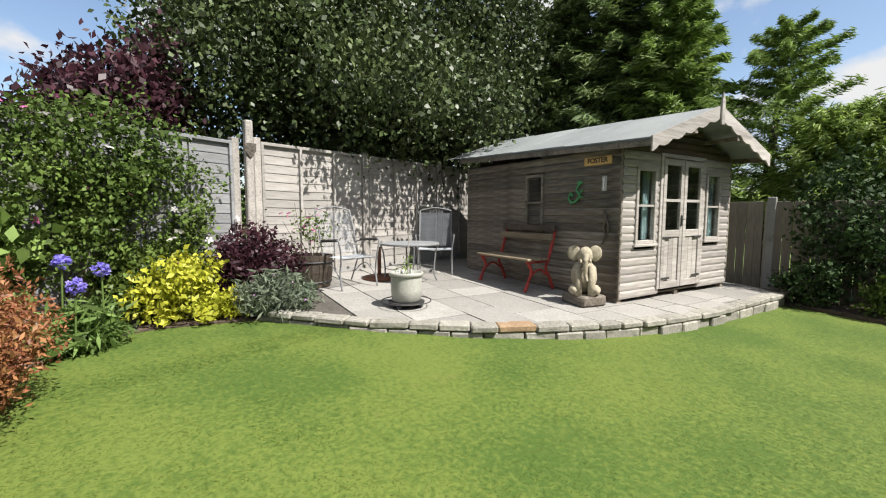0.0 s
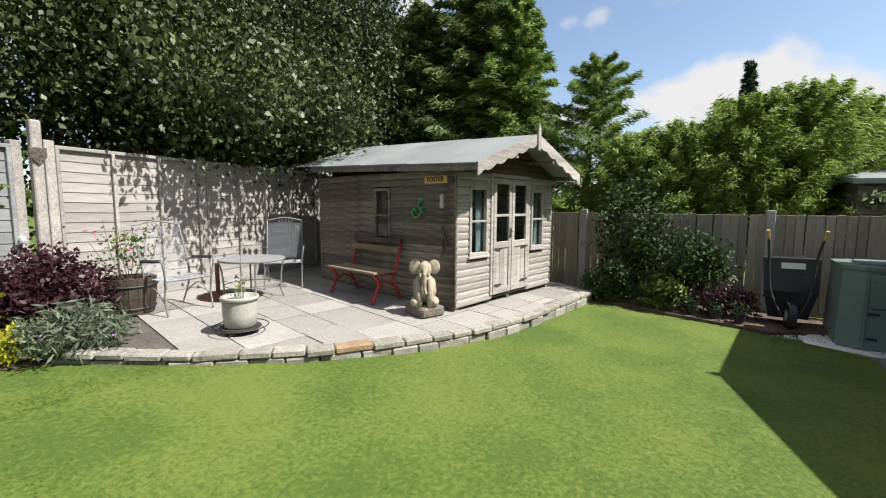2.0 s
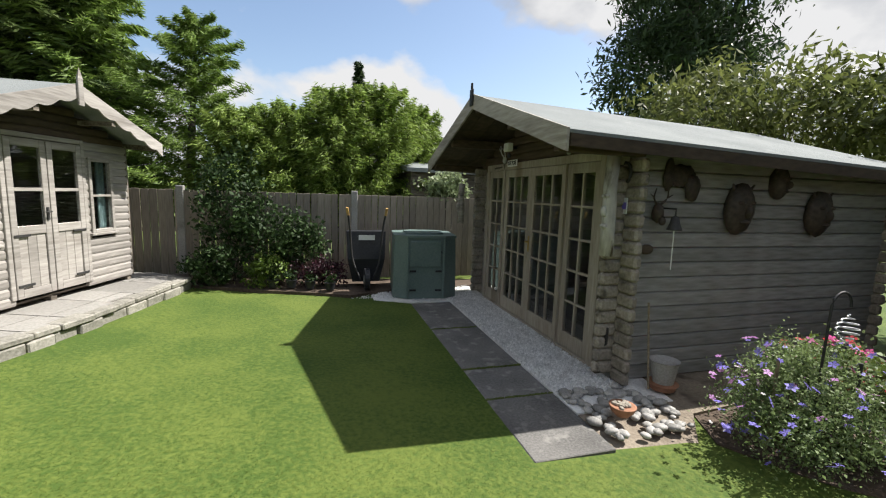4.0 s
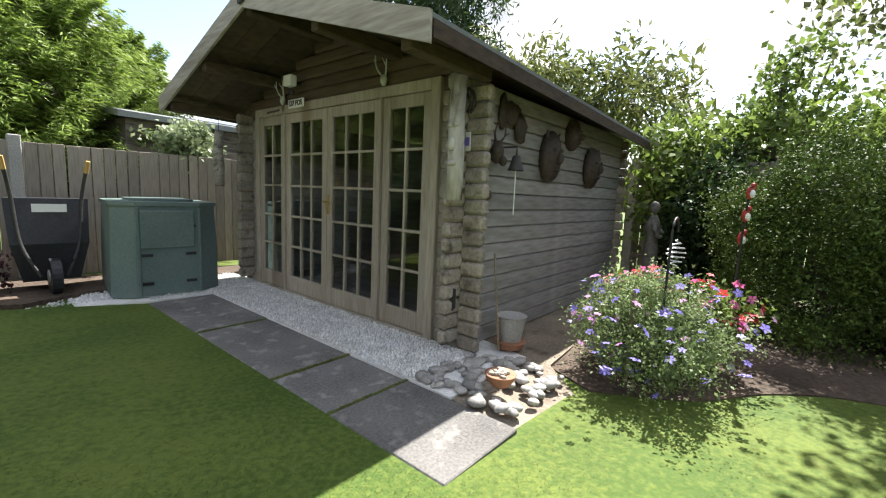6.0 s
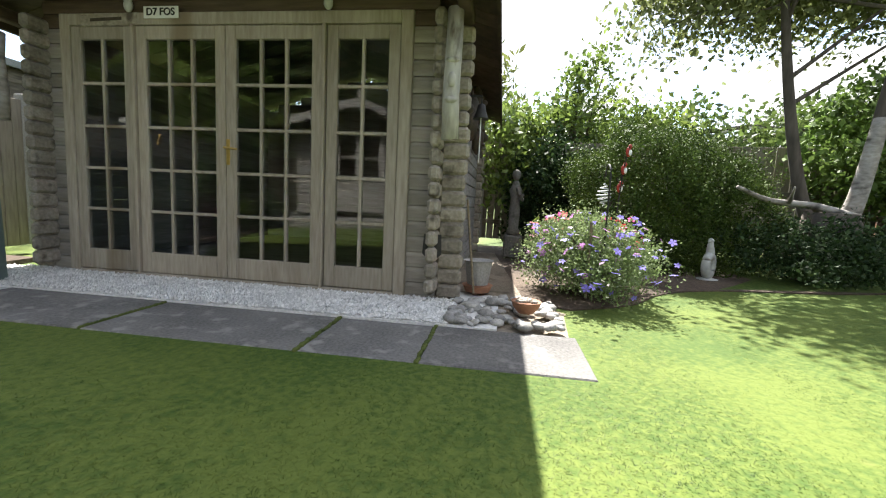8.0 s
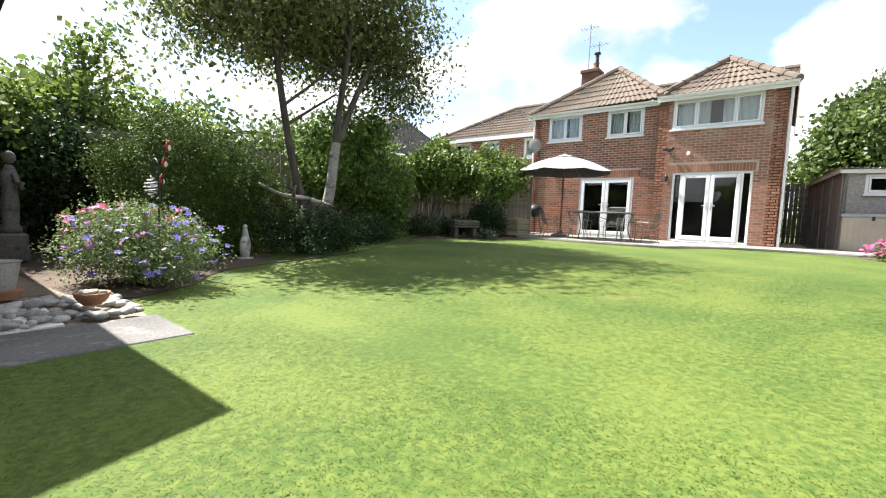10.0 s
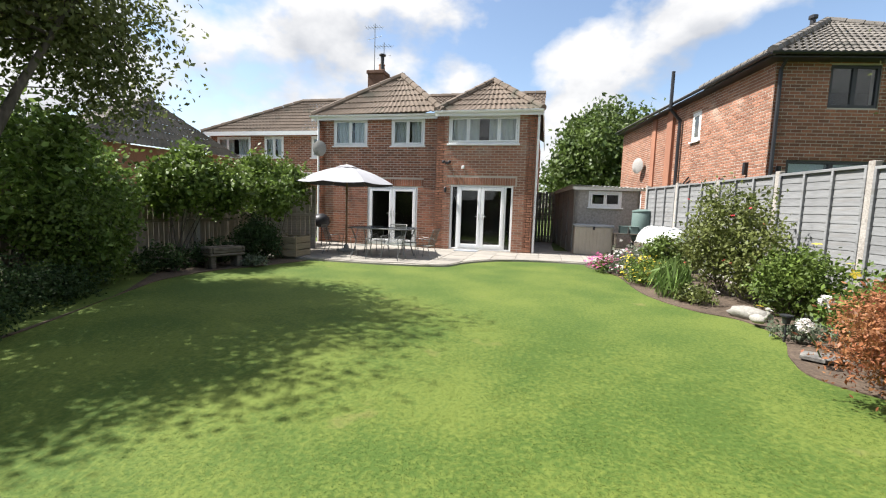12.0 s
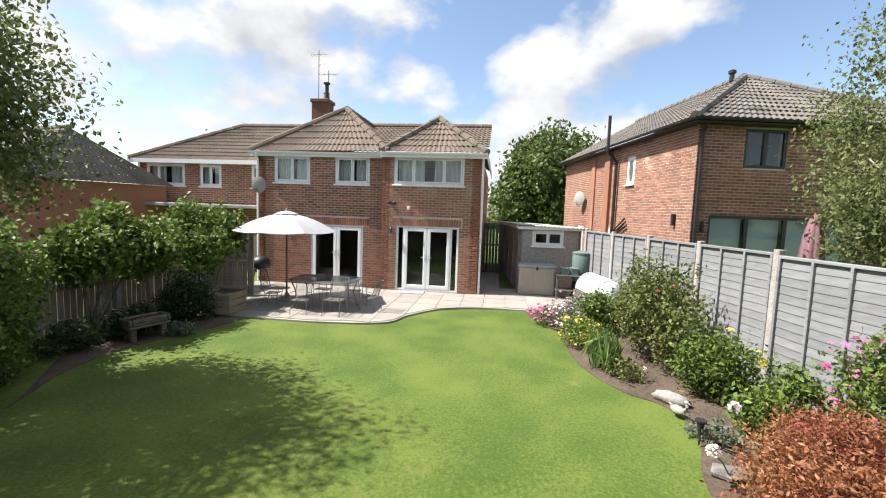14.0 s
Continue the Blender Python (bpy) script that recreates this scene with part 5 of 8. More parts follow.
    ridge(h, (hx, hy, z + 0.02), (hx, D, z + 0.02), "tile_grey")
    part("soffit", Shape().box(-0.3, -0.3, E - 0.06, W + 0.3, 0.0, E - 0.02).box(-0.3, 0, E - 0.06, 0.0, D, E - 0.02), "dark_frame", h)
    gutter(h, (W + 0.3, -0.36, e - 0.02), (-0.36, -0.36, e - 0.02), "black_plastic")
    gutter(h, (-0.36, -0.36, e - 0.02), (-0.36, D, e - 0.02), "black_plastic")
    part("downpipe", Shape().tube([(0.06, -0.3, e), (0.06, -0.07, E - 0.25), (0.06, -0.07, 0.5)], 0.04, 8), "black_plastic", h)
    part("soil_pipe", Shape().tube([(-0.1, 4.1, 1.6), (-0.1, 4.1, E - 0.5), (-0.42, 4.1, E - 0.15), (-0.42, 4.1, E + 1.0)], 0.055, 8), "black_plastic", h)
    for k in range(3):
        part("waste_pipe", Shape().tube([(-0.07, 3.2 + 0.05 * k, 2.45 + 0.12 * k), (-0.07, 4.05, 2.1 + 0.08 * k)], 0.025, 6), "black_plastic", h)
    part("wall_lamp", Shape().box(-0.1, 0.62, 2.55, 0.0, 0.7, 2.85, 0.01), "black_plastic", h)
    part("wall_lamp", Shape().box(0.2, -0.1, 2.45, 0.27, 0.0, 2.7, 0.01), "black_plastic", h)
    dish = Shape()
    for r in range(6):
        for j in range(18):
            a = 2 * math.pi * j / 18
            dish.v.append((0.06 * r * math.cos(a), 0.07 * (r / 5) ** 2, 0.06 * r * math.sin(a)))
    dish.f = [[r * 18 + j, r * 18 + (j + 1) % 18, (r + 1) * 18 + (j + 1) % 18, (r + 1) * 18 + j] for r in range(5) for j in range(18)]
    dish.tube([(0, 0, 0), (0.0, 0.25, -0.1)], 0.02, 6)
    part("satellite_dish", dish, "concrete", h, "", pose(-0.3, 7.0, 3.4, 0, 0, -70))
    part("roof_vent", Shape().lathe([(0.07, 0), (0.07, 0.22), (0.11, 0.24), (0.11, 0.32), (0.03, 0.36)], 12, (hx - 0.1, hy + 0.4, z)), "black_plastic", h)


west_house()


def garage():
    """Concrete garage in local x (to world west), y back; front at y = 0."""
    h = thing("garage", "grey pebble-dashed concrete garage with a corrugated roof", "garage", pose(-1.32, -11.75, 0.2, 0, 0, 186))
    W, D, H = 1.95, 6.2, 2.05
    holes = [(0.4, 1.4, 1.5, 2.0)]
    part("wall", wall_with_holes(W, 0, H, holes, 0.1), "pebbledash", h)
    part("wall", wall_with_holes(D, 0, H + 0.05, [], 0.08), "pebbledash", h, m=pose(0, D, 0, 0, 0, -90))
    part("wall", wall_with_holes(D, 0, H, [], 0.08), "pebbledash", h, m=pose(W, 0, 0, 0, 0, 90))
    part("wall", wall_with_holes(W, 0, H, [], 0.08), "pebbledash", h, m=pose(W, D, 0, 0, 0, 180))
    for k in range(5):
        part("wall_rib", Shape().box(-0.03, 0.1 + k * 1.2, 0, 0.0, 0.22 + k * 1.2, H, 0.004), "concrete", h)
    upvc_window(h, pose(0.4, 0.03, 1.5), 1.0, 0.5, (0.5, 0.5), "")
    s = Shape()
    n = 90
    for i in range(n + 1):
        x = -0.15 + (W + 0.3) * i / n
        z = 0.02 * math.cos(i * 1.4)
        s.v += [(x, -0.2, H + 0.12 - 0.03 * x + z), (x, D + 0.1, H + 0.06 - 0.03 * x + z)]
    s.f = [[2 * i, 2 * i + 2, 2 * i + 3, 2 * i + 1] for i in range(n)]
    part("corrugated_roof", s, "tin", h)
    part("fascia", Shape().box(-0.1, -0.12, H - 0.02, W + 0.1, -0.1, H + 0.08, 0.004).box(-0.12, -0.12, H, -0.1, D, H + 0.1, 0.004), "white_paint", h)


garage()
board_fence("side_gate", -0.75, -15.5, 0.0, -15.5, 0.2, 2.3, "old_wood", "dark timber gate between house and garage", [])


def lean_to():
    s = thing("neighbour_shed", "grey timber shed roof beyond the back fence", "shed", pose(2.8, 8.6, 0.1, 0, 0, 4))
    part("wall", Shape().box(0, 0, 0, 2.3, 1.8, 1.95, 0.01), "old_wood", s)
    for k in range(12):
        part("board", Shape().box(-0.012, -0.014 - 0.004 * (k % 2), 0.1 + k * 0.152, 2.31, 0.0, 0.25 + k * 0.152, 0.004), "old_wood", s)
    part("roof", Shape().add([(-0.12, -0.12, 1.93), (2.5, -0.12, 1.93), (2.5, 2.0, 2.25), (-0.12, 2.0, 2.25), (-0.12, -0.12, 2.01), (2.5, -0.12, 2.01), (2.5, 2.0, 2.33), (-0.12, 2.0, 2.33)],
                             [(0, 3, 2, 1), (4, 5, 6, 7), (0, 1, 5, 4), (1, 2, 6, 5), (2, 3, 7, 6), (3, 0, 4, 7)]), "felt", s)


lean_to()


def far_house():
    h = thing("far_house", "distant brick bungalow with dark grey tiled roof behind trees", "house", pose(20.5, -9.5, 0, 0, 0, 165))
    part("wall", wall_with_holes(7, 0, 3.3, []), "brick_orange_lit", h)
    part("wall", wall_with_holes(5.5, 0, 3.3, []), "brick_orange_lit", h, m=pose(0, 5.5, 0, 0, 0, -90))
    part("wall", wall_with_holes(5.5, 0, 3.3, []), "brick_orange_lit", h, m=pose(7, 0, 0, 0, 0, 90))
    part("bricks", bricks_on(7, 1.6, 3.3, [], seed=21), "brick_orange_lit", h)
    tiled([(-0.3, -0.3, 3.3), (7.3, -0.3, 3.3), (6.6, 2.6, 5.0), (3.4, 2.6, 5.0)], parent=h, mat="tile_grey")
    tiled([(-0.3, 5.6, 3.3), (-0.3, -0.3, 3.3), (3.4, 2.6, 5.0), (3.4, 2.6, 5.0)], parent=h, mat="tile_grey")
    tiled([(7.3, -0.3, 3.3), (7.3, 5.6, 3.3), (6.6, 2.6, 5.0), (6.6, 2.6, 5.0)], parent=h, mat="tile_grey")
    ridge(h, (3.4, 2.6, 5.02), (6.6, 2.6, 5.02), "tile_grey")


far_house()


# ---- trees, hedges and shrubs ----
def tree(name, label, at, trunk_h, r, blobs, mat, clumps, per, leaf, spread=0.16, seed=1, bark="bark", droop=0.3, category="tree", shell=0.5, limbs=7, long=1.7, hang=1.0):
    """Trunk with limbs reaching into a crown of leaf clumps; blobs are in world places."""
    rng = np.random.default_rng(seed)
    x, y = at
    z = g(x, y) - 0.05
    t = thing(name, label, category, pose(x, y, z))
    top = Vector((np.mean([b[0] for b in blobs]) - x, np.mean([b[1] for b in blobs]) - y, trunk_h))
    s = Shape()
    pts = [Vector((0, 0, 0)).lerp(top, k / 6) + Vector((rng.normal(0, 0.03), rng.normal(0, 0.03), 0)) * (k > 0) for k in range(7)]
    s.tube(pts, r, 9, r * 0.45)
    part("trunk", s, bark, t, smooth=True)
    for k in range(limbs):
        b = blobs[k % len(blobs)]
        a0 = pts[3 + k % 4]
        d = rng.normal(size=3)
        d /= np.linalg.norm(d)
        e = Vector((b[0] - x + d[0] * b[3] * 0.7, b[1] - y + d[1] * b[4] * 0.7, b[2] - z + abs(d[2]) * b[5] * 0.6))
        mid = a0.lerp(e, 0.5) + Vector((0, 0, 0.15))
        part("limb", Shape().tube([a0, mid, e], r * 0.4, 6, r * 0.1), bark, t, smooth=True)
    c = crown_places(rng, [(b[0] - x, b[1] - y, b[2] - z, *b[3:]) for b in blobs], clumps, per, spread, shell, hang)
    c = c[c[:, 2] > 0.05]
    part("crown", quads("crown", mat, leaf_quads(rng, c, leaf, droop, long)), mat, t)
    return t


def flower_quads(rng, centres, size):
    """Open flowers: five petals round each place, facing mostly up and out."""
    n = len(centres)
    up = rng.normal(size=(n, 3)) * 0.5 + np.array([0, 0, 1.0])
    up /= np.linalg.norm(up, axis=1, keepdims=True)
    u = np.cross(up, rng.normal(size=(n, 3)))
    u /= np.linalg.norm(u, axis=1, keepdims=True)
    v = np.cross(up, u)
    s = size * rng.uniform(0.7, 1.2, size=(n, 1))
    out = []
    for k in range(5):
        a = 2 * np.pi * k / 5
        d = np.cos(a) * u + np.sin(a) * v
        w = -np.sin(a) * u + np.cos(a) * v
        out.append(np.stack([centres, centres + s * (0.6 * d + 0.33 * w) + up * s * 0.15, centres + s * d + up * s * 0.05, centres + s * (0.6 * d - 0.33 * w) + up * s * 0.15], 1))
    return np.concatenate(out)


def shrub(name, label, blobs, mat, clumps, per, leaf, spread=0.07, seed=1, flowers=(), category="shrub", droop=0.0, long=1.7, shell=0.35, group=""):
    """Stems from the ground and a mass of leaves, with flowers in the outer skin: (material, count, size)."""
    rng = np.random.default_rng(seed)
    x, y = blobs[0][0], blobs[0][1]
    z = g(x, y) + 0.02
    t = thing(name, label, category, pose(x, y, z), group)
    loc = [(b[0] - x, b[1] - y, b[2] - z, *b[3:]) for b in blobs]
    for k in range(9):
        b = loc[k % len(loc)]
        e = Vector((b[0] + rng.normal(0, 0.35) * b[3], b[1] + rng.normal(0, 0.35) * b[4], b[2] + 0.5 * b[5]))
        f = Vector((rng.normal(0, 0.07), rng.normal(0, 0.07), -0.04))
        part("stem", Shape().tube([f, f.lerp(e, 0.5) + Vector((rng.normal(0, 0.04), rng.normal(0, 0.04), 0)), e], 0.014, 5, 0.004), "bark", t)
    c = crown_places(rng, loc, clumps, per, spread, shell)
    c = c[c[:, 2] > 0.01]
    part("leaves", quads("leaves", mat, leaf_quads(rng, c, leaf, droop, long)), mat, t)
    for fm, count, size in flowers:
        fc = crown_places(rng, [(b[0], b[1], b[2], b[3] * 1.06, b[4] * 1.06, b[5] * 1.1) for b in loc], count, 1, 0.02, 1.0)
        fc = fc[fc[:, 2] > 0.08]
        part("blossom", quads("blossom", fm, flower_quads(rng, fc, size)), fm, t)
    return t


def conifer(name, label, at, h, r, mat, branches=150, per=150, leaf=0.07, seed=1, skirt=0.1, lean=0.0, category="conifer tree", rise=0.25, taper=0.58):
    """A pointed tree of tiered fronds that rise a little and droop at the tips."""
    rng = np.random.default_rng(seed)
    x, y = at
    z = g(x, y) - 0.05
    t = thing(name, label, category, pose(x, y, z))
    part("trunk", Shape().tube([(0, 0, 0), (lean * 0.4, 0, h * 0.5), (lean, 0, h * 0.98)], 0.03 * h, 8, 0.01), "bark", t, smooth=True)
    cs, ds = [], []
    br = Shape()
    for k in range(branches):
        f = skirt + (1 - skirt) * (k / branches) ** 0.85
        a = k * 2.399 + rng.normal(0, 0.25)
        R = r * (1 - f) ** taper * rng.uniform(0.5, 1.28) + 0.15
        d = np.array([math.cos(a), math.sin(a), 0.0])
        base = np.array([lean * f, 0, h * f])
        u = rng.random(per) ** 0.7
        p = base + d * (u * R)[:, None]
        p[:, 2] += rise * R * u ** 1.3 - 0.1 * R * u ** 3
        w = (0.05 + 0.16 * (1 - u)) * R * 0.8
        side = np.array([-d[1], d[0], 0.0])
        p += side * (rng.normal(size=per) * w)[:, None]
        p[:, 2] += rng.normal(size=per) * 0.035 - 0.05 * rng.random(per)
        cs.append(p)
        dd = np.tile(d, (per, 1)) + side * rng.normal(size=(per, 1)) * 0.7
        dd[:, 2] -= 0.25
        ds.append(dd)
        if k % 4 == 0:
            br.tube([tuple(base), tuple(base + d * R * 0.5 + np.array([0, 0, 0.15 * R])), tuple(base + d * R * 0.9 + np.array([0, 0, 0.06 * R]))], 0.02, 5, 0.004)
    part("branches", br, "bark", t)
    c, d = np.concatenate(cs), np.concatenate(ds)
    part("fronds", quads("fronds", mat, leaf_quads(rng, c, leaf, 0.15, 6.5, d)), mat, t)
    return t


# behind the west fence
tree("broadleaf_tree", "tall dark green broadleaf tree overhanging the timber fence", (-8.4, 3.6), 4.0, 0.16,
     [(-8.6, 2.8, 4.1, 1.5, 1.7, 2.3), (-8.2, 4.6, 4.9, 1.7, 1.7, 2.9), (-7.2, 3.9, 3.9, 1.0, 1.5, 1.5), (-6.6, 4.6, 3.3, 0.9, 1.2, 0.7), (-5.5, 4.2, 3.35, 0.75, 1.2, 0.4)], "broad", 1600, 46, 0.066, 0.15, 11, long=1.5, hang=2.3, droop=0.7)
tree("broadleaf_tree", "tall dark green broadleaf tree overhanging the timber fence", (-7.9, 6.9), 4.2, 0.17,
     [(-7.8, 6.8, 4.9, 1.7, 1.8, 3.0), (-6.9, 6.1, 3.9, 1.0, 1.5, 1.5), (-6.4, 6.4, 3.2, 0.9, 1.1, 0.7), (-5.5, 6.0, 3.3, 0.8, 1.1, 0.4), (-6.9, 8.8, 4.8, 1.6, 1.6, 2.6)], "broad", 1650, 46, 0.066, 0.15, 12, long=1.5, hang=2.3, droop=0.7)
tree("purple_leaved_tree", "small purple-leaved plum tree behind the fence", (-8.3, 0.9), 2.4, 0.08, [(-8.2, 1.0, 2.95, 0.95, 0.8, 0.75), (-8.2, 0.4, 2.5, 0.7, 0.7, 0.5)], "purple", 420, 24, 0.07, 0.14, 13)
tree("birch_tree", "young pale birch tree behind the west fence", (-6.7, -5.1), 3.4, 0.07, [(-6.6, -5.1, 3.7, 1.05, 1.1, 1.7), (-6.1, -4.5, 2.9, 0.8, 0.8, 0.7)], "birch_leaf", 750, 24, 0.042, 0.17, 14, "birch_bark", 0.8)
# north side
conifer("conifer", "tall dense dark green conifer behind the summerhouse", (-4.3, 10.3), 8.2, 2.3, "conifer_mid", 230, 210, 0.040, 21)
conifer("conifer", "tall dense dark green conifer behind the summerhouse", (-3.1, 9.9), 6.3, 1.6, "conifer", 190, 230, 0.032, 22)
conifer("conifer", "tall dense dark green conifer behind the summerhouse", (-5.7, 9.9), 6.6, 2.0, "conifer_mid", 170, 200, 0.040, 29)
conifer("conifer", "spiky green conifer with long uneven branches behind the back fence", (-1.5, 9.8), 4.7, 1.9, "conifer", 84, 420, 0.02, 23, lean=0.3, rise=0.42)
for k, (x, y, h, r) in enumerate(((-0.4, 9.3, 2.9, 1.1), (0.5, 9.4, 3.1, 1.1), (1.4, 9.3, 3.5, 1.1), (2.3, 9.4, 3.7, 1.1), (3.2, 10.3, 3.5, 1.0))):
    conifer("hedge_conifer", "feathery bright green conifer of the boundary hedge", (x, y), h, r, "conifer_lime", 210, 170, 0.020, 24 + k, 0.15, rise=0.75, taper=0.42)
conifer("fir_tree", "distant dark pointed fir tree above the hedge", (2.5, 17.7), 6.6, 1.3, "conifer_dark", 120, 90, 0.03, 31, taper=1.25)
tree("fir_tree", "large dark dense conifer beyond the log cabin", (12.3, 11.9), 9.0, 0.28, [(12.3, 11.9, 5.2, 2.3, 2.3, 2.6), (12.3, 11.9, 8.6, 2.1, 2.1, 3.0), (12.2, 11.8, 11.6, 1.4, 1.4, 2.0)], "conifer_dark", 1500, 22, 0.07, 0.26, 32, category="conifer tree", long=3.5, hang=0.7)
tree("buddleia", "tall pale green buddleia bush behind the log cabin", (8.4, 6.8), 2.2, 0.06, [(8.2, 7.0, 3.1, 1.3, 1.2, 1.0), (9.0, 5.4, 3.0, 1.3, 1.2, 0.9), (9.2, 3.9, 2.8, 1.1, 1.1, 0.9)], "olive", 560, 20, 0.055, 0.15, 33, category="bush", long=3.0)
shrub("variegated_shrub", "pale variegated shrub leaning over the back fence", [(3.4, 8.15, 1.75, 0.4, 0.25, 0.33)], "variegated", 90, 16, 0.05, 0.06, 34)
shrub("climbing_shrub", "dark climbing rose against the back fence", [(-0.35, 7.62, 1.35, 0.5, 0.26, 0.75), (0.3, 7.5, 0.85, 0.6, 0.3, 0.5), (0.75, 7.55, 0.75, 0.45, 0.25, 0.4)], "shrub_dark", 260, 18, 0.045, 0.08, 35)
shrub("low_shrub", "dark low plant in the shaded back bed", [(-0.55, 7.35, 0.4, 0.35, 0.25, 0.3)], "shrub_dark", 100, 18, 0.035, 0.05, 36, group="back bed plants")
shrub("low_shrub", "dark low plant in the shaded back bed", [(0.25, 7.25, 0.35, 0.3, 0.2, 0.25)], "shrub_bright", 70, 18, 0.035, 0.05, 37, group="back bed plants")
shrub("low_shrub", "dark reddish low plant in the shaded back bed", [(1.1, 7.3, 0.3, 0.4, 0.22, 0.2)], "purple", 80, 18, 0.03, 0.05, 38, group="back bed plants")
# east side
def silver_birch():
    """Two dark leaning stems over a short pale bole, with an airy crown."""
    rng = np.random.default_rng(41)
    x, y, z = 5.84, -0.91, 0.1
    t = thing("birch_tree", "tall silver birch with forked trunk and airy crown", "tree", pose(x, y, z))
    part("trunk", Shape().tube(smooth_line([(0, 0, -0.05), (0.02, -0.02, 0.5), (-0.03, -0.08, 1.0), (0.0, -0.2, 1.75)], 5), 0.115, 11, 0.07), "birch_bark", t, smooth=True)
    stems = [[(0.05, 0.1, 0.1), (0.12, 0.42, 0.9), (0.15, 0.7, 2.2), (0.2, 0.9, 3.8), (0.1, 1.1, 5.6)], [(0.0, -0.15, 1.4), (0.05, -0.3, 2.4), (0.0, -0.45, 3.8), (0.05, -0.5, 6.4)], [(0.0, -0.2, 1.7), (0.1, -0.7, 2.7), (0.1, -1.2, 3.7), (0.15, -1.7, 5.0)]]
    for k, st in enumerate(stems):
        part("stem", Shape().tube(smooth_line(st, 5), 0.085 - 0.01 * k, 9, 0.02), "bark", t, smooth=True)
    blobs = [(0.2, 0.9, 4.2, 1.2, 1.2, 1.2), (0.4, -0.5, 5.1, 1.3, 1.2, 1.2), (0.5, -1.6, 4.1, 1.1, 1.0, 1.1), (1.3, -0.7, 4.0, 1.1, 1.2, 1.0), (0.5, -2.1, 3.3, 0.7, 0.6, 0.7), (0.8, 0.6, 3.5, 0.9, 0.9, 0.6), (0.3, 1.8, 3.5, 0.8, 0.7, 0.9)]
    for k in range(44):
        st = smooth_line(stems[k % 3], 5)
        p = Vector(st[int(len(st) * rng.uniform(0.45, 0.98))])
        bl = blobs[k % len(blobs)]
        d = rng.normal(size=3)
        d /= np.linalg.norm(d)
        e = Vector((bl[0] + d[0] * bl[3], bl[1] + d[1] * bl[4], bl[2] + d[2] * bl[5] * 0.8))
        part("branch", Shape().tube([p, p.lerp(e, 0.5) + Vector((0, 0, 0.25)), e], 0.026, 6, 0.006), "bark", t)
    c = crown_places(rng, blobs, 1550, 28, 0.2, 0.12)
    part("crown", quads("crown", "birch_leaf", leaf_quads(rng, c, 0.05, 0.8)), "birch_leaf", t)


silver_birch()
shrub("round_hedge", "large clipped rounded green hedge bush", [(6.2, 1.15, 0.9, 0.9, 0.85, 0.93), (6.4, 0.35, 0.85, 0.8, 0.75, 0.85)], "hedge_leaf", 2900, 36, 0.018, 0.055, 42, shell=0.8)
tree("ivy_tree", "dense green tree with yellow-green climbing vine", (8.3, 1.5), 2.4, 0.10, [(8.4, 2.9, 1.55, 0.9, 0.7, 0.85), (8.3, 1.9, 1.75, 0.8, 0.7, 0.9), (8.6, 0.6, 1.7, 0.9, 0.9, 0.8), (7.6, 2.7, 1.35, 0.6, 0.6, 0.85), (8.2, 1.35, 3.0, 0.2, 0.2, 0.9), (8.25, 1.75, 2.7, 0.28, 0.25, 0.5)], "vine", 640, 20, 0.062, 0.14, 43)
shrub("dark_shrub", "dark evergreen shrub behind the cabin", [(7.4, 2.2, 0.9, 0.7, 0.7, 0.9)], "shrub_dark", 420, 20, 0.045, 0.08, 44)
shrub("juniper", "low dark spreading juniper under the birch", [(5.5, -0.3, 0.35, 0.8, 0.6, 0.3), (5.7, -1.5, 0.35, 0.6, 0.6, 0.3), (5.25, -0.35, 0.35, 0.45, 0.4, 0.3)], "shrub_dark", 700, 22, 0.026, 0.06, 45)
shrub("rounded_shrub", "bright green rounded shrub in the east border", [(6.2, -2.5, 0.85, 0.65, 0.65, 0.75)], "shrub_bright", 480, 20, 0.04, 0.07, 46)
shrub("tall_shrub", "tall dense green shrub against the east fence", [(6.9, -1.9, 1.7, 0.7, 0.8, 0.9), (7.0, -3.2, 1.65, 0.6, 0.7, 0.6), (6.7, -2.6, 2.3, 0.4, 0.4, 0.4)], "viburnum_leaf", 520, 20, 0.06, 0.11, 47)
shrub("tall_shrub", "tall leafy laurel in the east border", [(6.7, -4.6, 1.75, 0.6, 0.6, 0.5), (6.5, -5.6, 1.8, 0.55, 0.6, 0.5), (6.8, -5.1, 2.2, 0.35, 0.35, 0.35)], "shrub_bright", 420, 20, 0.065, 0.11, 48)
shrub("tall_shrub", "bright leafy shrub beside the house patio", [(6.1, -6.8, 1.7, 0.55, 0.55, 0.5), (6.3, -7.6, 2.0, 0.55, 0.55, 0.5), (6.6, -7.1, 2.3, 0.4, 0.4, 0.35)], "shrub_bright", 420, 20, 0.06, 0.1, 49)
shrub("dark_shrub", "dark trailing shrub by the wooden planter", [(5.95, -6.0, 0.65, 0.5, 0.5, 0.5)], "shrub_dark", 300, 20, 0.035, 0.07, 50)
shrub("low_shrub", "low dark shade plants in the east border", [(6.2, -4.9, 0.4, 0.35, 0.6, 0.25), (6.3, -3.8, 0.4, 0.35, 0.5, 0.25)], "shrub_dark", 240, 18, 0.035, 0.06, 51)
shrub("low_shrub", "low pale-leaved plant at the lawn edge", [(5.35, -5.1, 0.3, 0.25, 0.2, 0.1)], "silver", 60, 14, 0.035, 0.04, 52)
# geranium clump in front of the cabin
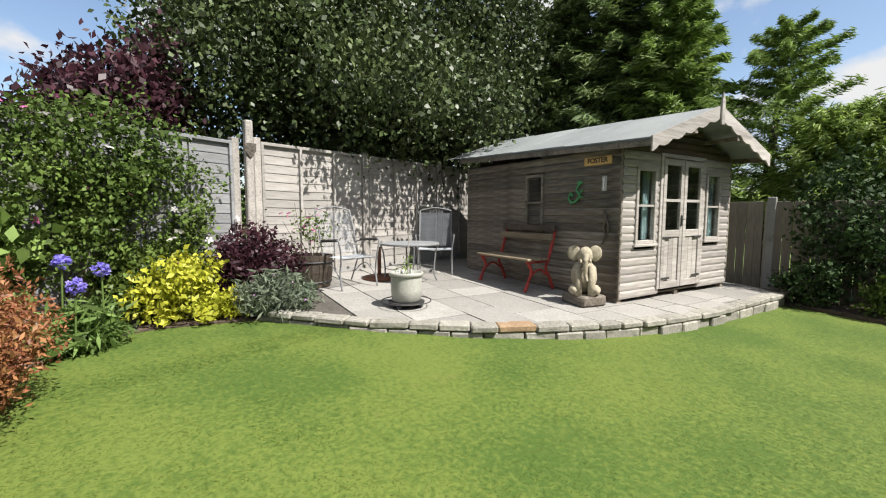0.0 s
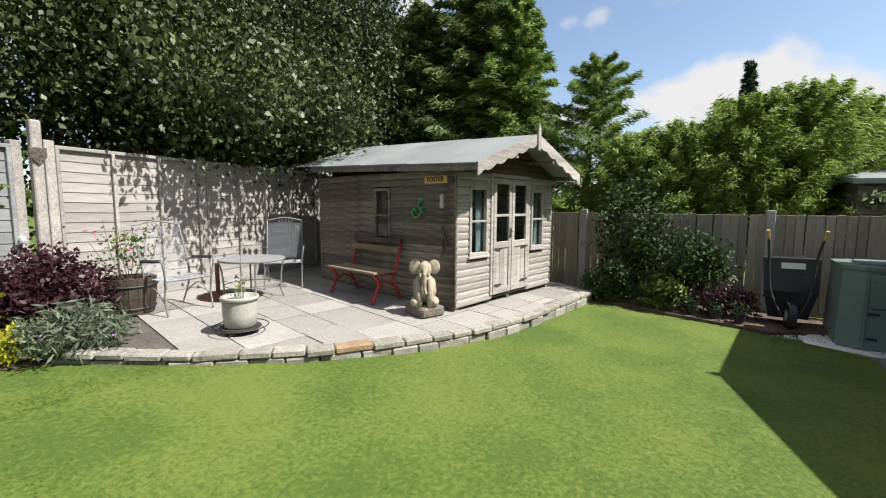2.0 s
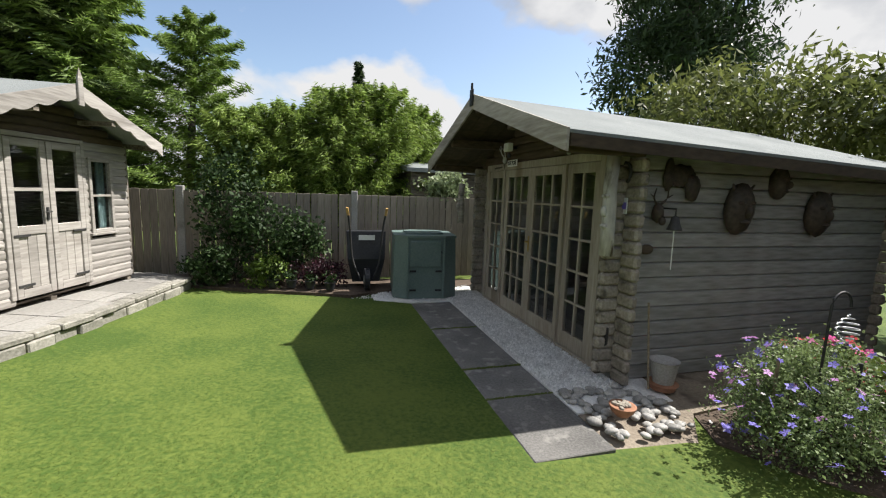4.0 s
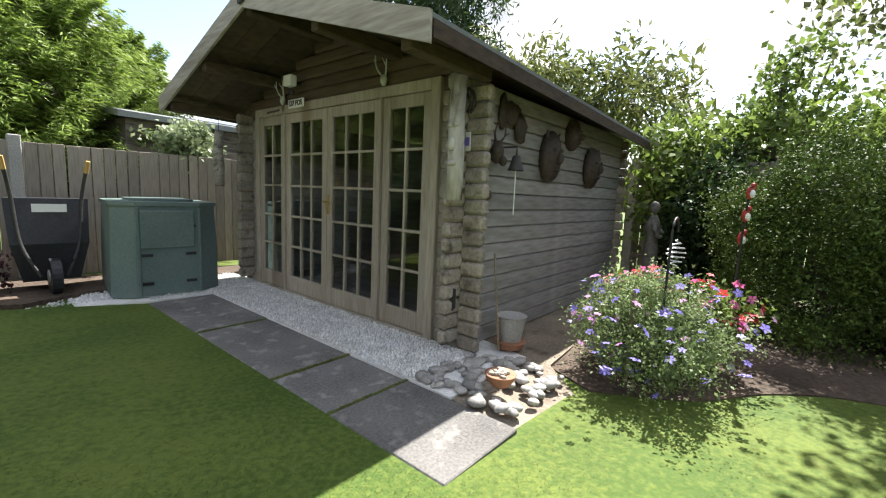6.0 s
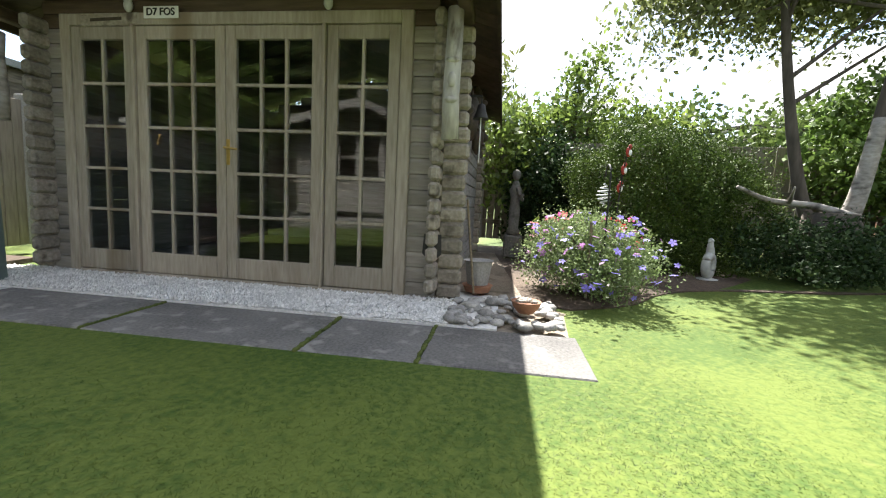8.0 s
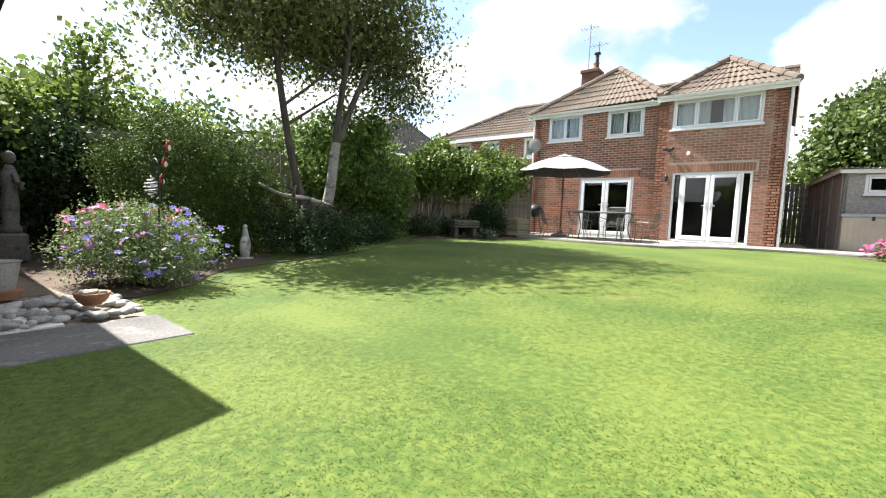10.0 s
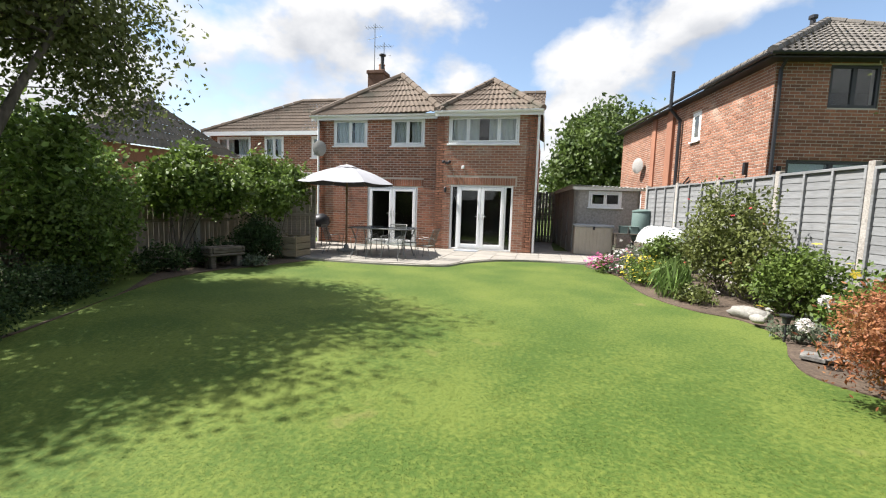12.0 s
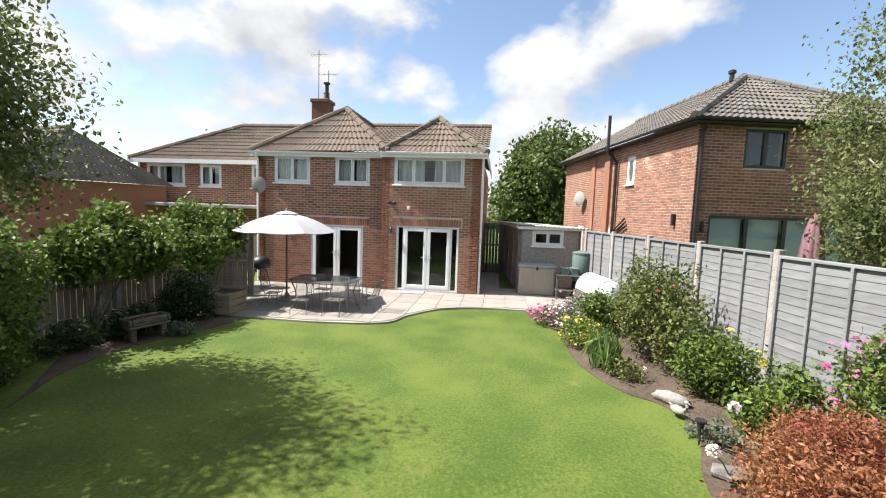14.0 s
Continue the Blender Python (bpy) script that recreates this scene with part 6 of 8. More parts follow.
shrub("geranium", "sprawling blue and pink flowering geranium clump", [(4.25, 2.1, 0.28, 0.56, 0.5, 0.31), (4.38, 2.25, 0.36, 0.42, 0.38, 0.27)], "geranium_leaf", 760, 30, 0.0145, 0.055, 53, [("fl_blue", 150, 0.034), ("fl_mauve", 60, 0.032), ("fl_white", 40, 0.016)], "flowering plant", shell=0.5)
shrub("red_flowers", "red and pink flowering plant behind the geranium", [(4.8, 1.85, 0.45, 0.24, 0.26, 0.16), (4.75, 2.3, 0.5, 0.2, 0.25, 0.14)], "shrub_bright", 90, 14, 0.03, 0.05, 54, [("fl_red", 70, 0.042), ("fl_pink", 60, 0.042)], "flowering plant")
# west border, beside the patio first
shrub("rose_bush", "tall rambling rose with small pink and white blooms", [(-5.75, -0.1, 1.45, 0.6, 0.75, 0.85), (-5.8, 0.9, 1.35, 0.5, 0.7, 0.75), (-5.6, 0.4, 1.9, 0.5, 0.7, 0.5)], "hedge_leaf", 760, 24, 0.034, 0.08, 61, [("fl_white", 60, 0.05), ("fl_pink", 30, 0.042)], "rose bush")
shrub("viburnum", "leafy bright green shrub with broad leaves", [(-5.35, -1.05, 1.35, 0.55, 0.6, 0.75), (-5.6, -0.6, 1.0, 0.5, 0.5, 0.6)], "viburnum_leaf", 380, 16, 0.085, 0.1, 62)
shrub("green_shrub", "small green shrub under the rose", [(-5.6, 0.75, 0.65, 0.4, 0.5, 0.35)], "shrub", 260, 18, 0.04, 0.06, 63)
shrub("golden_shrub", "vivid golden-yellow leaved shrub", [(-5.15, 0.95, 0.5, 0.36, 0.36, 0.38), (-5.0, 1.3, 0.3, 0.28, 0.28, 0.2)], "golden", 300, 16, 0.042, 0.05, 64)
shrub("purple_shrub", "dark purple-leaved barberry shrub", [(-5.5, 1.75, 0.75, 0.45, 0.4, 0.38), (-5.45, 2.15, 0.65, 0.35, 0.35, 0.3)], "purple", 380, 18, 0.034, 0.06, 65)
shrub("lavender", "grey-green lavender at the patio corner", [(-4.65, 1.72, 0.42, 0.4, 0.36, 0.26)], "silver", 300, 16, 0.022, 0.05, 66, [("fl_mauve", 30, 0.014)], long=4.5)
shrub("agapanthus", "blue agapanthus with strap leaves", [(-4.75, 0.1, 0.35, 0.3, 0.3, 0.2)], "iris", 110, 10, 0.035, 0.06, 67, (), "flowering plant", long=7)
shrub("japanese_maple", "low spreading orange-red japanese maple", [(-3.2, -1.05, 0.66, 0.72, 0.72, 0.4), (-3.6, -1.6, 0.7, 0.6, 0.6, 0.42), (-3.75, -0.6, 0.6, 0.5, 0.45, 0.36)], "maple", 1500, 38, 0.016, 0.06, 68, long=2.6, category="tree")
shrub("tall_shrub", "large open green shrub with red buds by the fence", [(-3.35, -5.6, 1.25, 0.55, 0.55, 0.78), (-3.6, -5.05, 0.95, 0.45, 0.45, 0.6), (-3.3, -6.2, 0.9, 0.4, 0.4, 0.55)], "olive", 520, 20, 0.04, 0.09, 69, [("fl_red", 26, 0.03)])
shrub("iris_clump", "clump of upright sword-like iris leaves", [(-2.45, -5.1, 0.5, 0.25, 0.35, 0.25)], "iris", 60, 5, 0.03, 0.05, 70, (), "plant", long=14, droop=-2.5)
shrub("coreopsis", "yellow-flowered bushy plant in the border", [(-2.35, -6.3, 0.45, 0.35, 0.5, 0.25)], "shrub_bright", 180, 16, 0.03, 0.05, 71, [("fl_yellow", 220, 0.028)], "flowering plant")
shrub("petunias", "bright pink petunias edging the border", [(-1.8, -7.85, 0.36, 0.3, 0.42, 0.18)], "shrub", 90, 12, 0.03, 0.04, 72, [("fl_pink", 170, 0.045)], "flowering plant")
shrub("white_flowers", "white and pale pink flowering bedding plants", [(-2.2, -7.4, 0.45, 0.4, 0.45, 0.25), (-2.6, -8.0, 0.55, 0.35, 0.35, 0.3)], "silver", 200, 14, 0.03, 0.05, 73, [("fl_white", 190, 0.04), ("fl_pink", 40, 0.035)], "flowering plant")
shrub("green_shrub", "green shrub below the white tunnel cloche", [(-2.9, -7.3, 0.65, 0.4, 0.4, 0.4)], "shrub", 220, 18, 0.04, 0.06, 74)
shrub("rose_bush", "yellow rose bush in the border", [(-3.75, -4.2, 0.65, 0.5, 0.45, 0.45)], "shrub", 300, 18, 0.036, 0.07, 75, [("fl_yellow", 7, 0.06)], "rose bush")
shrub("green_shrub", "leafy pale green plants in the border", [(-3.85, -3.1, 0.45, 0.35, 0.35, 0.3), (-4.35, -3.6, 0.6, 0.3, 0.35, 0.35)], "shrub_bright", 200, 18, 0.04, 0.07, 76, [("fl_yellow", 4, 0.06)])
shrub("buddleia_bush", "pink flowering bush against the fence", [(-4.55, -2.5, 1.0, 0.4, 0.5, 0.6), (-4.5, -2.2, 1.35, 0.3, 0.35, 0.35)], "shrub", 320, 18, 0.034, 0.07, 77, [("fl_pink", 120, 0.042), ("fl_mauve", 40, 0.035)], "flowering plant")
shrub("low_shrub", "low grey-green plants on the bare soil", [(-3.2, -2.9, 0.3, 0.25, 0.25, 0.1), (-3.5, -2.3, 0.32, 0.25, 0.25, 0.12)], "silver", 90, 14, 0.03, 0.05, 78)
shrub("low_shrub", "low grey-green plants at the bed edge", [(-2.7, -4.75, 0.3, 0.25, 0.3, 0.13)], "olive", 90, 16, 0.03, 0.05, 91, [("fl_white", 8, 0.03)])
shrub("green_shrub", "dark green shrubs along the west fence", [(-4.9, -1.5, 0.9, 0.45, 0.6, 0.6)], "shrub", 280, 18, 0.04, 0.07, 79)
# distance
tree("far_tree", "large round green tree behind the houses", (-3.9, -25.5), 3.0, 0.25, [(-3.6, -25.5, 4.9, 2.8, 2.8, 2.8), (-5.3, -26, 4.0, 2.3, 2.3, 2.5), (-2.3, -26, 3.4, 2.1, 2.1, 2.4)], "broad_far", 1500, 20, 0.17, 0.34, 81)
tree("far_tree", "green tree far behind the neighbouring roof", (17.5, -24), 3.0, 0.2, [(17.5, -24, 4.4, 2.4, 2.4, 2.0)], "broad_far", 380, 18, 0.18, 0.34, 82)
tree("far_tree", "green trees beyond the east gardens", (13.0, -5.0), 2.6, 0.2, [(13, -5, 2.2, 1.8, 2.2, 1.3), (12.3, -1.6, 1.9, 1.6, 1.8, 1.1), (11.6, 1.4, 1.9, 1.5, 1.8, 1.1)], "broad_far", 900, 20, 0.10, 0.24, 83)


def far_woods():
    rng = np.random.default_rng(91)
    n = 26000
    a, R = rng.uniform(0, 2 * np.pi, n), rng.uniform(60, 68, n)
    top = 3.2 + 1.3 * np.sin(a * 9) + 1.0 * np.sin(a * 23 + 1) + 0.7 * np.sin(a * 57)
    c = np.stack([R * np.cos(a), R * np.sin(a), rng.random(n) * np.maximum(top, 0.8)], 1)
    tagged(new("far_woods", quads("far_woods", "broad_far", leaf_quads(rng, c, 0.7))), "low band of distant trees on the horizon", "woods", kind="stuff")


far_woods()


# ---- paving ----
def patio():
    """Stone slabs in bond on a bed, edged with a low curved stone kerb."""
    inner = PATIO_EDGE[4:]
    outline = inner + [(-0.9, 7.6), (-5.6, 7.8), (-6.25, 6.2), (-6.12, 2.6), (-5.3, 2.2)]
    solid("patio_bed", Shape().prism(outline, lambda x, y: g(x, y) - 0.1, lambda x, y: pz(x) - 0.014), "joint", "sandy mortar bed of the stone patio", "patio", "structure")
    root = thing("stone_patio", "pale grey and buff sandstone flag patio in random bond", "patio", kind="structure")
    rng = random.Random(17)
    ca, sa = math.cos(radians(-15)), math.sin(radians(-15))
    rows, v = [0.45, 0.6, 0.45, 0.6, 0.45, 0.6, 0.45, 0.6, 0.45, 0.6, 0.45, 0.6, 0.45, 0.6], -0.3
    poly = [(p[0], p[1]) for p in outline]
    for hgt in rows:
        u = -1.4 + rng.uniform(0, 0.5)
        while u < 8.5:
            w = rng.choice((0.45, 0.6, 0.9, 0.9))
            # slab corners, bed frame turned with the summerhouse
            cs = []
            n = 6
            for (uu, vv) in [(u + 0.008 + (w - 0.016) * i / n, v + 0.006) for i in range(n)] + [(u + w - 0.006, v + 0.006 + (hgt - 0.012) * i / n) for i in range(n)] + [(u + w - 0.006 - (w - 0.012) * i / n, v + hgt - 0.006) for i in range(n)] + [(u + 0.006, v + hgt - 0.006 - (hgt - 0.012) * i / n) for i in range(n)]:
                X, Y = -6.6 + uu * ca - vv * sa, 3.2 + uu * sa + vv * ca
                cs.append((X, Y))
            keep = [in_poly(x, y, poly) for x, y in cs]
            if all(keep):
                ol = [cs[0], cs[n], cs[2 * n], cs[3 * n]]
            elif sum(keep) >= 5:
                ol = [c for c, k in zip(cs, keep) if k]
            else:
                u += w
                continue
            cx, cy = sum(p[0] for p in ol) / len(ol), sum(p[1] for p in ol) / len(ol)
            e = rng.uniform(0, 0.006)
            sh = Shape().prism([(x - cx, y - cy) for x, y in ol], lambda x, y: pz(x + cx) - 0.03, lambda x, y: pz(x + cx) + e)
            part("slab", sh, "sandstone", root, m=pose(cx, cy, 0))
            u += w
        v += hgt
    # two courses of edging stone along the curve
    kerb = thing("patio_edging", "low curved edging of rough pale walling stones", "stone edging", kind="structure")
    pts = [Vector((p[0], p[1])) for p in PATIO_EDGE]
    acc = [0.0]
    for a, b in zip(pts[:-1], pts[1:]):
        acc.append(acc[-1] + (b - a).length)

    def at(s):
        for i in range(len(acc) - 1):
            if s <= acc[i + 1]:
                return pts[i].lerp(pts[i + 1], (s - acc[i]) / max(1e-6, acc[i + 1] - acc[i]))
        return pts[-1]
    for course in (0, 1):
        s = 0.02 + course * 0.12
        k = 0
        while s < acc[-1] - 0.1:
            w = rng.uniform(0.24, 0.42)
            a, b = at(s + 0.004), at(min(acc[-1], s + w - 0.004))
            d = (b - a)
            if d.length < 0.05:
                break
            m = (a + b) / 2
            ang = math.degrees(math.atan2(d.y, d.x))
            zt = pz(m.x)
            z0, z1 = (zt - 0.055, zt + rng.uniform(0.0, 0.012)) if course else (g(m.x, m.y) - 0.05, zt - 0.062)
            dep = rng.uniform(-0.02, 0.02) + (0.0 if course else 0.012)
            sh = Shape().box(-d.length / 2, -0.075 + dep, z0, d.length / 2, 0.11, z1, 0.012)
            for i, q in enumerate(sh.v):
                o = noise.noise_vector(Vector((q[0] * 6 + s * 9, q[1] * 6, q[2] * 6))) * 0.020
                sh.v[i] = (q[0] + o.x * 0.5, q[1] + o.y, q[2] + o.z * 0.4)
            orange = course and abs(m.x + 2.45) < 0.16
            part("edging_stone", sh, "orange_stone" if orange else "edge_stone", kerb, "", pose(m.x, m.y, 0, 0, 0, ang))
            s += w
            k += 1


patio()


def cabin_path():
    root = thing("slab_path", "row of dark grey concrete paving slabs beside the lawn", "path", kind="structure")
    ys = [2.43, 3.27, 3.88, 5.1, 6.33]
    for a, b in zip(ys[:-1], ys[1:]):
        part("slab", Shape().box(2.37, a + 0.008, -0.09, 2.98, b - 0.008, -0.032 + 0.004 * math.sin(a * 9), 0.006), "dark_slab", root)
    for a in ys[1:-1]:
        s = Shape()
        rj = random.Random(int(a * 100))
        for k in range(34):
            r = rj.uniform(0.006, 0.017)
            s.blob((2.37 + 0.61 * (k + rj.random()) / 34, a + rj.uniform(-0.006, 0.006), -0.034), (r * 1.6, r, 0.012), k, 0.2, 8)
        part("moss", s, "moss", root, "thin line of moss grown in the joint")
    # white stone chippings between path and cabin
    rng = np.random.default_rng(3)
    n = 9500
    x, y = rng.uniform(2.99, 3.62, n), rng.uniform(3.2, 7.0, n)
    extra = 1500
    x = np.concatenate([x, rng.uniform(1.5, 3.6, extra)])
    y = np.concatenate([y, rng.uniform(6.4, 7.4, extra)])
    keep = ~((x < 2.4) & (y < 6.65))
    x, y = x[keep], y[keep]
    s = Shape()
    for k in range(len(x)):
        r = rng.uniform(0.009, 0.018)
        c = Vector((x[k], y[k], -0.018 + rng.uniform(0, 0.012)))
        a = [c + Vector(p) * r for p in ((1, 0.2, 0), (-0.3, 1, 0.1), (-0.8, -0.6, -0.1), (0.2, 0.1, 0.9), (0.1, 0, -0.8))]
        j = len(s.v)
        s.v += [tuple(q) for q in a]
        s.f += [[j, j + 1, j + 3], [j + 1, j + 2, j + 3], [j + 2, j, j + 3], [j + 1, j, j + 4], [j + 2, j + 1, j + 4], [j, j + 2, j + 4]]
    solid("gravel", s, "gravel", "loose white stone chippings along the cabin front", "gravel", "stuff")
    solid("gravel_bed", Shape().prism([(2.98, 2.9), (3.9, 2.9), (4.0, 3.5), (3.7, 3.5), (3.7, 6.8), (3.6, 7.5), (1.5, 7.5), (1.5, 6.7), (2.38, 6.35), (2.98, 6.35)], -0.12, -0.022), "gravel", "sandy bed under the white chippings", "gravel", "structure")
    solid("side_path", Shape().prism([(2.99, 2.43), (3.62, 2.38), (3.9, 2.7), (7.0, 3.0), (7.0, 3.45), (3.7, 3.45), (3.4, 3.1), (2.99, 3.1)], -0.14, lambda x, y: -0.06 if y < 2.5 else -0.026), "trodden", "trodden earth strip beside the log cabin", "path", "structure")
    # large rounded pebbles at the corner
    rr = random.Random(6)
    protos = [Shape().blob((0, 0, 0), (0.075, 0.055, 0.035), k, 0.25, 12).mesh("pebble", "pebble", True) for k in range(5)]
    k = 0
    while k < 95:
        px, py = rr.uniform(3.0, 3.75), rr.uniform(2.5, 3.2)
        if py < 2.35 + (px - 3.0) * 0.15 or (abs(px - 3.24) < 0.12 and abs(py - 2.72) < 0.12):
            continue
        q = rr.uniform(0.4, 0.85)
        ob = new("pebble", protos[k % 5])
        ob.matrix_basis = pose(px, py, -0.012 + rr.uniform(0, 0.018), rr.uniform(-12, 12), rr.uniform(-12, 12), rr.uniform(0, 360)) @ Matrix.Scale(q, 4)
        tagged(ob, "smooth rounded grey and cream river pebble", "pebble", "pebbles by the cabin")
        k += 1


cabin_path()


def house_patio():
    root = thing("house_patio", "buff concrete slab patio behind the house", "patio", kind="structure")
    outline = [(p[0], p[1]) for p in HOUSE_EDGE] + [(6.2, -6.5), (7.1, -7.4), (7.1, -10.74), (-0.05, -10.45), (-0.05, -15.4), (-0.7, -15.4), (-0.75, -11.8), (-3.2, -11.8), (-3.3, -10.6), (-1.6, -9.0)]
    solid("house_patio_bed", Shape().prism(outline, 0.05, 0.236), "house_slab", "mortar bed of the house patio", "patio", "structure")
    rng = random.Random(23)
    y = -15.4
    while y < -6.3:
        x = -3.3 + (0.3 if int(y * 10) % 2 else 0)
        while x < 7.1:
            w, d = 0.6, 0.6
            n = 4
            cs = [(x + 0.006 + (w - 0.012) * i / n, y + 0.006) for i in range(n)] + [(x + w - 0.006, y + 0.006 + (d - 0.012) * i / n) for i in range(n)] + [(x + w - 0.006 - (w - 0.012) * i / n, y + d - 0.006) for i in range(n)] + [(x + 0.006, y + d - 0.006 - (d - 0.012) * i / n) for i in range(n)]
            keep = [in_poly(a, b, outline) for a, b in cs]
            ol = [cs[0], cs[n], cs[2 * n], cs[3 * n]] if all(keep) else [c for c, k in zip(cs, keep) if k]
            if sum(keep) >= 4:
                cx, cy = x + w / 2, y + d / 2
                part("slab", Shape().prism([(a - cx, b - cy) for a, b in ol], 0.2, 0.25 + rng.uniform(-0.002, 0.003)), "house_slab", root, m=pose(cx, cy, 0))
            x += w
        y += 0.6


house_patio()


# ---- things on the stone patio ----
def wire_mesh(at, nu, nv, r=0.0013):
    """A grid of thin crossing wires over a sheet, given as a function of u and v from 0 to 1."""
    s = Shape()
    for i in range(nu + 1):
        s.tube([at(i / nu, j / 6) for j in range(7)], r, 3, cap=False)
    for j in range(nv + 1):
        s.tube([at(i / 2, j / nv) for i in range(3)], r, 3, cap=False)
    return s


def garden_armchair(at, rz):
    """Wrought metal armchair with mesh seat and back; faces -y."""
    x, y = at
    c = thing("garden_armchair", "pale wrought-metal garden armchair with mesh seat and back", "chair", pose(x, y, pz(x) + 0.004, 0, 0, rz), "armchairs on the patio")
    w = 0.27
    for s in (-1, 1):
        part("leg", Shape().tube(smooth_line([(s * w, -0.28, 0), (s * w, -0.24, 0.2), (s * w, -0.27, 0.40), (s * (w + 0.03), -0.28, 0.60), (s * (w + 0.03), -0.2, 0.63), (s * (w + 0.03), 0.15, 0.60), (s * w, 0.24, 0.58)], 5), 0.011, 7), "white_iron", c, smooth=True)
        part("leg", Shape().tube(smooth_line([(s * w, 0.38, 0), (s * w, 0.26, 0.22), (s * w, 0.2, 0.4), (s * w, 0.30, 0.75), (s * w, 0.40, 1.02)], 5), 0.011, 7), "white_iron", c, smooth=True)
        part("armrest", Shape().tube([(s * (w + 0.03), -0.24, 0.635), (s * (w + 0.03), 0.16, 0.61)], 0.02, 6), "iron", c)
        part("brace", Shape().tube(smooth_line([(s * w, -0.26, 0.12), (s * w, 0.0, 0.3), (s * w, 0.3, 0.14)], 5), 0.007, 6), "white_iron", c)
    part("seat", wire_mesh(lambda u, v: (-w + 2 * w * u, -0.26 + 0.46 * v, 0.402 - 0.02 * math.sin(math.pi * u)), 34, 30), "mesh_grey", c)
    sh = wire_mesh(lambda u, v: (-w + 0.012 + (2 * w - 0.024) * u, 0.205 + 0.18 * v + 0.02 * math.sin(v * 3), 0.43 + 0.55 * v), 34, 36)
    part("backrest", sh, "mesh_grey", c)
    part("top_rail", Shape().tube(smooth_line([(-w, 0.40, 1.02), (-0.14, 0.405, 1.05), (0, 0.41, 1.07), (0.14, 0.405, 1.05), (w, 0.40, 1.02)], 5), 0.011, 7), "white_iron", c, smooth=True)
    orn = Shape()
    for k in range(-2, 3):
        orn.tube(smooth_line([(k * 0.05, 0.40, 0.985), (k * 0.05 + 0.02, 0.405, 1.01), (k * 0.05, 0.405, 1.045 - 0.006 * abs(k))], 4), 0.006, 5)
    part("scroll_ornament", orn, "white_iron", c)
    part("front_rail", Shape().tube([(-w, -0.265, 0.40), (w, -0.265, 0.40)], 0.011, 6), "white_iron", c)
    return c


garden_armchair((-5.05, 2.92), 88)
garden_armchair((-5.1, 4.62), 44)


def garden_table():
    x, y = -4.8, 3.8
    t = thing("round_garden_table", "round grey mesh-topped wrought-metal garden table", "table", pose(x, y, pz(x) + 0.004))
    part("tabletop", Shape().lathe([(0.0, 0.53), (0.415, 0.53), (0.43, 0.54), (0.43, 0.555), (0.415, 0.562), (0.0, 0.562)], 40), "table_mesh", t)
    for k in range(4):
        a = math.pi / 4 + k * math.pi / 2 + 0.2
        c, s = math.cos(a), math.sin(a)
        part("leg", Shape().tube(smooth_line([(0.40 * c, 0.40 * s, 0), (0.36 * c, 0.36 * s, 0.12), (0.38 * c, 0.38 * s, 0.4), (0.42 * c, 0.42 * s, 0.53)], 5), 0.011, 7), "white_iron", t, smooth=True)
    part("ring", Shape().tube([(0.36 * math.cos(i * math.pi / 12), 0.36 * math.sin(i * math.pi / 12), 0.2) for i in range(25)], 0.006, 6), "white_iron", t)


garden_table()


def parasol_base():
    x, y = -5.2, 3.55
    b = thing("parasol_base", "rusty round parasol base with short tube", "parasol base", pose(x, y, pz(x) + 0.004))
    part("base_plate", Shape().lathe([(0.24, 0), (0.24, 0.03), (0.2, 0.05), (0.06, 0.07), (0.0, 0.07)], 28), "rust", b)
    part("tube", Shape().tube([(0, 0, 0.06), (0, 0, 0.48)], 0.028, 10), "rust", b)


parasol_base()


def planter_pot():
    x, y = -3.66, 2.74
    p = thing("plant_pot", "pale grey-green glazed pot on a wheeled trolley", "plant pot", pose(x, y, pz(x) + 0.004))
    part("trolley", Shape().lathe([(0.0, 0.05), (0.2, 0.05), (0.2, 0.065), (0.0, 0.065)], 24), "iron", p)
    for k in range(4):
        a = k * math.pi / 2 + 0.4
        part("wheel", Shape().blob((0.17 * math.cos(a), 0.17 * math.sin(a), 0.026), (0.026, 0.026, 0.026), n=10), "black_plastic", p)
    ring = Shape().tube([(0.27 * math.cos(i * math.pi / 14), 0.27 * math.sin(i * math.pi / 14), 0.07) for i in range(29)], 0.006, 6)
    part("wire_ring", ring, "iron", p)
    part("pot_body", Shape().lathe([(0.14, 0.066), (0.158, 0.08), (0.17, 0.2), (0.17, 0.33), (0.17, 0.35)], 32), "glazed", p, smooth=True)
    part("rim", Shape().lathe([(0.17, 0.345), (0.186, 0.35), (0.188, 0.378), (0.18, 0.386), (0.16, 0.383), (0.155, 0.34), (0.0, 0.33)], 32), "glazed", p, smooth=True)
    part("compost", Shape().lathe([(0.0, 0.335), (0.156, 0.335), (0.0, 0.35)], 20), "soil", p)
    rng = np.random.default_rng(4)
    c = rng.normal(size=(60, 3)) * (0.05, 0.05, 0.05) + (0, 0, 0.46)
    part("seedling", quads("seedling", "shrub_bright", leaf_quads(rng, c, 0.022)), "", p)
    part("cane", Shape().tube([(0.02, 0.0, 0.33), (0.03, 0.02, 0.95)], 0.005, 5), "pale_wood", p)
    part("plant_label", Shape().box(0.07, -0.02, 0.33, 0.1, -0.017, 0.43), "white_paint", p)


planter_pot()


def barrel_planter():
    x, y = -5.35, 2.55
    p = thing("barrel_planter", "dark half-barrel planter with a spindly pink plant", "planter", pose(x, y, pz(x) + 0.004))
    for k in range(18):
        a = 2 * math.pi * k / 18
        sh = Shape()
        for z, r in ((0, 0.23), (0.2, 0.265), (0.42, 0.27)):
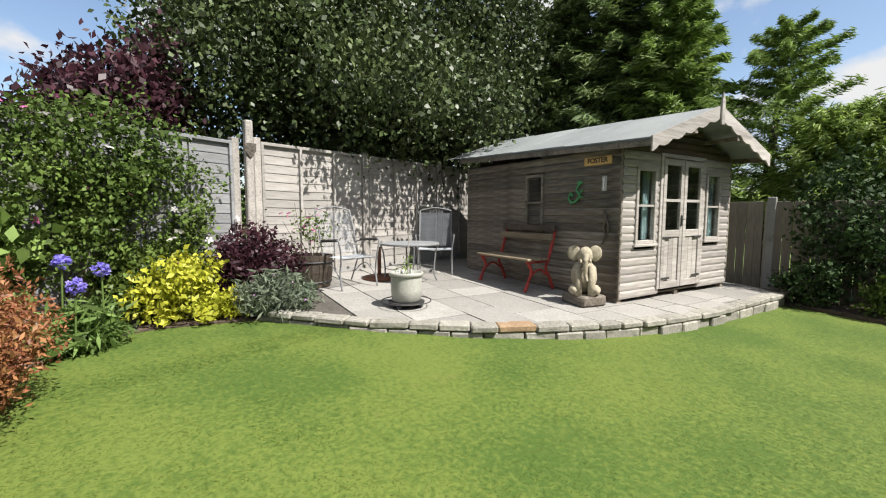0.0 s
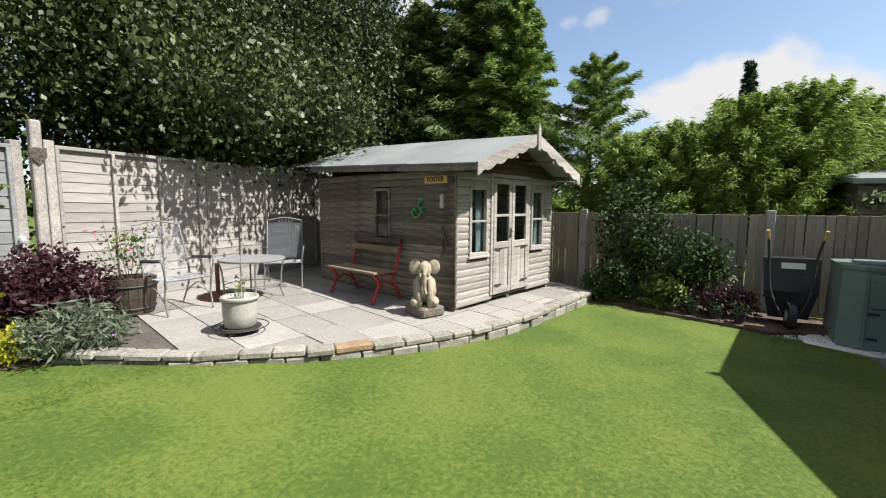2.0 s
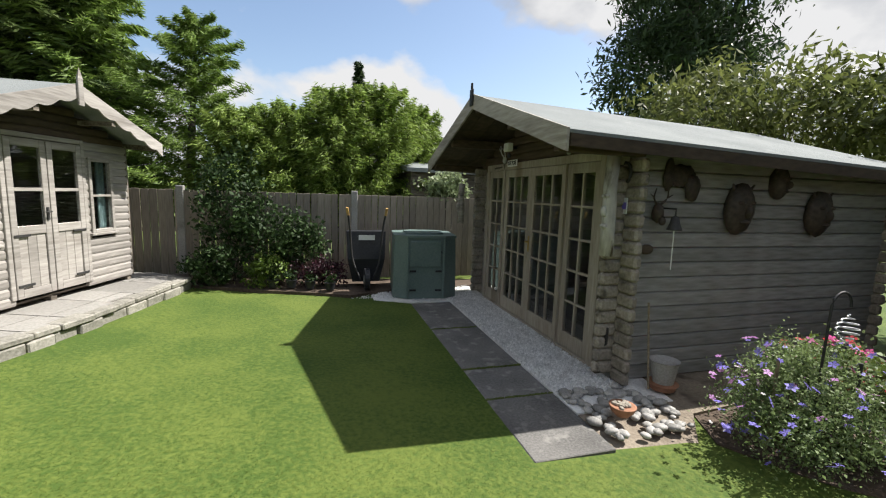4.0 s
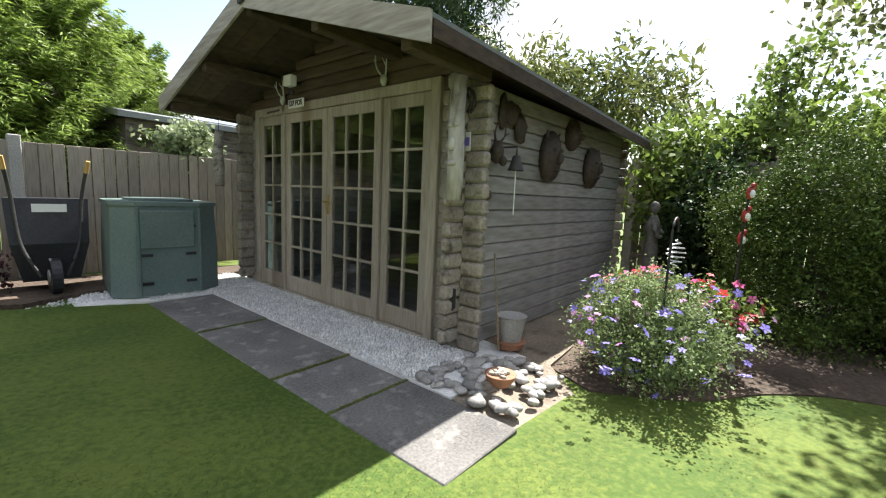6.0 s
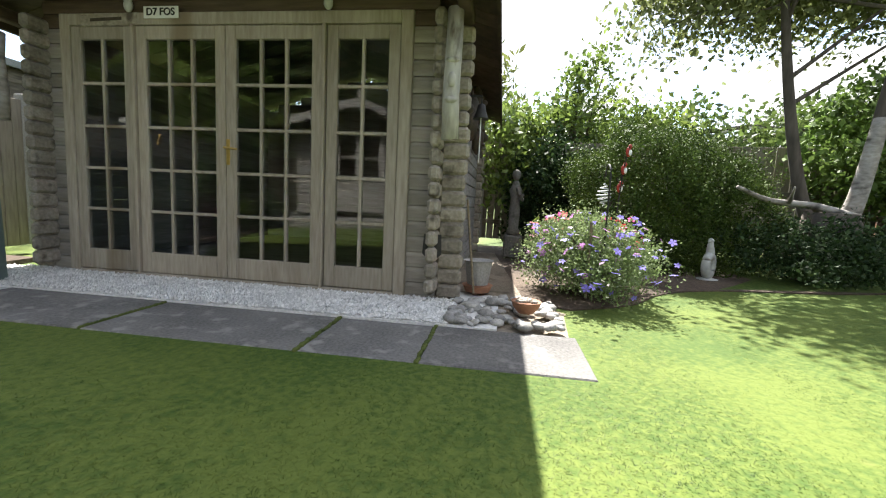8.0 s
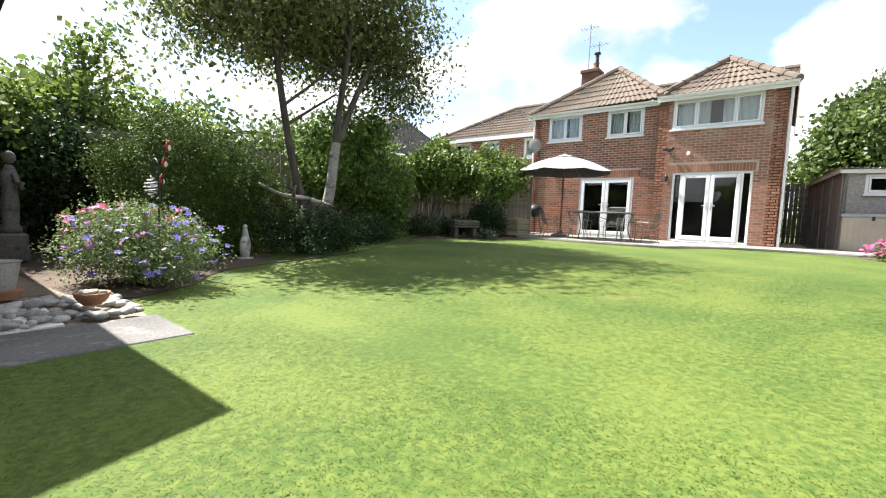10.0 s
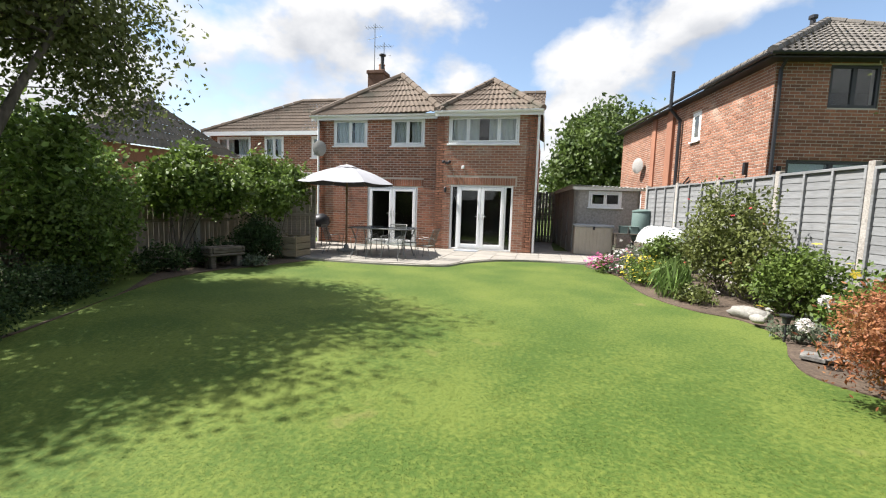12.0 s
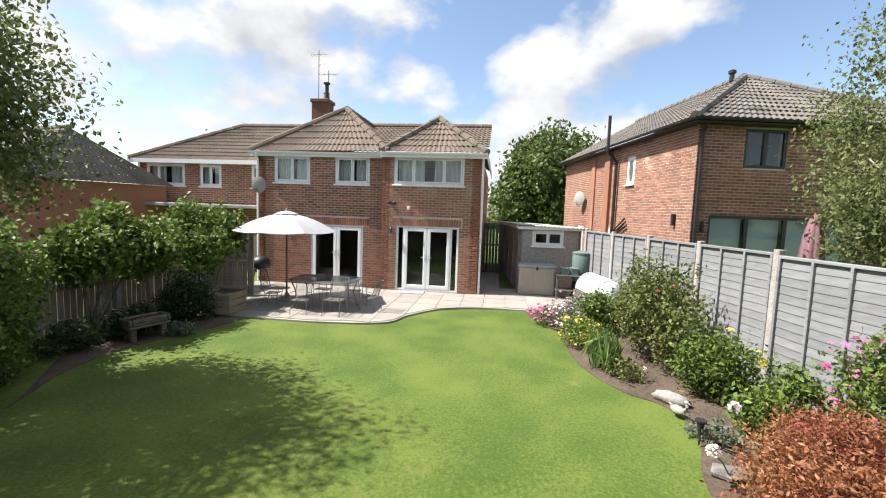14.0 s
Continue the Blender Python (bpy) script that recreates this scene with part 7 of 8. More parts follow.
            for rr_, da in ((r, -0.165), (r, 0.165), (r - 0.022, 0.165), (r - 0.022, -0.165)):
                sh.v.append((rr_ * math.cos(a + da), rr_ * math.sin(a + da), z))
        for i in range(2):
            q = 4 * i
            sh.f += [[q + j, q + (j + 1) % 4, q + 4 + (j + 1) % 4, q + 4 + j] for j in range(4)]
        sh.f += [[3, 2, 1, 0], [8, 9, 10, 11]]
        part("stave", sh, "mask_wood", p)
    for z, r in ((0.07, 0.245), (0.33, 0.272)):
        part("hoop", Shape().tube([(r * math.cos(i * math.pi / 14), r * math.sin(i * math.pi / 14), z) for i in range(29)], 0.012, 6), "iron", p)
    part("compost", Shape().lathe([(0, 0.36), (0.25, 0.36), (0, 0.4)], 18), "soil", p)
    rng = np.random.default_rng(9)
    for k in range(8):
        e = rng.normal(size=2) * 0.16
        part("stem", Shape().tube([(e[0] * 0.2, e[1] * 0.2, 0.38), (e[0] * 0.7, e[1] * 0.7, 0.65), (e[0], e[1], 0.85 + 0.25 * rng.random())], 0.005, 5, 0.002), "bark", p)
    c = rng.normal(size=(260, 3)) * (0.15, 0.15, 0.13) + (0, 0, 0.75)
    part("leaves", quads("leaves", "shrub", leaf_quads(rng, c, 0.03)), "", p)
    c = rng.normal(size=(16, 3)) * (0.14, 0.14, 0.1) + (0, 0, 0.85)
    part("blossom", quads("blossom", "fl_pink", flower_quads(rng, c, 0.03)), "", p)


barrel_planter()


def red_bench():
    """Bench beside the summerhouse wall: red iron ends, wooden slats."""
    m = SH @ pose(-0.34, 1.45, 0)
    mm = pose(m.translation.x, m.translation.y, pz(m.translation.x) + 0.004, 0, 0, -15.0)
    b = thing("garden_bench", "garden bench with red cast-iron ends and wooden slats", "bench", mm)
    W = 0.5
    for s in (-1, 1):
        e = Shape()
        e.tube(smooth_line([(s * W, -0.24, 0), (s * W, -0.19, 0.12), (s * W, -0.13, 0.26), (s * W, -0.2, 0.38)], 5), 0.022, 8)
        e.tube(smooth_line([(s * W, 0.26, 0), (s * W, 0.2, 0.15), (s * W, 0.12, 0.3), (s * W, 0.17, 0.42), (s * W, 0.28, 0.8)], 5), 0.022, 8)
        e.tube([(s * W, -0.22, 0.385), (s * W, 0.17, 0.39)], 0.02, 8).tube(smooth_line([(s * W, -0.15, 0.2), (s * W, 0.0, 0.28), (s * W, 0.14, 0.2)], 5), 0.015, 7)
        part("bench_end", e, "red_iron", b, "red painted cast-iron end", smooth=True)
    for k in range(3):
        y = -0.2 + k * 0.13
        part("seat_slat", Shape().box(-W - 0.06, y - 0.055, 0.405, W + 0.06, y + 0.055, 0.435, 0.006), "bench_wood", b)
    for z, y in ((0.66, 0.215), (0.78, 0.255)):
        part("back_slat", Shape().box(-W - 0.04, y - 0.03, z, W + 0.04, y - 0.008, z + 0.085, 0.005), "mask_wood" if z > 0.7 else "bench_wood", b)


red_bench()


def elephant():
    """Seated stone elephant on a log plinth: one plain mesh."""
    x, y = -2.42, 4.42
    p = solid("wooden_plinth", Shape().box(-0.2, -0.17, 0, 0.2, 0.17, 0.12, 0.02), "old_wood", "thick weathered wooden block under the statue", "plinth", m=pose(x, y, pz(x) + 0.005, 0, 0, -25))
    s = Shape()
    s.blob((0, 0.04, 0.2), (0.15, 0.16, 0.20), 1, 0.10, 18).blob((0, -0.03, 0.45), (0.085, 0.10, 0.105), 2, 0.10, 18)
    for q in (-1, 1):
        s.blob((q * 0.12, 0.02, 0.475), (0.075, 0.016, 0.09), 3, 0.12, 16)
        s.tube([(q * 0.075, -0.09, 0.34), (q * 0.07, -0.135, 0.15), (q * 0.07, -0.14, 0.0)], 0.034, 10, 0.042)
        s.blob((q * 0.12, -0.08, 0.06), (0.06, 0.11, 0.06), 4, 0.08, 12)
        s.tube([(q * 0.05, -0.12, 0.41), (q * 0.055, -0.18, 0.38)], 0.015, 7, 0.006)
    s.tube(smooth_line([(0, -0.11, 0.46), (0, -0.16, 0.36), (0, -0.165, 0.24), (0.02, -0.19, 0.17)], 5), 0.036, 10, 0.016)
    solid("elephant_statue", s, "carved_stone", "pale carved stone seated elephant statue with raised ears", "statue", m=pose(x, y, pz(x) + 0.125, 0, 0, 30), smooth=True)


elephant()


def text_mesh(body, size, mat, m, name="lettering", parent=None, depth=0.002, bold=0.0):
    cu = bpy.data.curves.new(name, "FONT")
    cu.body, cu.size, cu.align_x, cu.align_y, cu.extrude, cu.offset = body, size, "CENTER", "CENTER", depth, bold
    tmp = new("tmp_text", cu)
    dg = bpy.context.evaluated_depsgraph_get()
    me = bpy.data.meshes.new_from_object(tmp.evaluated_get(dg))
    bpy.data.objects.remove(tmp)
    me.materials.clear()
    me.materials.append(M[mat])
    ob = new(name, me)
    ob.parent = parent
    ob.matrix_basis = m
    return ob


def on_side(y, z, out=0.0):
    """A place on the summerhouse's long wall, y metres back from its front corner."""
    return SH @ pose(-0.016 - out, y, z, 0, 0, -90)


def shed_decor():
    n = thing("name_sign", "small yellow wooden name sign with dark letters reading FOSTER", "sign", on_side(0.32, 1.66))
    part("board", Shape().box(-0.2, -0.02, -0.05, 0.2, 0.0, 0.05, 0.006), "yellow_sign", n)
    text_mesh("FOSTER", 0.085, "black_paint", pose(0, -0.0225, 0.0, 90, 0, 0), parent=n, bold=0.002)
    k = Shape().tube(smooth_line([(0.05, -0.02, 0.14), (-0.01, -0.02, 0.06), (0.04, -0.02, 0.0), (0.0, -0.02, -0.07), (-0.08, -0.02, -0.1), (-0.13, -0.02, -0.04), (-0.1, -0.02, 0.02), (-0.06, -0.02, -0.02)], 6), 0.016, 7)
    k.blob((0.04, -0.02, 0.15), (0.05, 0.015, 0.025)).tube([(0.05, -0.02, 0.02), (0.09, -0.02, 0.06)], 0.012, 6).tube([(0.03, -0.02, -0.03), (0.1, -0.02, -0.03)], 0.012, 6)
    solid("lizard_ornament", k, "green_paint", "green painted metal lizard wall ornament", "ornament", m=on_side(0.62, 1.26), smooth=True)
    t = thing("thermometer", "small grey metal wall thermometer", "thermometer", on_side(0.22, 1.38))
    part("plate", Shape().box(-0.035, -0.012, -0.09, 0.035, 0, 0.09, 0.004), "concrete", t)
    part("tube", Shape().tube([(0, -0.016, -0.07), (0, -0.016, 0.07)], 0.006, 6), "white_paint", t)
    k = Shape().tube(smooth_line([(0, -0.02, 0.2), (0.03, -0.025, 0.1), (0.0, -0.02, 0.0), (0.03, -0.02, -0.1), (-0.02, -0.02, -0.2)], 5), 0.02, 7, 0.008).tube(smooth_line([(0.03, -0.02, 0.12), (0.07, -0.03, 0.02), (0.05, -0.02, -0.12)], 5), 0.014, 6, 0.006)
    solid("driftwood", k, "bark", "piece of gnarled dark driftwood hung on the wall", "ornament", m=on_side(0.2, 0.85), smooth=True)


shed_decor()


# ---- things by the log cabin ----
def on_cabin_side(x, z, out=0.0):
    """A place on the cabin's south wall, at world x."""
    return pose(x, CY - 1.65 - 0.112 - out, z)


def cabin_decor():
    rr = random.Random(3)
    for x, z, w, h in ((4.83, 1.58, 0.16, 0.24), (5.28, 1.835, 0.075, 0.16), (5.87, 1.555, 0.16, 0.22)):
        s = Shape().blob((0, -0.05, 0), (w, 0.09, h), rr.random() * 9, 0.12, 18)
        s.blob((0, -0.14, -0.02), (w * 0.16, 0.05, h * 0.24)).blob((-w * 0.4, -0.12, h * 0.25), (w * 0.2, 0.03, h * 0.08)).blob((w * 0.4, -0.12, h * 0.25), (w * 0.2, 0.03, h * 0.08)).blob((0, -0.12, -h * 0.5), (w * 0.35, 0.035, h * 0.09))
        for q in (-1, 1):
            s.tube([(q * w * 0.5, -0.05, h * 0.6), (q * w * 0.8, -0.07, h * 0.95)], 0.02, 6, 0.008)
        solid("carved_mask", s, "mask_wood", "dark carved wooden mask hung on the cabin wall", "mask", m=on_cabin_side(x, z), smooth=True, group="masks on the cabin")
    # dark hide trophy under the eaves, a small antlered head, a plaque and a tin plate near the corner
    s = Shape().blob((0, -0.02, 0.03), (0.16, 0.03, 0.10), 4, 0.45, 18).blob((0.13, -0.04, -0.08), (0.075, 0.04, 0.12), 7, 0.4, 14).blob((-0.12, -0.02, 0.03), (0.06, 0.02, 0.14), 2, 0.4, 14)
    solid("hide_trophy", s, "mask_wood", "dark brown hide trophy hung below the eaves", "ornament", m=on_cabin_side(4.14, 1.83), smooth=True)
    t = thing("stag_head", "small dark carved stag head with antlers", "ornament", on_cabin_side(3.9, 1.56))
    part("head", Shape().blob((0, -0.06, -0.03), (0.04, 0.06, 0.085), 3, 0.15, 14).blob((0, -0.12, -0.1), (0.025, 0.035, 0.04), 5, 0.1, 12), "mask_wood", t, smooth=True)
    for q in (-1, 1):
        part("antler", Shape().tube(smooth_line([(q * 0.02, -0.06, 0.04), (q * 0.07, -0.08, 0.1), (q * 0.06, -0.09, 0.18)], 5), 0.011, 6, 0.004).tube([(q * 0.07, -0.08, 0.1), (q * 0.12, -0.09, 0.13)], 0.008, 5, 0.003), "mask_wood", t)
    solid("oval_plaque", Shape().blob((0, -0.012, 0), (0.075, 0.02, 0.045), 1, 0.08, 18), "log_brown", "small brown oval wooden plaque", "plaque", m=on_cabin_side(3.86, 1.2), smooth=True)
    t = thing("notice_plate", "small white notice plate with a blue patch on the log corner", "sign", pose(3.622, 3.36, 1.58, 0, 0, -90))
    part("plate", Shape().box(-0.035, -0.008, -0.07, 0.035, 0, 0.07, 0.003), "white_paint", t)
    part("blue_patch", Shape().box(-0.026, -0.0105, -0.03, 0.026, -0.0082, 0.03), "fl_blue", t)
    # carved name board to the north of the number plate, and an iron ring over the totem
    t = thing("wooden_plaque", "rough pale wooden name board above the doors", "plaque", pose(CX - 0.045, 6.1, 2.03, 0, -2, -90))
    part("board", Shape().box(-0.26, -0.02, -0.045, 0.26, 0.0, 0.045, 0.012), "log_end", t)
    part("lettering_bar", Shape().box(-0.16, -0.0225, -0.012, 0.12, -0.0202, 0.012), "mask_wood", t)
    solid("horseshoe", Shape().tube([(0, 0.075 * math.sin(a), 0.09 * math.cos(a)) for a in np.linspace(-2.6, 2.6, 17)], 0.014, 7), "iron", "dark iron horseshoe ring on the log wall", "ornament", m=pose(3.6, 3.37, 1.86), smooth=True)
    b = thing("hanging_bell", "small dark metal bell with a white pull cord", "bell", pose(3.95, 3.13, 1.45))
    part("bracket", Shape().tube([(0, 0.21, 0.12), (0, 0.0, 0.12), (0, 0, 0.06)], 0.008, 6), "iron", b)
    part("bell_body", Shape().lathe([(0.01, 0.06), (0.03, 0.05), (0.04, 0.0), (0.06, -0.05), (0.062, -0.06), (0.05, -0.055), (0.0, -0.05)], 18), "iron", b, smooth=True)
    part("pull_cord", Shape().tube([(0, 0, -0.05), (0.004, 0, -0.4)], 0.005, 5), "white_paint", b)
    # birch-bark carved post hung at the corner, and a second one in front of the north corner
    for (x, y, z, h, r, lab) in ((3.42, 3.30, 1.15, 0.85, 0.06, "hanging carved birch log with peeling white bark"), (3.2, 6.62, 1.17, 0.62, 0.052, "carved wooden face totem hanging under the eaves")):
        s = Shape().tube([(0, 0, 0), (0.012, 0.01, h * 0.35), (-0.01, 0, h * 0.7), (0.006, 0, h)], r, 12, r * 0.9)
        s.blob((-r * 0.9, 0, h * 0.45), (0.03, 0.03, 0.05)).blob((-r * 0.8, 0.0, h * 0.6), (0.025, 0.05, 0.02)).blob((-r * 0.8, 0, h * 0.3), (0.02, 0.045, 0.02))
        solid("hanging_totem", s, "peeling_bark" if y < 4 else "birch_bark", lab, "ornament", m=pose(x, y, z), smooth=True)
        solid("hanging_wire", Shape().tube([(0, 0, 0), (0, 0, 2.0 - z - h + 0.03)], 0.004, 5), "iron", "thin dark wire holding the carved log", "wire", m=pose(x, y, z + h - 0.005))
    # antlers over the doors, lamp, number plate
    for y in (5.92, 4.27):
        a = thing("antlers", "small pale deer antlers mounted above the doors", "antlers", pose(CX - 0.06, y, 2.13))
        part("skull_plate", Shape().blob((0, 0, 0), (0.03, 0.035, 0.05)), "white_stone", a, smooth=True)
        for q in (-1, 1):
            part("antler", Shape().tube(smooth_line([(0, q * 0.02, 0.03), (-0.03, q * 0.06, 0.1), (-0.04, q * 0.07, 0.2)], 5), 0.01, 6, 0.004).tube([(-0.03, q * 0.06, 0.1), (-0.07, q * 0.05, 0.16)], 0.007, 5, 0.003), "white_stone", a)
    p = thing("number_plate", "white plate with black letters reading D7 FOS above the doors", "sign", pose(CX - 0.075, 5.62, 2.07, 0, 0, -90))
    part("plate", Shape().box(-0.15, -0.008, -0.045, 0.15, 0.0, 0.045, 0.004), "white_paint", p)
    text_mesh("D7 FOS", 0.075, "black_paint", pose(0, -0.0105, 0, 90, 0, 0), parent=p, bold=0.0015)
    l = thing("security_lamp", "small white security floodlight under the gable", "lamp", pose(CX - 0.04, 5.6, 2.27))
    part("bracket", Shape().tube([(0, 0, 0), (-0.08, 0, 0.0)], 0.015, 7), "black_plastic", l)
    part("lamp_head", Shape().box(-0.16, -0.07, -0.05, -0.08, 0.07, 0.06, 0.01), "white_paint", l)
    part("sensor", Shape().blob((-0.1, 0, -0.1), (0.03, 0.03, 0.035)), "black_plastic", l)
    # spade against the wall
    s = thing("spade", "old long-handled spade hung on the cabin front", "spade", pose(3.55, 3.41, 0.28, 0, 0, -90) @ Matrix.Scale(0.72, 4))
    part("shaft", Shape().tube([(0, 0, 0.25), (0, 0, 1.25)], 0.016, 8), "bench_wood", s)
    part("blade", Shape().add([(-0.09, 0, 0.28), (0.09, 0, 0.28), (0.1, -0.01, 0.08), (0, -0.015, -0.02), (-0.1, -0.01, 0.08), (-0.09, 0.008, 0.28), (0.09, 0.008, 0.28), (0.1, -0.002, 0.08), (0, -0.007, -0.02), (-0.1, -0.002, 0.08)],
                              [(0, 1, 2, 3, 4), (9, 8, 7, 6, 5), (0, 5, 6, 1), (1, 6, 7, 2), (2, 7, 8, 3), (3, 8, 9, 4), (4, 9, 5, 0)]), "iron", s)
    part("grip", Shape().tube([(-0.05, 0, 1.27), (0.05, 0, 1.27)], 0.014, 7), "bench_wood", s)
    # pots at the corner
    q = thing("plant_pot", "grey bucket on a terracotta pot beside the cabin corner", "plant pot", pose(3.95, 3.08, 0.0))
    part("saucer", Shape().lathe([(0.10, 0), (0.12, 0.05), (0.13, 0.055), (0.0, 0.06)], 22), "terracotta", q)
    part("bucket", Shape().lathe([(0.085, 0.06), (0.115, 0.25), (0.125, 0.26), (0.11, 0.255), (0.0, 0.22)], 22), "concrete", q)
    b = thing("terracotta_bowl", "shallow terracotta bowl filled with small plants", "plant pot", pose(3.24, 2.72, 0.03))
    part("bowl", Shape().lathe([(0.05, 0), (0.085, 0.04), (0.096, 0.07), (0.1, 0.078), (0.088, 0.078), (0.0, 0.066)], 26), "terracotta", b, smooth=True)
    st = Shape()
    for k in range(26):
        st.blob((rr.uniform(-0.055, 0.055), rr.uniform(-0.055, 0.055), 0.08), (0.018, 0.018, 0.014), k, 0.1, 8)
    part("fir_cones", st, "log_end", b)
    # broom handle
    solid("garden_cane", Shape().tube([(0, 0, 0), (0.0, 0.09, 0.75)], 0.009, 6), "bench_wood", "thin wooden cane leaning by the cabin corner", "cane", m=pose(3.82, 3.1, 0.0))


cabin_decor()


def compost_bin():
    """Hexagonal-sided green compost bin with ribbed lid."""
    b = thing("compost_bin", "large dull green plastic compost bin with pale lid", "compost bin", pose(2.68, 7.0, -0.01, 0, 0, -6))
    body = Shape()
    k = len(body.v)
    out = [(-0.5, -0.38), (-0.3, -0.5), (0.3, -0.5), (0.5, -0.38), (0.5, 0.38), (0.3, 0.5), (-0.3, 0.5), (-0.5, 0.38)]
    for z, f in ((0.0, 1.0), (0.5, 0.985), (0.95, 0.95)):
        body.v += [(x * f, y * f, z) for x, y in out]
    body.f = [[r * 8 + i, r * 8 + (i + 1) % 8, (r + 1) * 8 + (i + 1) % 8, (r + 1) * 8 + i] for r in range(2) for i in range(8)] + [list(range(8))[::-1], [16 + i for i in range(8)]]
    part("body", body, "green_plastic", b)
    for x in (-0.29, 0.27):
        part("corner_rib", Shape().box(x, -0.515, 0.01, x + 0.03, -0.495, 0.93, 0.004), "green_plastic", b)
    for z in (0.12, 0.42, 0.72):
        for x in (-0.2, 0.2):
            part("vent_slot", Shape().box(x - 0.05, -0.508, z, x + 0.05, -0.498, z + 0.03), "black_plastic", b)
    part("panel", Shape().box(-0.26, -0.512, 0.5, 0.24, -0.49, 0.9, 0.01), "green_plastic", b)
    lid = Shape().prism([(x * 0.985, y * 0.985) for x, y in out], 0.945, 0.985).prism([(x * 0.6, y * 0.6) for x, y in out], 0.985, 1.01)
    part("lid", lid, "green_plastic", b)


compost_bin()


def wheelbarrow():
    """Black barrow stood on its nose against the fence."""
    w = thing("wheelbarrow", "black plastic wheelbarrow tipped up against the fence", "wheelbarrow", pose(1.78, 7.15, 0.02, 0, 0, 0))
    tray = Shape()
    for z, hw, d in ((0.12, 0.22, 0.0), (0.5, 0.3, -0.05), (0.95, 0.32, 0.02)):
        tray.v += [(-hw, d + 0.05, z), (hw, d + 0.05, z), (hw * 0.85, d + 0.3, z), (-hw * 0.85, d + 0.3, z)]
    tray.f = [[4 * r + i, 4 * r + (i + 1) % 4, 4 * r + 4 + (i + 1) % 4, 4 * r + 4 + i] for r in range(2) for i in range(4)] + [[3, 2, 1, 0], [8, 9, 10, 11]]
    part("tray", tray, "black_plastic", w)
    part("wheel", Shape().tube([(-0.04, -0.08, 0.18), (0.04, -0.08, 0.18)], 0.18, 22), "black_plastic", w)
    part("hub", Shape().tube([(-0.05, -0.08, 0.18), (0.05, -0.08, 0.18)], 0.07, 14), "concrete", w)
    for s in (-1, 1):
        part("handle", Shape().tube(smooth_line([(s * 0.1, -0.08, 0.18), (s * 0.22, 0.0, 0.5), (s * 0.26, 0.02, 0.95), (s * 0.3, -0.05, 1.25)], 5), 0.016, 8), "iron", w)
        part("grip", Shape().tube([(s * 0.298, -0.045, 1.22), (s * 0.315, -0.08, 1.34)], 0.021, 8), "yellow_sign", w, "yellow rubber grip")
    part("label_plate", Shape().box(-0.13, -0.04, 0.82, 0.13, -0.034, 0.9), "white_paint", w)


wheelbarrow()


def back_bed_pots():
    for k, (x, y) in enumerate(((0.62, 7.12), (0.9, 7.05), (1.2, 6.95), (0.35, 7.15))):
        p = thing("small_pot", "small dark plant pot at the bed edge", "plant pot", pose(x, y, g(x, y) + 0.06), "pots in the back bed")
        part("pot", Shape().lathe([(0.06, 0), (0.08, 0.11), (0.09, 0.12), (0.0, 0.115)], 16), "black_plastic", p)
        rng = np.random.default_rng(k)
        part("leaves", quads("leaves", "shrub_dark", leaf_quads(rng, rng.normal(size=(80, 3)) * 0.05 + (0, 0, 0.18), 0.03)), "", p)


back_bed_pots()


def crook_and_ornaments():
    c = thing("shepherd_crook", "black metal shepherd's crook with a spiral wire feeder", "garden stake", pose(4.15, 2.05, 0.0))
    part("stake", Shape().tube([(0, 0, 0), (0.02, 0, 1.0)] + [(0.02 + 0.09 - 0.09 * math.cos(a), 0, 1.0 + 0.1 * math.sin(a)) for a in np.linspace(0.2, math.pi, 9)], 0.008, 7), "iron", c, smooth=True)
    sp = Shape().tube([((0.2 + (0.06 * math.sin(math.pi * i / 60)) * math.cos(i * 0.65)), 0.06 * math.sin(math.pi * i / 60) * math.sin(i * 0.65), 0.95 - 0.2 * i / 60) for i in range(61)], 0.005, 5)
    part("spiral_feeder", sp, "tin", c)
    for x, y, h in ((4.0, 2.2, 0.62), (4.35, 1.95, 0.66)):
        solid("plant_support", Shape().tube([(0, 0, 0), (0, 0, h)], 0.012, 6), "bench_wood" if x < 4.2 else "iron", "short stake among the geranium flowers", "garden stake", m=pose(x, y, 0.0))
    b = thing("bird_stake", "rusty metal garden stake with three red and white metal birds", "garden ornament", pose(5.05, 1.75, 0.0, 0, 0, 15))
    part("stake", Shape().tube([(0, 0, 0), (0.0, 0.0, 0.75), (-0.05, 0.0, 1.15), (-0.12, 0, 1.35)], 0.008, 6), "iron", b)
    for z, x in ((0.95, 0.0), (1.13, -0.05), (1.3, -0.11)):
        part("metal_bird", Shape().blob((x, 0, z), (0.014, 0.028, 0.05)).blob((x, -0.014, z + 0.052), (0.014, 0.02, 0.02)), "red_iron", b, smooth=True)
        part("white_breast", Shape().blob((x - 0.012, -0.012, z - 0.01), (0.01, 0.018, 0.03)), "white_paint", b, smooth=True)
    # weathered figure at the cabin's back corner and a pale heron by the lawn
    s = Shape().lathe([(0.09, 0), (0.10, 0.06), (0.07, 0.1), (0.08, 0.35), (0.06, 0.5), (0.09, 0.62), (0.05, 0.72), (0.03, 0.76)], 18)
    s.blob((0, 0, 0.84), (0.055, 0.06, 0.075), 2, 0.1, 14).tube(smooth_line([(-0.08, -0.02, 0.66), (-0.12, -0.08, 0.52), (-0.02, -0.1, 0.5)], 5), 0.025, 8).tube(smooth_line([(0.08, -0.02, 0.66), (0.11, -0.07, 0.55), (0.0, -0.1, 0.56)], 5), 0.025, 8)
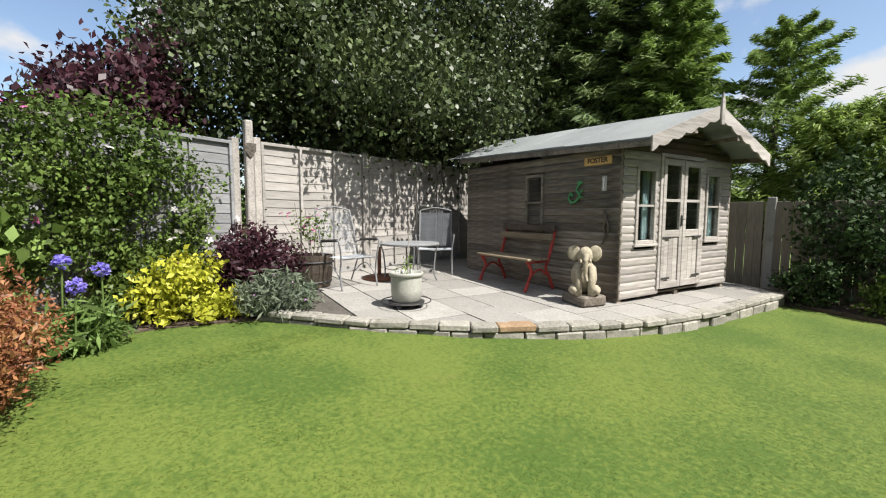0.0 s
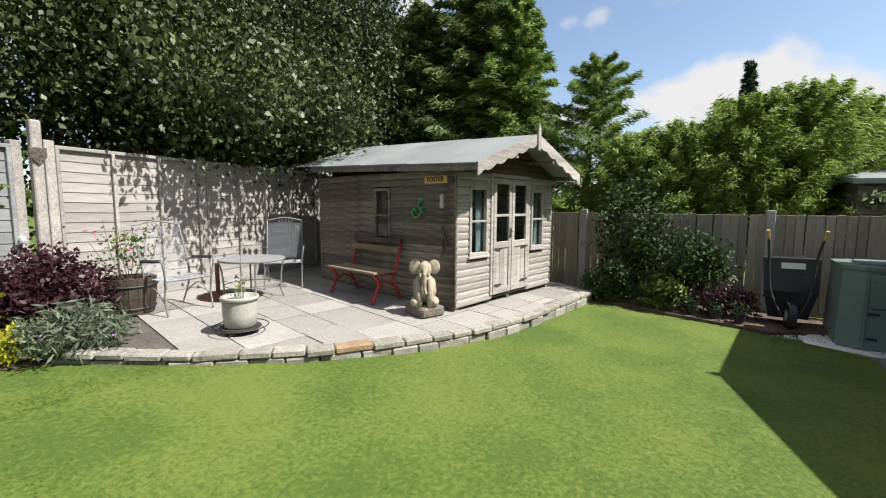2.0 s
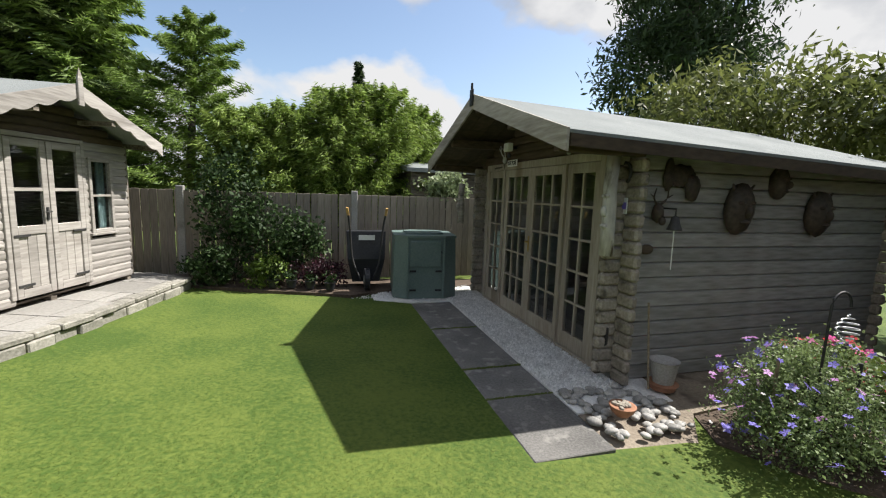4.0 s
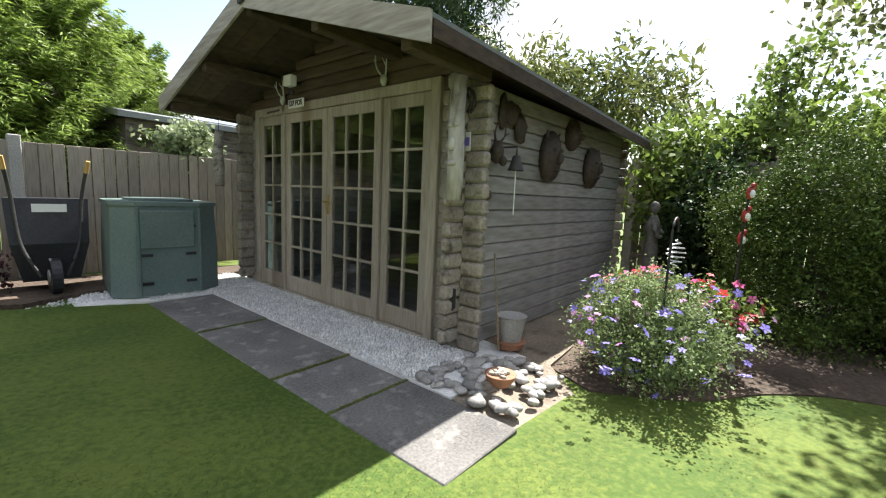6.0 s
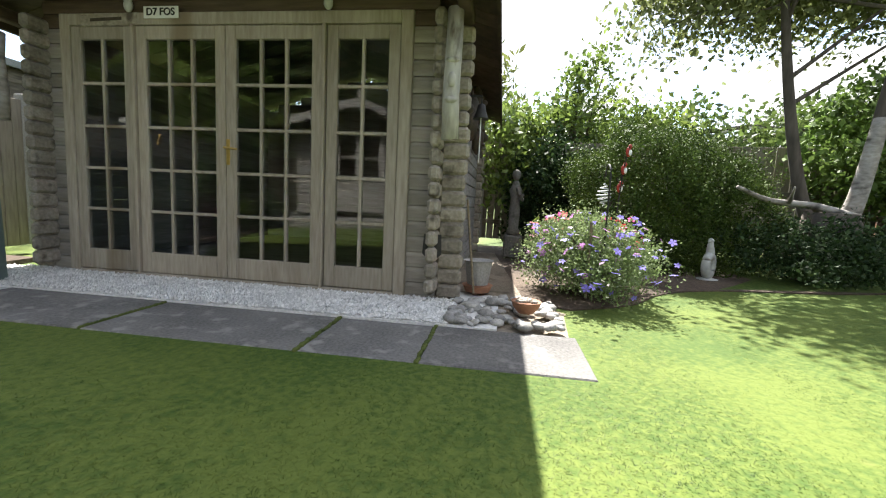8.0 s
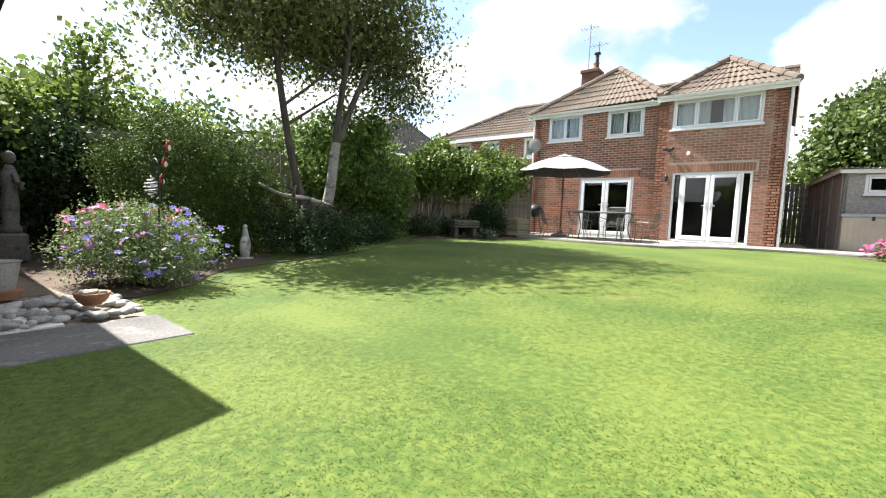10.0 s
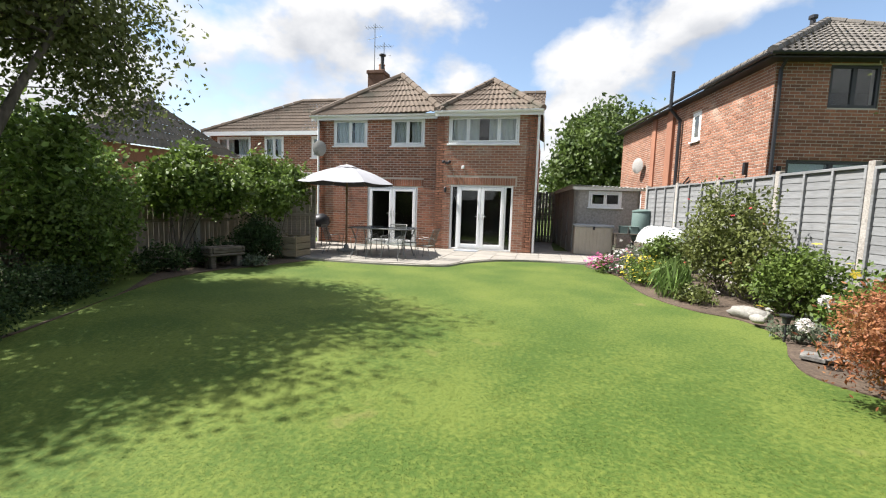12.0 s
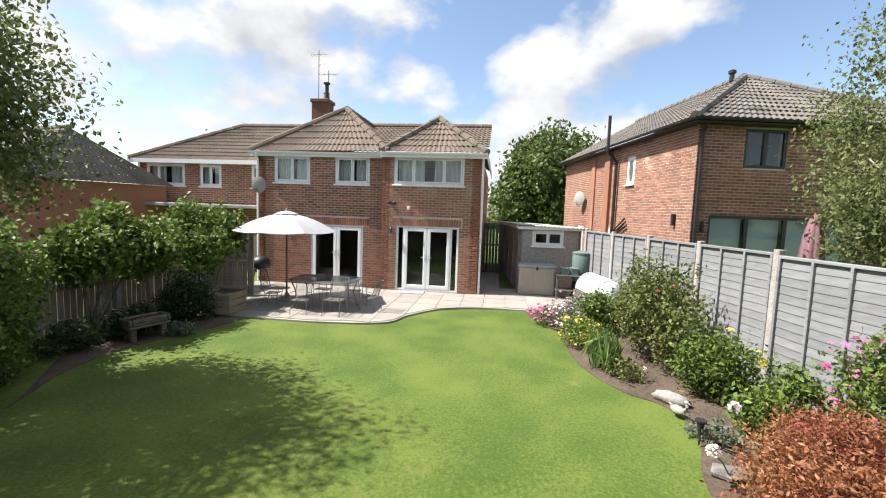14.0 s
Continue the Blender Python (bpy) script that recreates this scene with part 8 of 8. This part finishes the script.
    solid("stone_statue", s, "dark_stone", "weathered grey stone garden statue in the shade", "statue", m=pose(6.55, 2.75, 0.3), smooth=True)
    solid("stone_plinth", Shape().box(-0.13, -0.13, 0, 0.13, 0.13, 0.32, 0.02), "dark_stone", "square grey stone plinth under the statue", "plinth", m=pose(6.55, 2.75, -0.02))
    h = Shape().lathe([(0.12, 0), (0.125, 0.02), (0.06, 0.03), (0.04, 0.06), (0.0, 0.06)], 18)
    # the body is an upright ring, open in the middle, drawn out into a neck
    h.tube(smooth_line([(0.085 * math.sin(a), 0, 0.19 - 0.125 * math.cos(a)) for a in np.linspace(0, 2 * math.pi, 17)], 3), 0.055, 12)
    h.tube(smooth_line([(0, 0, 0.29), (0.01, 0, 0.37), (-0.01, 0, 0.44), (-0.005, 0, 0.5)], 5), 0.06, 12, 0.028)
    h.blob((-0.01, 0, 0.51), (0.045, 0.035, 0.035)).tube([(-0.05, 0, 0.51), (-0.1, 0, 0.495)], 0.014, 8, 0.003)
    solid("bird_statue", h, "white_stone", "pale stone bird statue with pierced ring body by the lawn", "statue", m=pose(5.4, 0.66, g(5.4, 0.66), 0, 0, -45) @ Matrix.Scale(0.85, 4), smooth=True)


crook_and_ornaments()


# ---- things by the house ----
def dining_set():
    G = 0.254
    t = thing("dining_table", "long glass-topped metal garden dining table", "table", pose(3.55, -7.75, G))
    part("tabletop", Shape().box(-0.8, -0.45, 0.70, 0.8, 0.45, 0.712, 0.004), "table_top", t)
    part("rim", Shape().tube([(0.8 * (abs(math.cos(a)) ** 0.35) * (1 if math.cos(a) > 0 else -1), 0.45 * (abs(math.sin(a)) ** 0.35) * (1 if math.sin(a) > 0 else -1), 0.705) for a in np.linspace(0, 2 * math.pi, 49)], 0.016, 7), "alu", t)
    for sx in (-1, 1):
        for sy in (-1, 1):
            part("leg", Shape().tube(smooth_line([(sx * 0.7, sy * 0.38, 0), (sx * 0.62, sy * 0.3, 0.35), (sx * 0.72, sy * 0.36, 0.69)], 5), 0.016, 8), "alu", t, smooth=True)
    w, first = 0.24, None
    for x, y, rz in ((3.05, -7.1, 176), (3.85, -7.05, 186), (3.05, -8.4, 4), (3.9, -8.4, -3), (2.42, -7.75, 80), (4.85, -7.6, -80)):
        if first:
            copy_thing(first, pose(x, y, G, 0, 0, rz) @ Matrix.Scale(0.88, 4))
            continue
        c = first = thing("dining_chair", "grey-green metal framed garden dining chair with sling seat", "chair", pose(x, y, G, 0, 0, rz) @ Matrix.Scale(0.88, 4), "chairs round the dining table")
        for s in (-1, 1):
            part("side_frame", Shape().tube(smooth_line([(s * w, -0.25, 0), (s * w, -0.2, 0.3), (s * w, -0.25, 0.6), (s * w, -0.1, 0.64), (s * w, 0.2, 0.6)], 5), 0.011, 7), "alu", c, smooth=True)
            part("side_frame", Shape().tube(smooth_line([(s * w, 0.32, 0), (s * w, 0.18, 0.35), (s * w, 0.2, 0.5), (s * w, 0.36, 0.95)], 5), 0.011, 7), "alu", c, smooth=True)
        part("seat", wire_mesh(lambda u, v: (-w + 2 * w * u, -0.22 + 0.41 * v, 0.406), 20, 18, 0.0022), "sling", c)
        part("backrest", wire_mesh(lambda u, v: (-w + 2 * w * u, 0.2 + 0.155 * v, 0.45 + 0.48 * v), 20, 20, 0.0022), "sling", c)
        part("top_rail", Shape().tube([(-w, 0.36, 0.94), (w, 0.36, 0.94)], 0.011, 7), "alu", c)
    u = thing("patio_umbrella", "open pale grey patio umbrella with shade-painted underside on a wooden pole", "umbrella", pose(4.83, -8.25, G))
    part("base", Shape().lathe([(0.26, 0), (0.26, 0.05), (0.08, 0.08), (0.04, 0.2), (0.0, 0.2)], 24), "concrete", u)
    part("pole", Shape().tube([(0, 0, 0.05), (0, 0, 2.3)], 0.024, 10), "pole", u)
    R, n = 1.32, 8
    for k in range(n):
        a0, a1 = 2 * math.pi * k / n, 2 * math.pi * (k + 1) / n
        s = Shape()
        m = 5
        for i in range(m + 1):
            f = i / m
            for j in range(5):
                t_ = j / 4
                a = a0 + (a1 - a0) * t_
                chord = math.cos((a1 - a0) / 2) / math.cos(a - (a0 + a1) / 2)
                z = 2.30 - 0.42 * f - 0.05 * f * f + 0.06 * math.sin(math.pi * f) - 0.03 * math.sin(math.pi * t_) * f
                s.v.append((R * f * chord * math.cos(a), R * f * chord * math.sin(a), z))
        for i in range(m):
            for j in range(4):
                q = i * 5 + j
                s.f.append([q, q + 5, q + 6, q + 1])
        part("canopy_panel", s, "canopy", u, smooth=True)
        # Added near-black layer below each panel paints the canopy's shaded underside.
        low = Shape()
        low.v, low.f = [(x, y, z - 0.008) for x, y, z in s.v], s.f
        part("underside_shade_panel", low, "dark_backing", u, "near-black layer painting the underside's shade", smooth=True)
        part("rib", Shape().tube([(0, 0, 2.27), (R * 0.5 * math.cos(a0), R * 0.5 * math.sin(a0), 2.1), (R * 0.98 * math.cos(a0), R * 0.98 * math.sin(a0), 1.83)], 0.008, 5), "pole", u)
    part("finial", Shape().blob((0, 0, 2.35), (0.03, 0.03, 0.05)), "pole", u)
    part("top_vent", Shape().lathe([(0.3, 2.255), (0.15, 2.31), (0.02, 2.34), (0.0, 2.34)], 16), "canopy", u)


dining_set()


def house_clutter():
    G = 0.25
    p = thing("wooden_planter", "square pale timber planter box filled with plants", "planter", pose(5.55, -6.75, G))
    for k in range(4):
        rz = 90 * k
        for j in range(3):
            part("board", Shape().box(-0.32, -0.33, 0.01 + j * 0.16, 0.32, -0.305, 0.155 + j * 0.16, 0.005), "bench_wood", p, m=pose(0, 0, 0, 0, 0, rz))
        part("corner_post", Shape().box(0.295, -0.325, 0, 0.345, -0.275, 0.5, 0.005), "bench_wood", p, m=pose(0, 0, 0, 0, 0, rz))
    part("compost", Shape().box(-0.3, -0.3, 0.38, 0.3, 0.3, 0.44), "soil", p)
    t = thing("stone_trough", "old stone trough bench beside the border", "trough", pose(5.75, -4.75, 0.22, 0, 0, 70))
    part("trough", Shape().box(-0.36, -0.18, 0.22, 0.36, 0.18, 0.27, 0.02).box(-0.36, -0.18, 0.27, -0.3, 0.18, 0.4, 0.02).box(0.3, -0.18, 0.27, 0.36, 0.18, 0.4, 0.02).box(-0.3, -0.18, 0.27, 0.3, -0.13, 0.4, 0.02).box(-0.3, 0.13, 0.27, 0.3, 0.18, 0.4, 0.02), "old_wood", t)
    for s in (-1, 1):
        part("foot", Shape().box(s * 0.26 - 0.05, -0.14, -0.02, s * 0.26 + 0.05, 0.14, 0.22, 0.015), "old_wood", t)
    board_fence("screen_fence", 7.05, -8.2, 6.0, -8.6, 0.2, 1.95, "pale_wood", "pale timber screen fence panel beside the patio", [0.0, 1.1])
    b = thing("kettle_barbecue", "black kettle barbecue on thin legs", "barbecue", pose(6.35, -9.6, G))
    part("bowl", Shape().blob((0, 0, 0.75), (0.27, 0.27, 0.22), n=20), "black_plastic", b, smooth=True)
    for k in range(3):
        a = 2 * math.pi * k / 3
        part("leg", Shape().tube([(0.15 * math.cos(a), 0.15 * math.sin(a), 0.62), (0.3 * math.cos(a), 0.3 * math.sin(a), 0)], 0.013, 6), "iron", b)
    c = thing("storage_chest", "beige plastic garden storage chest with dark lid", "storage chest", pose(-1.85, -11.3, G, 0, 0, 180))
    part("body", Shape().box(-0.55, -0.3, 0.0, 0.55, 0.3, 0.84, 0.015), "beige_plastic", c)
    for k in range(11):
        part("rib", Shape().box(-0.53 + k * 0.1, -0.312, 0.03, -0.50 + k * 0.1, -0.3, 0.8, 0.003), "beige_plastic", c)
    part("lid", Shape().box(-0.58, -0.33, 0.84, 0.58, 0.33, 0.92, 0.02), "mesh_grey", c, "dark grey lid")
    part("latch", Shape().box(-0.03, -0.34, 0.76, 0.03, -0.325, 0.86, 0.004), "black_plastic", c)
    s = thing("potting_bench", "rough timber potting bench with a lower shelf", "bench", pose(-2.75, -10.75, G))
    for z in (0.25, 0.68):
        for k in range(4):
            part("slat", Shape().box(-0.38, -0.24 + k * 0.125, z, 0.38, -0.13 + k * 0.125, z + 0.03, 0.004), "old_wood", s)
    for sx in (-1, 1):
        for sy in (-1, 1):
            part("leg", Shape().box(sx * 0.34 - 0.03, sy * 0.2 - 0.03, 0, sx * 0.34 + 0.03, sy * 0.2 + 0.03, 0.68, 0.004), "old_wood", s)
    for x in (-2.62, -2.9):
        k = thing("plant_trough", "pale green plastic plant trough on the bench", "planter", pose(x, -10.75, G + 0.71), "troughs on the bench")
        part("body", Shape().prism([(-0.1, -0.14), (0.1, -0.14), (0.1, 0.14), (-0.1, 0.14)], 0, 0.2), "green_plastic", k)
        part("rim", Shape().box(-0.115, -0.155, 0.19, 0.115, 0.155, 0.215, 0.006), "green_plastic", k)
    w = thing("water_butt", "tall green plastic water butt", "water butt", pose(-3.15, -11.0, G))
    part("body", Shape().lathe([(0.22, 0.5), (0.27, 0.6), (0.27, 1.3), (0.25, 1.34)], 24), "green_plastic", w, smooth=True)
    part("lid", Shape().lathe([(0.28, 1.33), (0.28, 1.37), (0.1, 1.42), (0.0, 1.42)], 24), "green_plastic", w)
    part("stand", Shape().lathe([(0.3, 0), (0.24, 0.5), (0.0, 0.5)], 12), "black_plastic", w)
    # white cloche tunnel on a raised bed
    c = thing("cloche_tunnel", "white plastic-covered hooped cloche tunnel", "cloche", pose(-3.2, -8.8, 0.82, 0, 0, 12) @ Matrix.Scale(1.12, 4))
    sh = Shape()
    for i in range(9):
        for j in range(13):
            a = math.pi * j / 12
            r = 0.33 + 0.012 * math.sin(i * 3.1 + j)
            sh.v.append((r * math.cos(a), -0.5 + i / 8, r * math.sin(a) * 1.1))
    sh.f = [[i * 13 + j, i * 13 + j + 1, (i + 1) * 13 + j + 1, (i + 1) * 13 + j] for i in range(8) for j in range(12)] + [list(range(13))[::-1], [8 * 13 + j for j in range(13)]]
    part("cover", sh, "white_sheet", c, smooth=True)
    for i in (0, 4, 8):
        part("hoop", Shape().tube([(0.345 * math.cos(a), -0.5 + i / 8, 0.375 * math.sin(a)) for a in np.linspace(0, math.pi, 13)], 0.009, 6), "white_paint", c)
    r = thing("raised_bed", "timber raised bed holding the cloche", "raised bed", pose(-3.2, -8.8, 0.2, 0, 0, 12))
    for k, (x0, y0, x1, y1) in enumerate(((-0.42, -0.62, -0.37, 0.62), (0.37, -0.62, 0.42, 0.62), (-0.37, -0.62, 0.37, -0.57), (-0.37, 0.57, 0.37, 0.62))):
        for j in range(3):
            part("board", Shape().box(x0, y0, j * 0.2, x1, y1, j * 0.2 + 0.195, 0.005), "old_wood", r)
    part("compost", Shape().box(-0.365, -0.565, 0.5, 0.365, 0.565, 0.618), "soil", r)
    # folded mauve parasol beyond the fence
    u = thing("folded_parasol", "folded mauve garden parasol beyond the fence", "umbrella", pose(-6.45, -6.6, 0.2))
    part("pole", Shape().tube([(0, 0, 0), (0, 0, 2.75)], 0.022, 8), "pole", u)
    fold = Shape()
    for z, rr_ in ((1.55, 0.17), (1.9, 0.16), (2.3, 0.13), (2.62, 0.07), (2.7, 0.02)):
        for j in range(24):
            a = 2 * math.pi * j / 24
            q = rr_ * (1 + 0.25 * math.cos(a * 8))
            fold.v.append((q * math.cos(a), q * math.sin(a), z))
    fold.f = [[r_ * 24 + j, r_ * 24 + (j + 1) % 24, (r_ + 1) * 24 + (j + 1) % 24, (r_ + 1) * 24 + j] for r_ in range(4) for j in range(24)]
    part("folded_canopy", fold, "mauve_cloth", u, smooth=True)
    part("base", Shape().lathe([(0.25, 0), (0.25, 0.06), (0.0, 0.08)], 18), "concrete", u)


house_clutter()


def border_things():
    s = Shape().blob((0, 0, 0), (0.24, 0.1, 0.09), 3, 0.3, 16)
    solid("boulder", s, "sandstone", "pale rounded rock at the border edge", "rock", m=pose(-3.08, -3.85, 0.27, 0, 0, 150), smooth=True)
    s = Shape().blob((0, 0, 0.07), (0.14, 0.09, 0.08), 5, 0.1, 16).tube(smooth_line([(0.11, 0, 0.1), (0.17, 0, 0.18), (0.14, 0, 0.25)], 5), 0.03, 8, 0.022).blob((0.15, 0, 0.27), (0.045, 0.032, 0.032)).tube([(0.18, 0, 0.265), (0.235, 0, 0.255)], 0.015, 7, 0.006).tube([(-0.12, 0, 0.1), (-0.19, 0, 0.13)], 0.03, 7, 0.01)
    solid("duck_ornament", s, "sandstone", "small cream stone duck ornament on the border edge", "ornament", m=pose(-3.0, -3.45, 0.25, 0, 0, 120) @ Matrix.Scale(0.72, 4), smooth=True)
    l = thing("solar_light", "small dark solar stake light by the lawn edge", "garden light", pose(-2.95, -2.75, 0.22))
    part("stake", Shape().tube([(0, 0, 0), (0, 0, 0.22)], 0.01, 6), "black_plastic", l)
    part("lamp_head", Shape().lathe([(0.03, 0.2), (0.045, 0.27), (0.06, 0.28), (0.06, 0.295), (0.0, 0.3)], 16), "black_plastic", l)
    l = thing("solar_light", "small pale solar stake light in the soil", "garden light", pose(-5.15, 0.55, 0.18))
    part("stake", Shape().tube([(0, 0, 0), (0, 0, 0.13)], 0.014, 6), "white_paint", l)
    part("lamp_head", Shape().lathe([(0.03, 0.12), (0.04, 0.18), (0.05, 0.19), (0.0, 0.21)], 14), "black_plastic", l)
    # agapanthus heads on stalks: blue by the maple, white over the soil
    rng = np.random.default_rng(44)
    for x, y, z, dx, dy, fm, lab in ((-4.6, 0.25, 0.62, 0.02, 0.0, "fl_blue", "blue"), (-4.75, 0.0, 0.7, 0.03, 0.02, "fl_blue", "blue"), (-4.5, 0.05, 0.52, 0.0, 0.03, "fl_blue", "blue"), (-3.0, -2.2, 0.35, 0.3, 0.25, "fl_white", "white"), (-3.4, -2.75, 0.45, 0.12, 0.0, "fl_white", "white"), (-3.6, -2.05, 0.5, 0.05, 0.1, "fl_blue", "blue")):
        a = thing("agapanthus_flower", "round %s agapanthus flower head on a long stalk" % lab, "flower", pose(x, y, g(x, y)))
        part("stalk", Shape().tube([(0, 0, 0), (dx * 0.5, dy * 0.5, z * 0.6), (dx, dy, z)], 0.007, 6), "iris", a)
        d = rng.normal(size=(60, 3))
        d /= np.linalg.norm(d, axis=1, keepdims=True)
        part("flower_head", quads("flower_head", fm, flower_quads(rng, d * 0.055 + (dx, dy, z + 0.03), 0.022)), fm, a)
    # rusty pillar with a yellow bloom, and a nursery label stake
    solid("rusty_edging", Shape().box(-0.03, -0.03, 0, 0.03, 0.03, 0.45, 0.008), "rust", "short rusty iron post in the border", "post", m=pose(-3.8, -2.75, 0.2))
    # flat black stepping stone at the bed edge
    solid("slate_piece", Shape().prism([(-0.18, -0.1), (0.1, -0.14), (0.2, 0.03), (0.05, 0.13), (-0.15, 0.1)], 0, 0.03), "dark_slab", "flat dark slate at the border edge", "stone", m=pose(-3.0, -2.2, 0.23))
    # thistle-like sticks, fallen birch branch
    s = Shape().tube(smooth_line([(0, 0, 0.0), (0.25, 0.3, 0.12), (0.35, 0.8, 0.16), (0.3, 1.3, 0.28)], 5), 0.05, 8, 0.02).tube([(0.3, 0.6, 0.15), (0.1, 0.8, 0.3)], 0.025, 6, 0.008)
    solid("fallen_branch", s, "birch_bark", "pale crooked birch branch resting at the trunk", "branch", m=pose(5.55, -0.85, 0.75, 0, 0, 20), smooth=True)
    s = Shape().lathe([(0.3, 0), (0.28, 0.4), (0.26, 0.7), (0.0, 0.72)], 14)
    solid("tree_stump", s, "bark", "old dark tree stump under the birch", "stump", m=pose(5.75, -0.7, 0.1), smooth=True)


border_things()
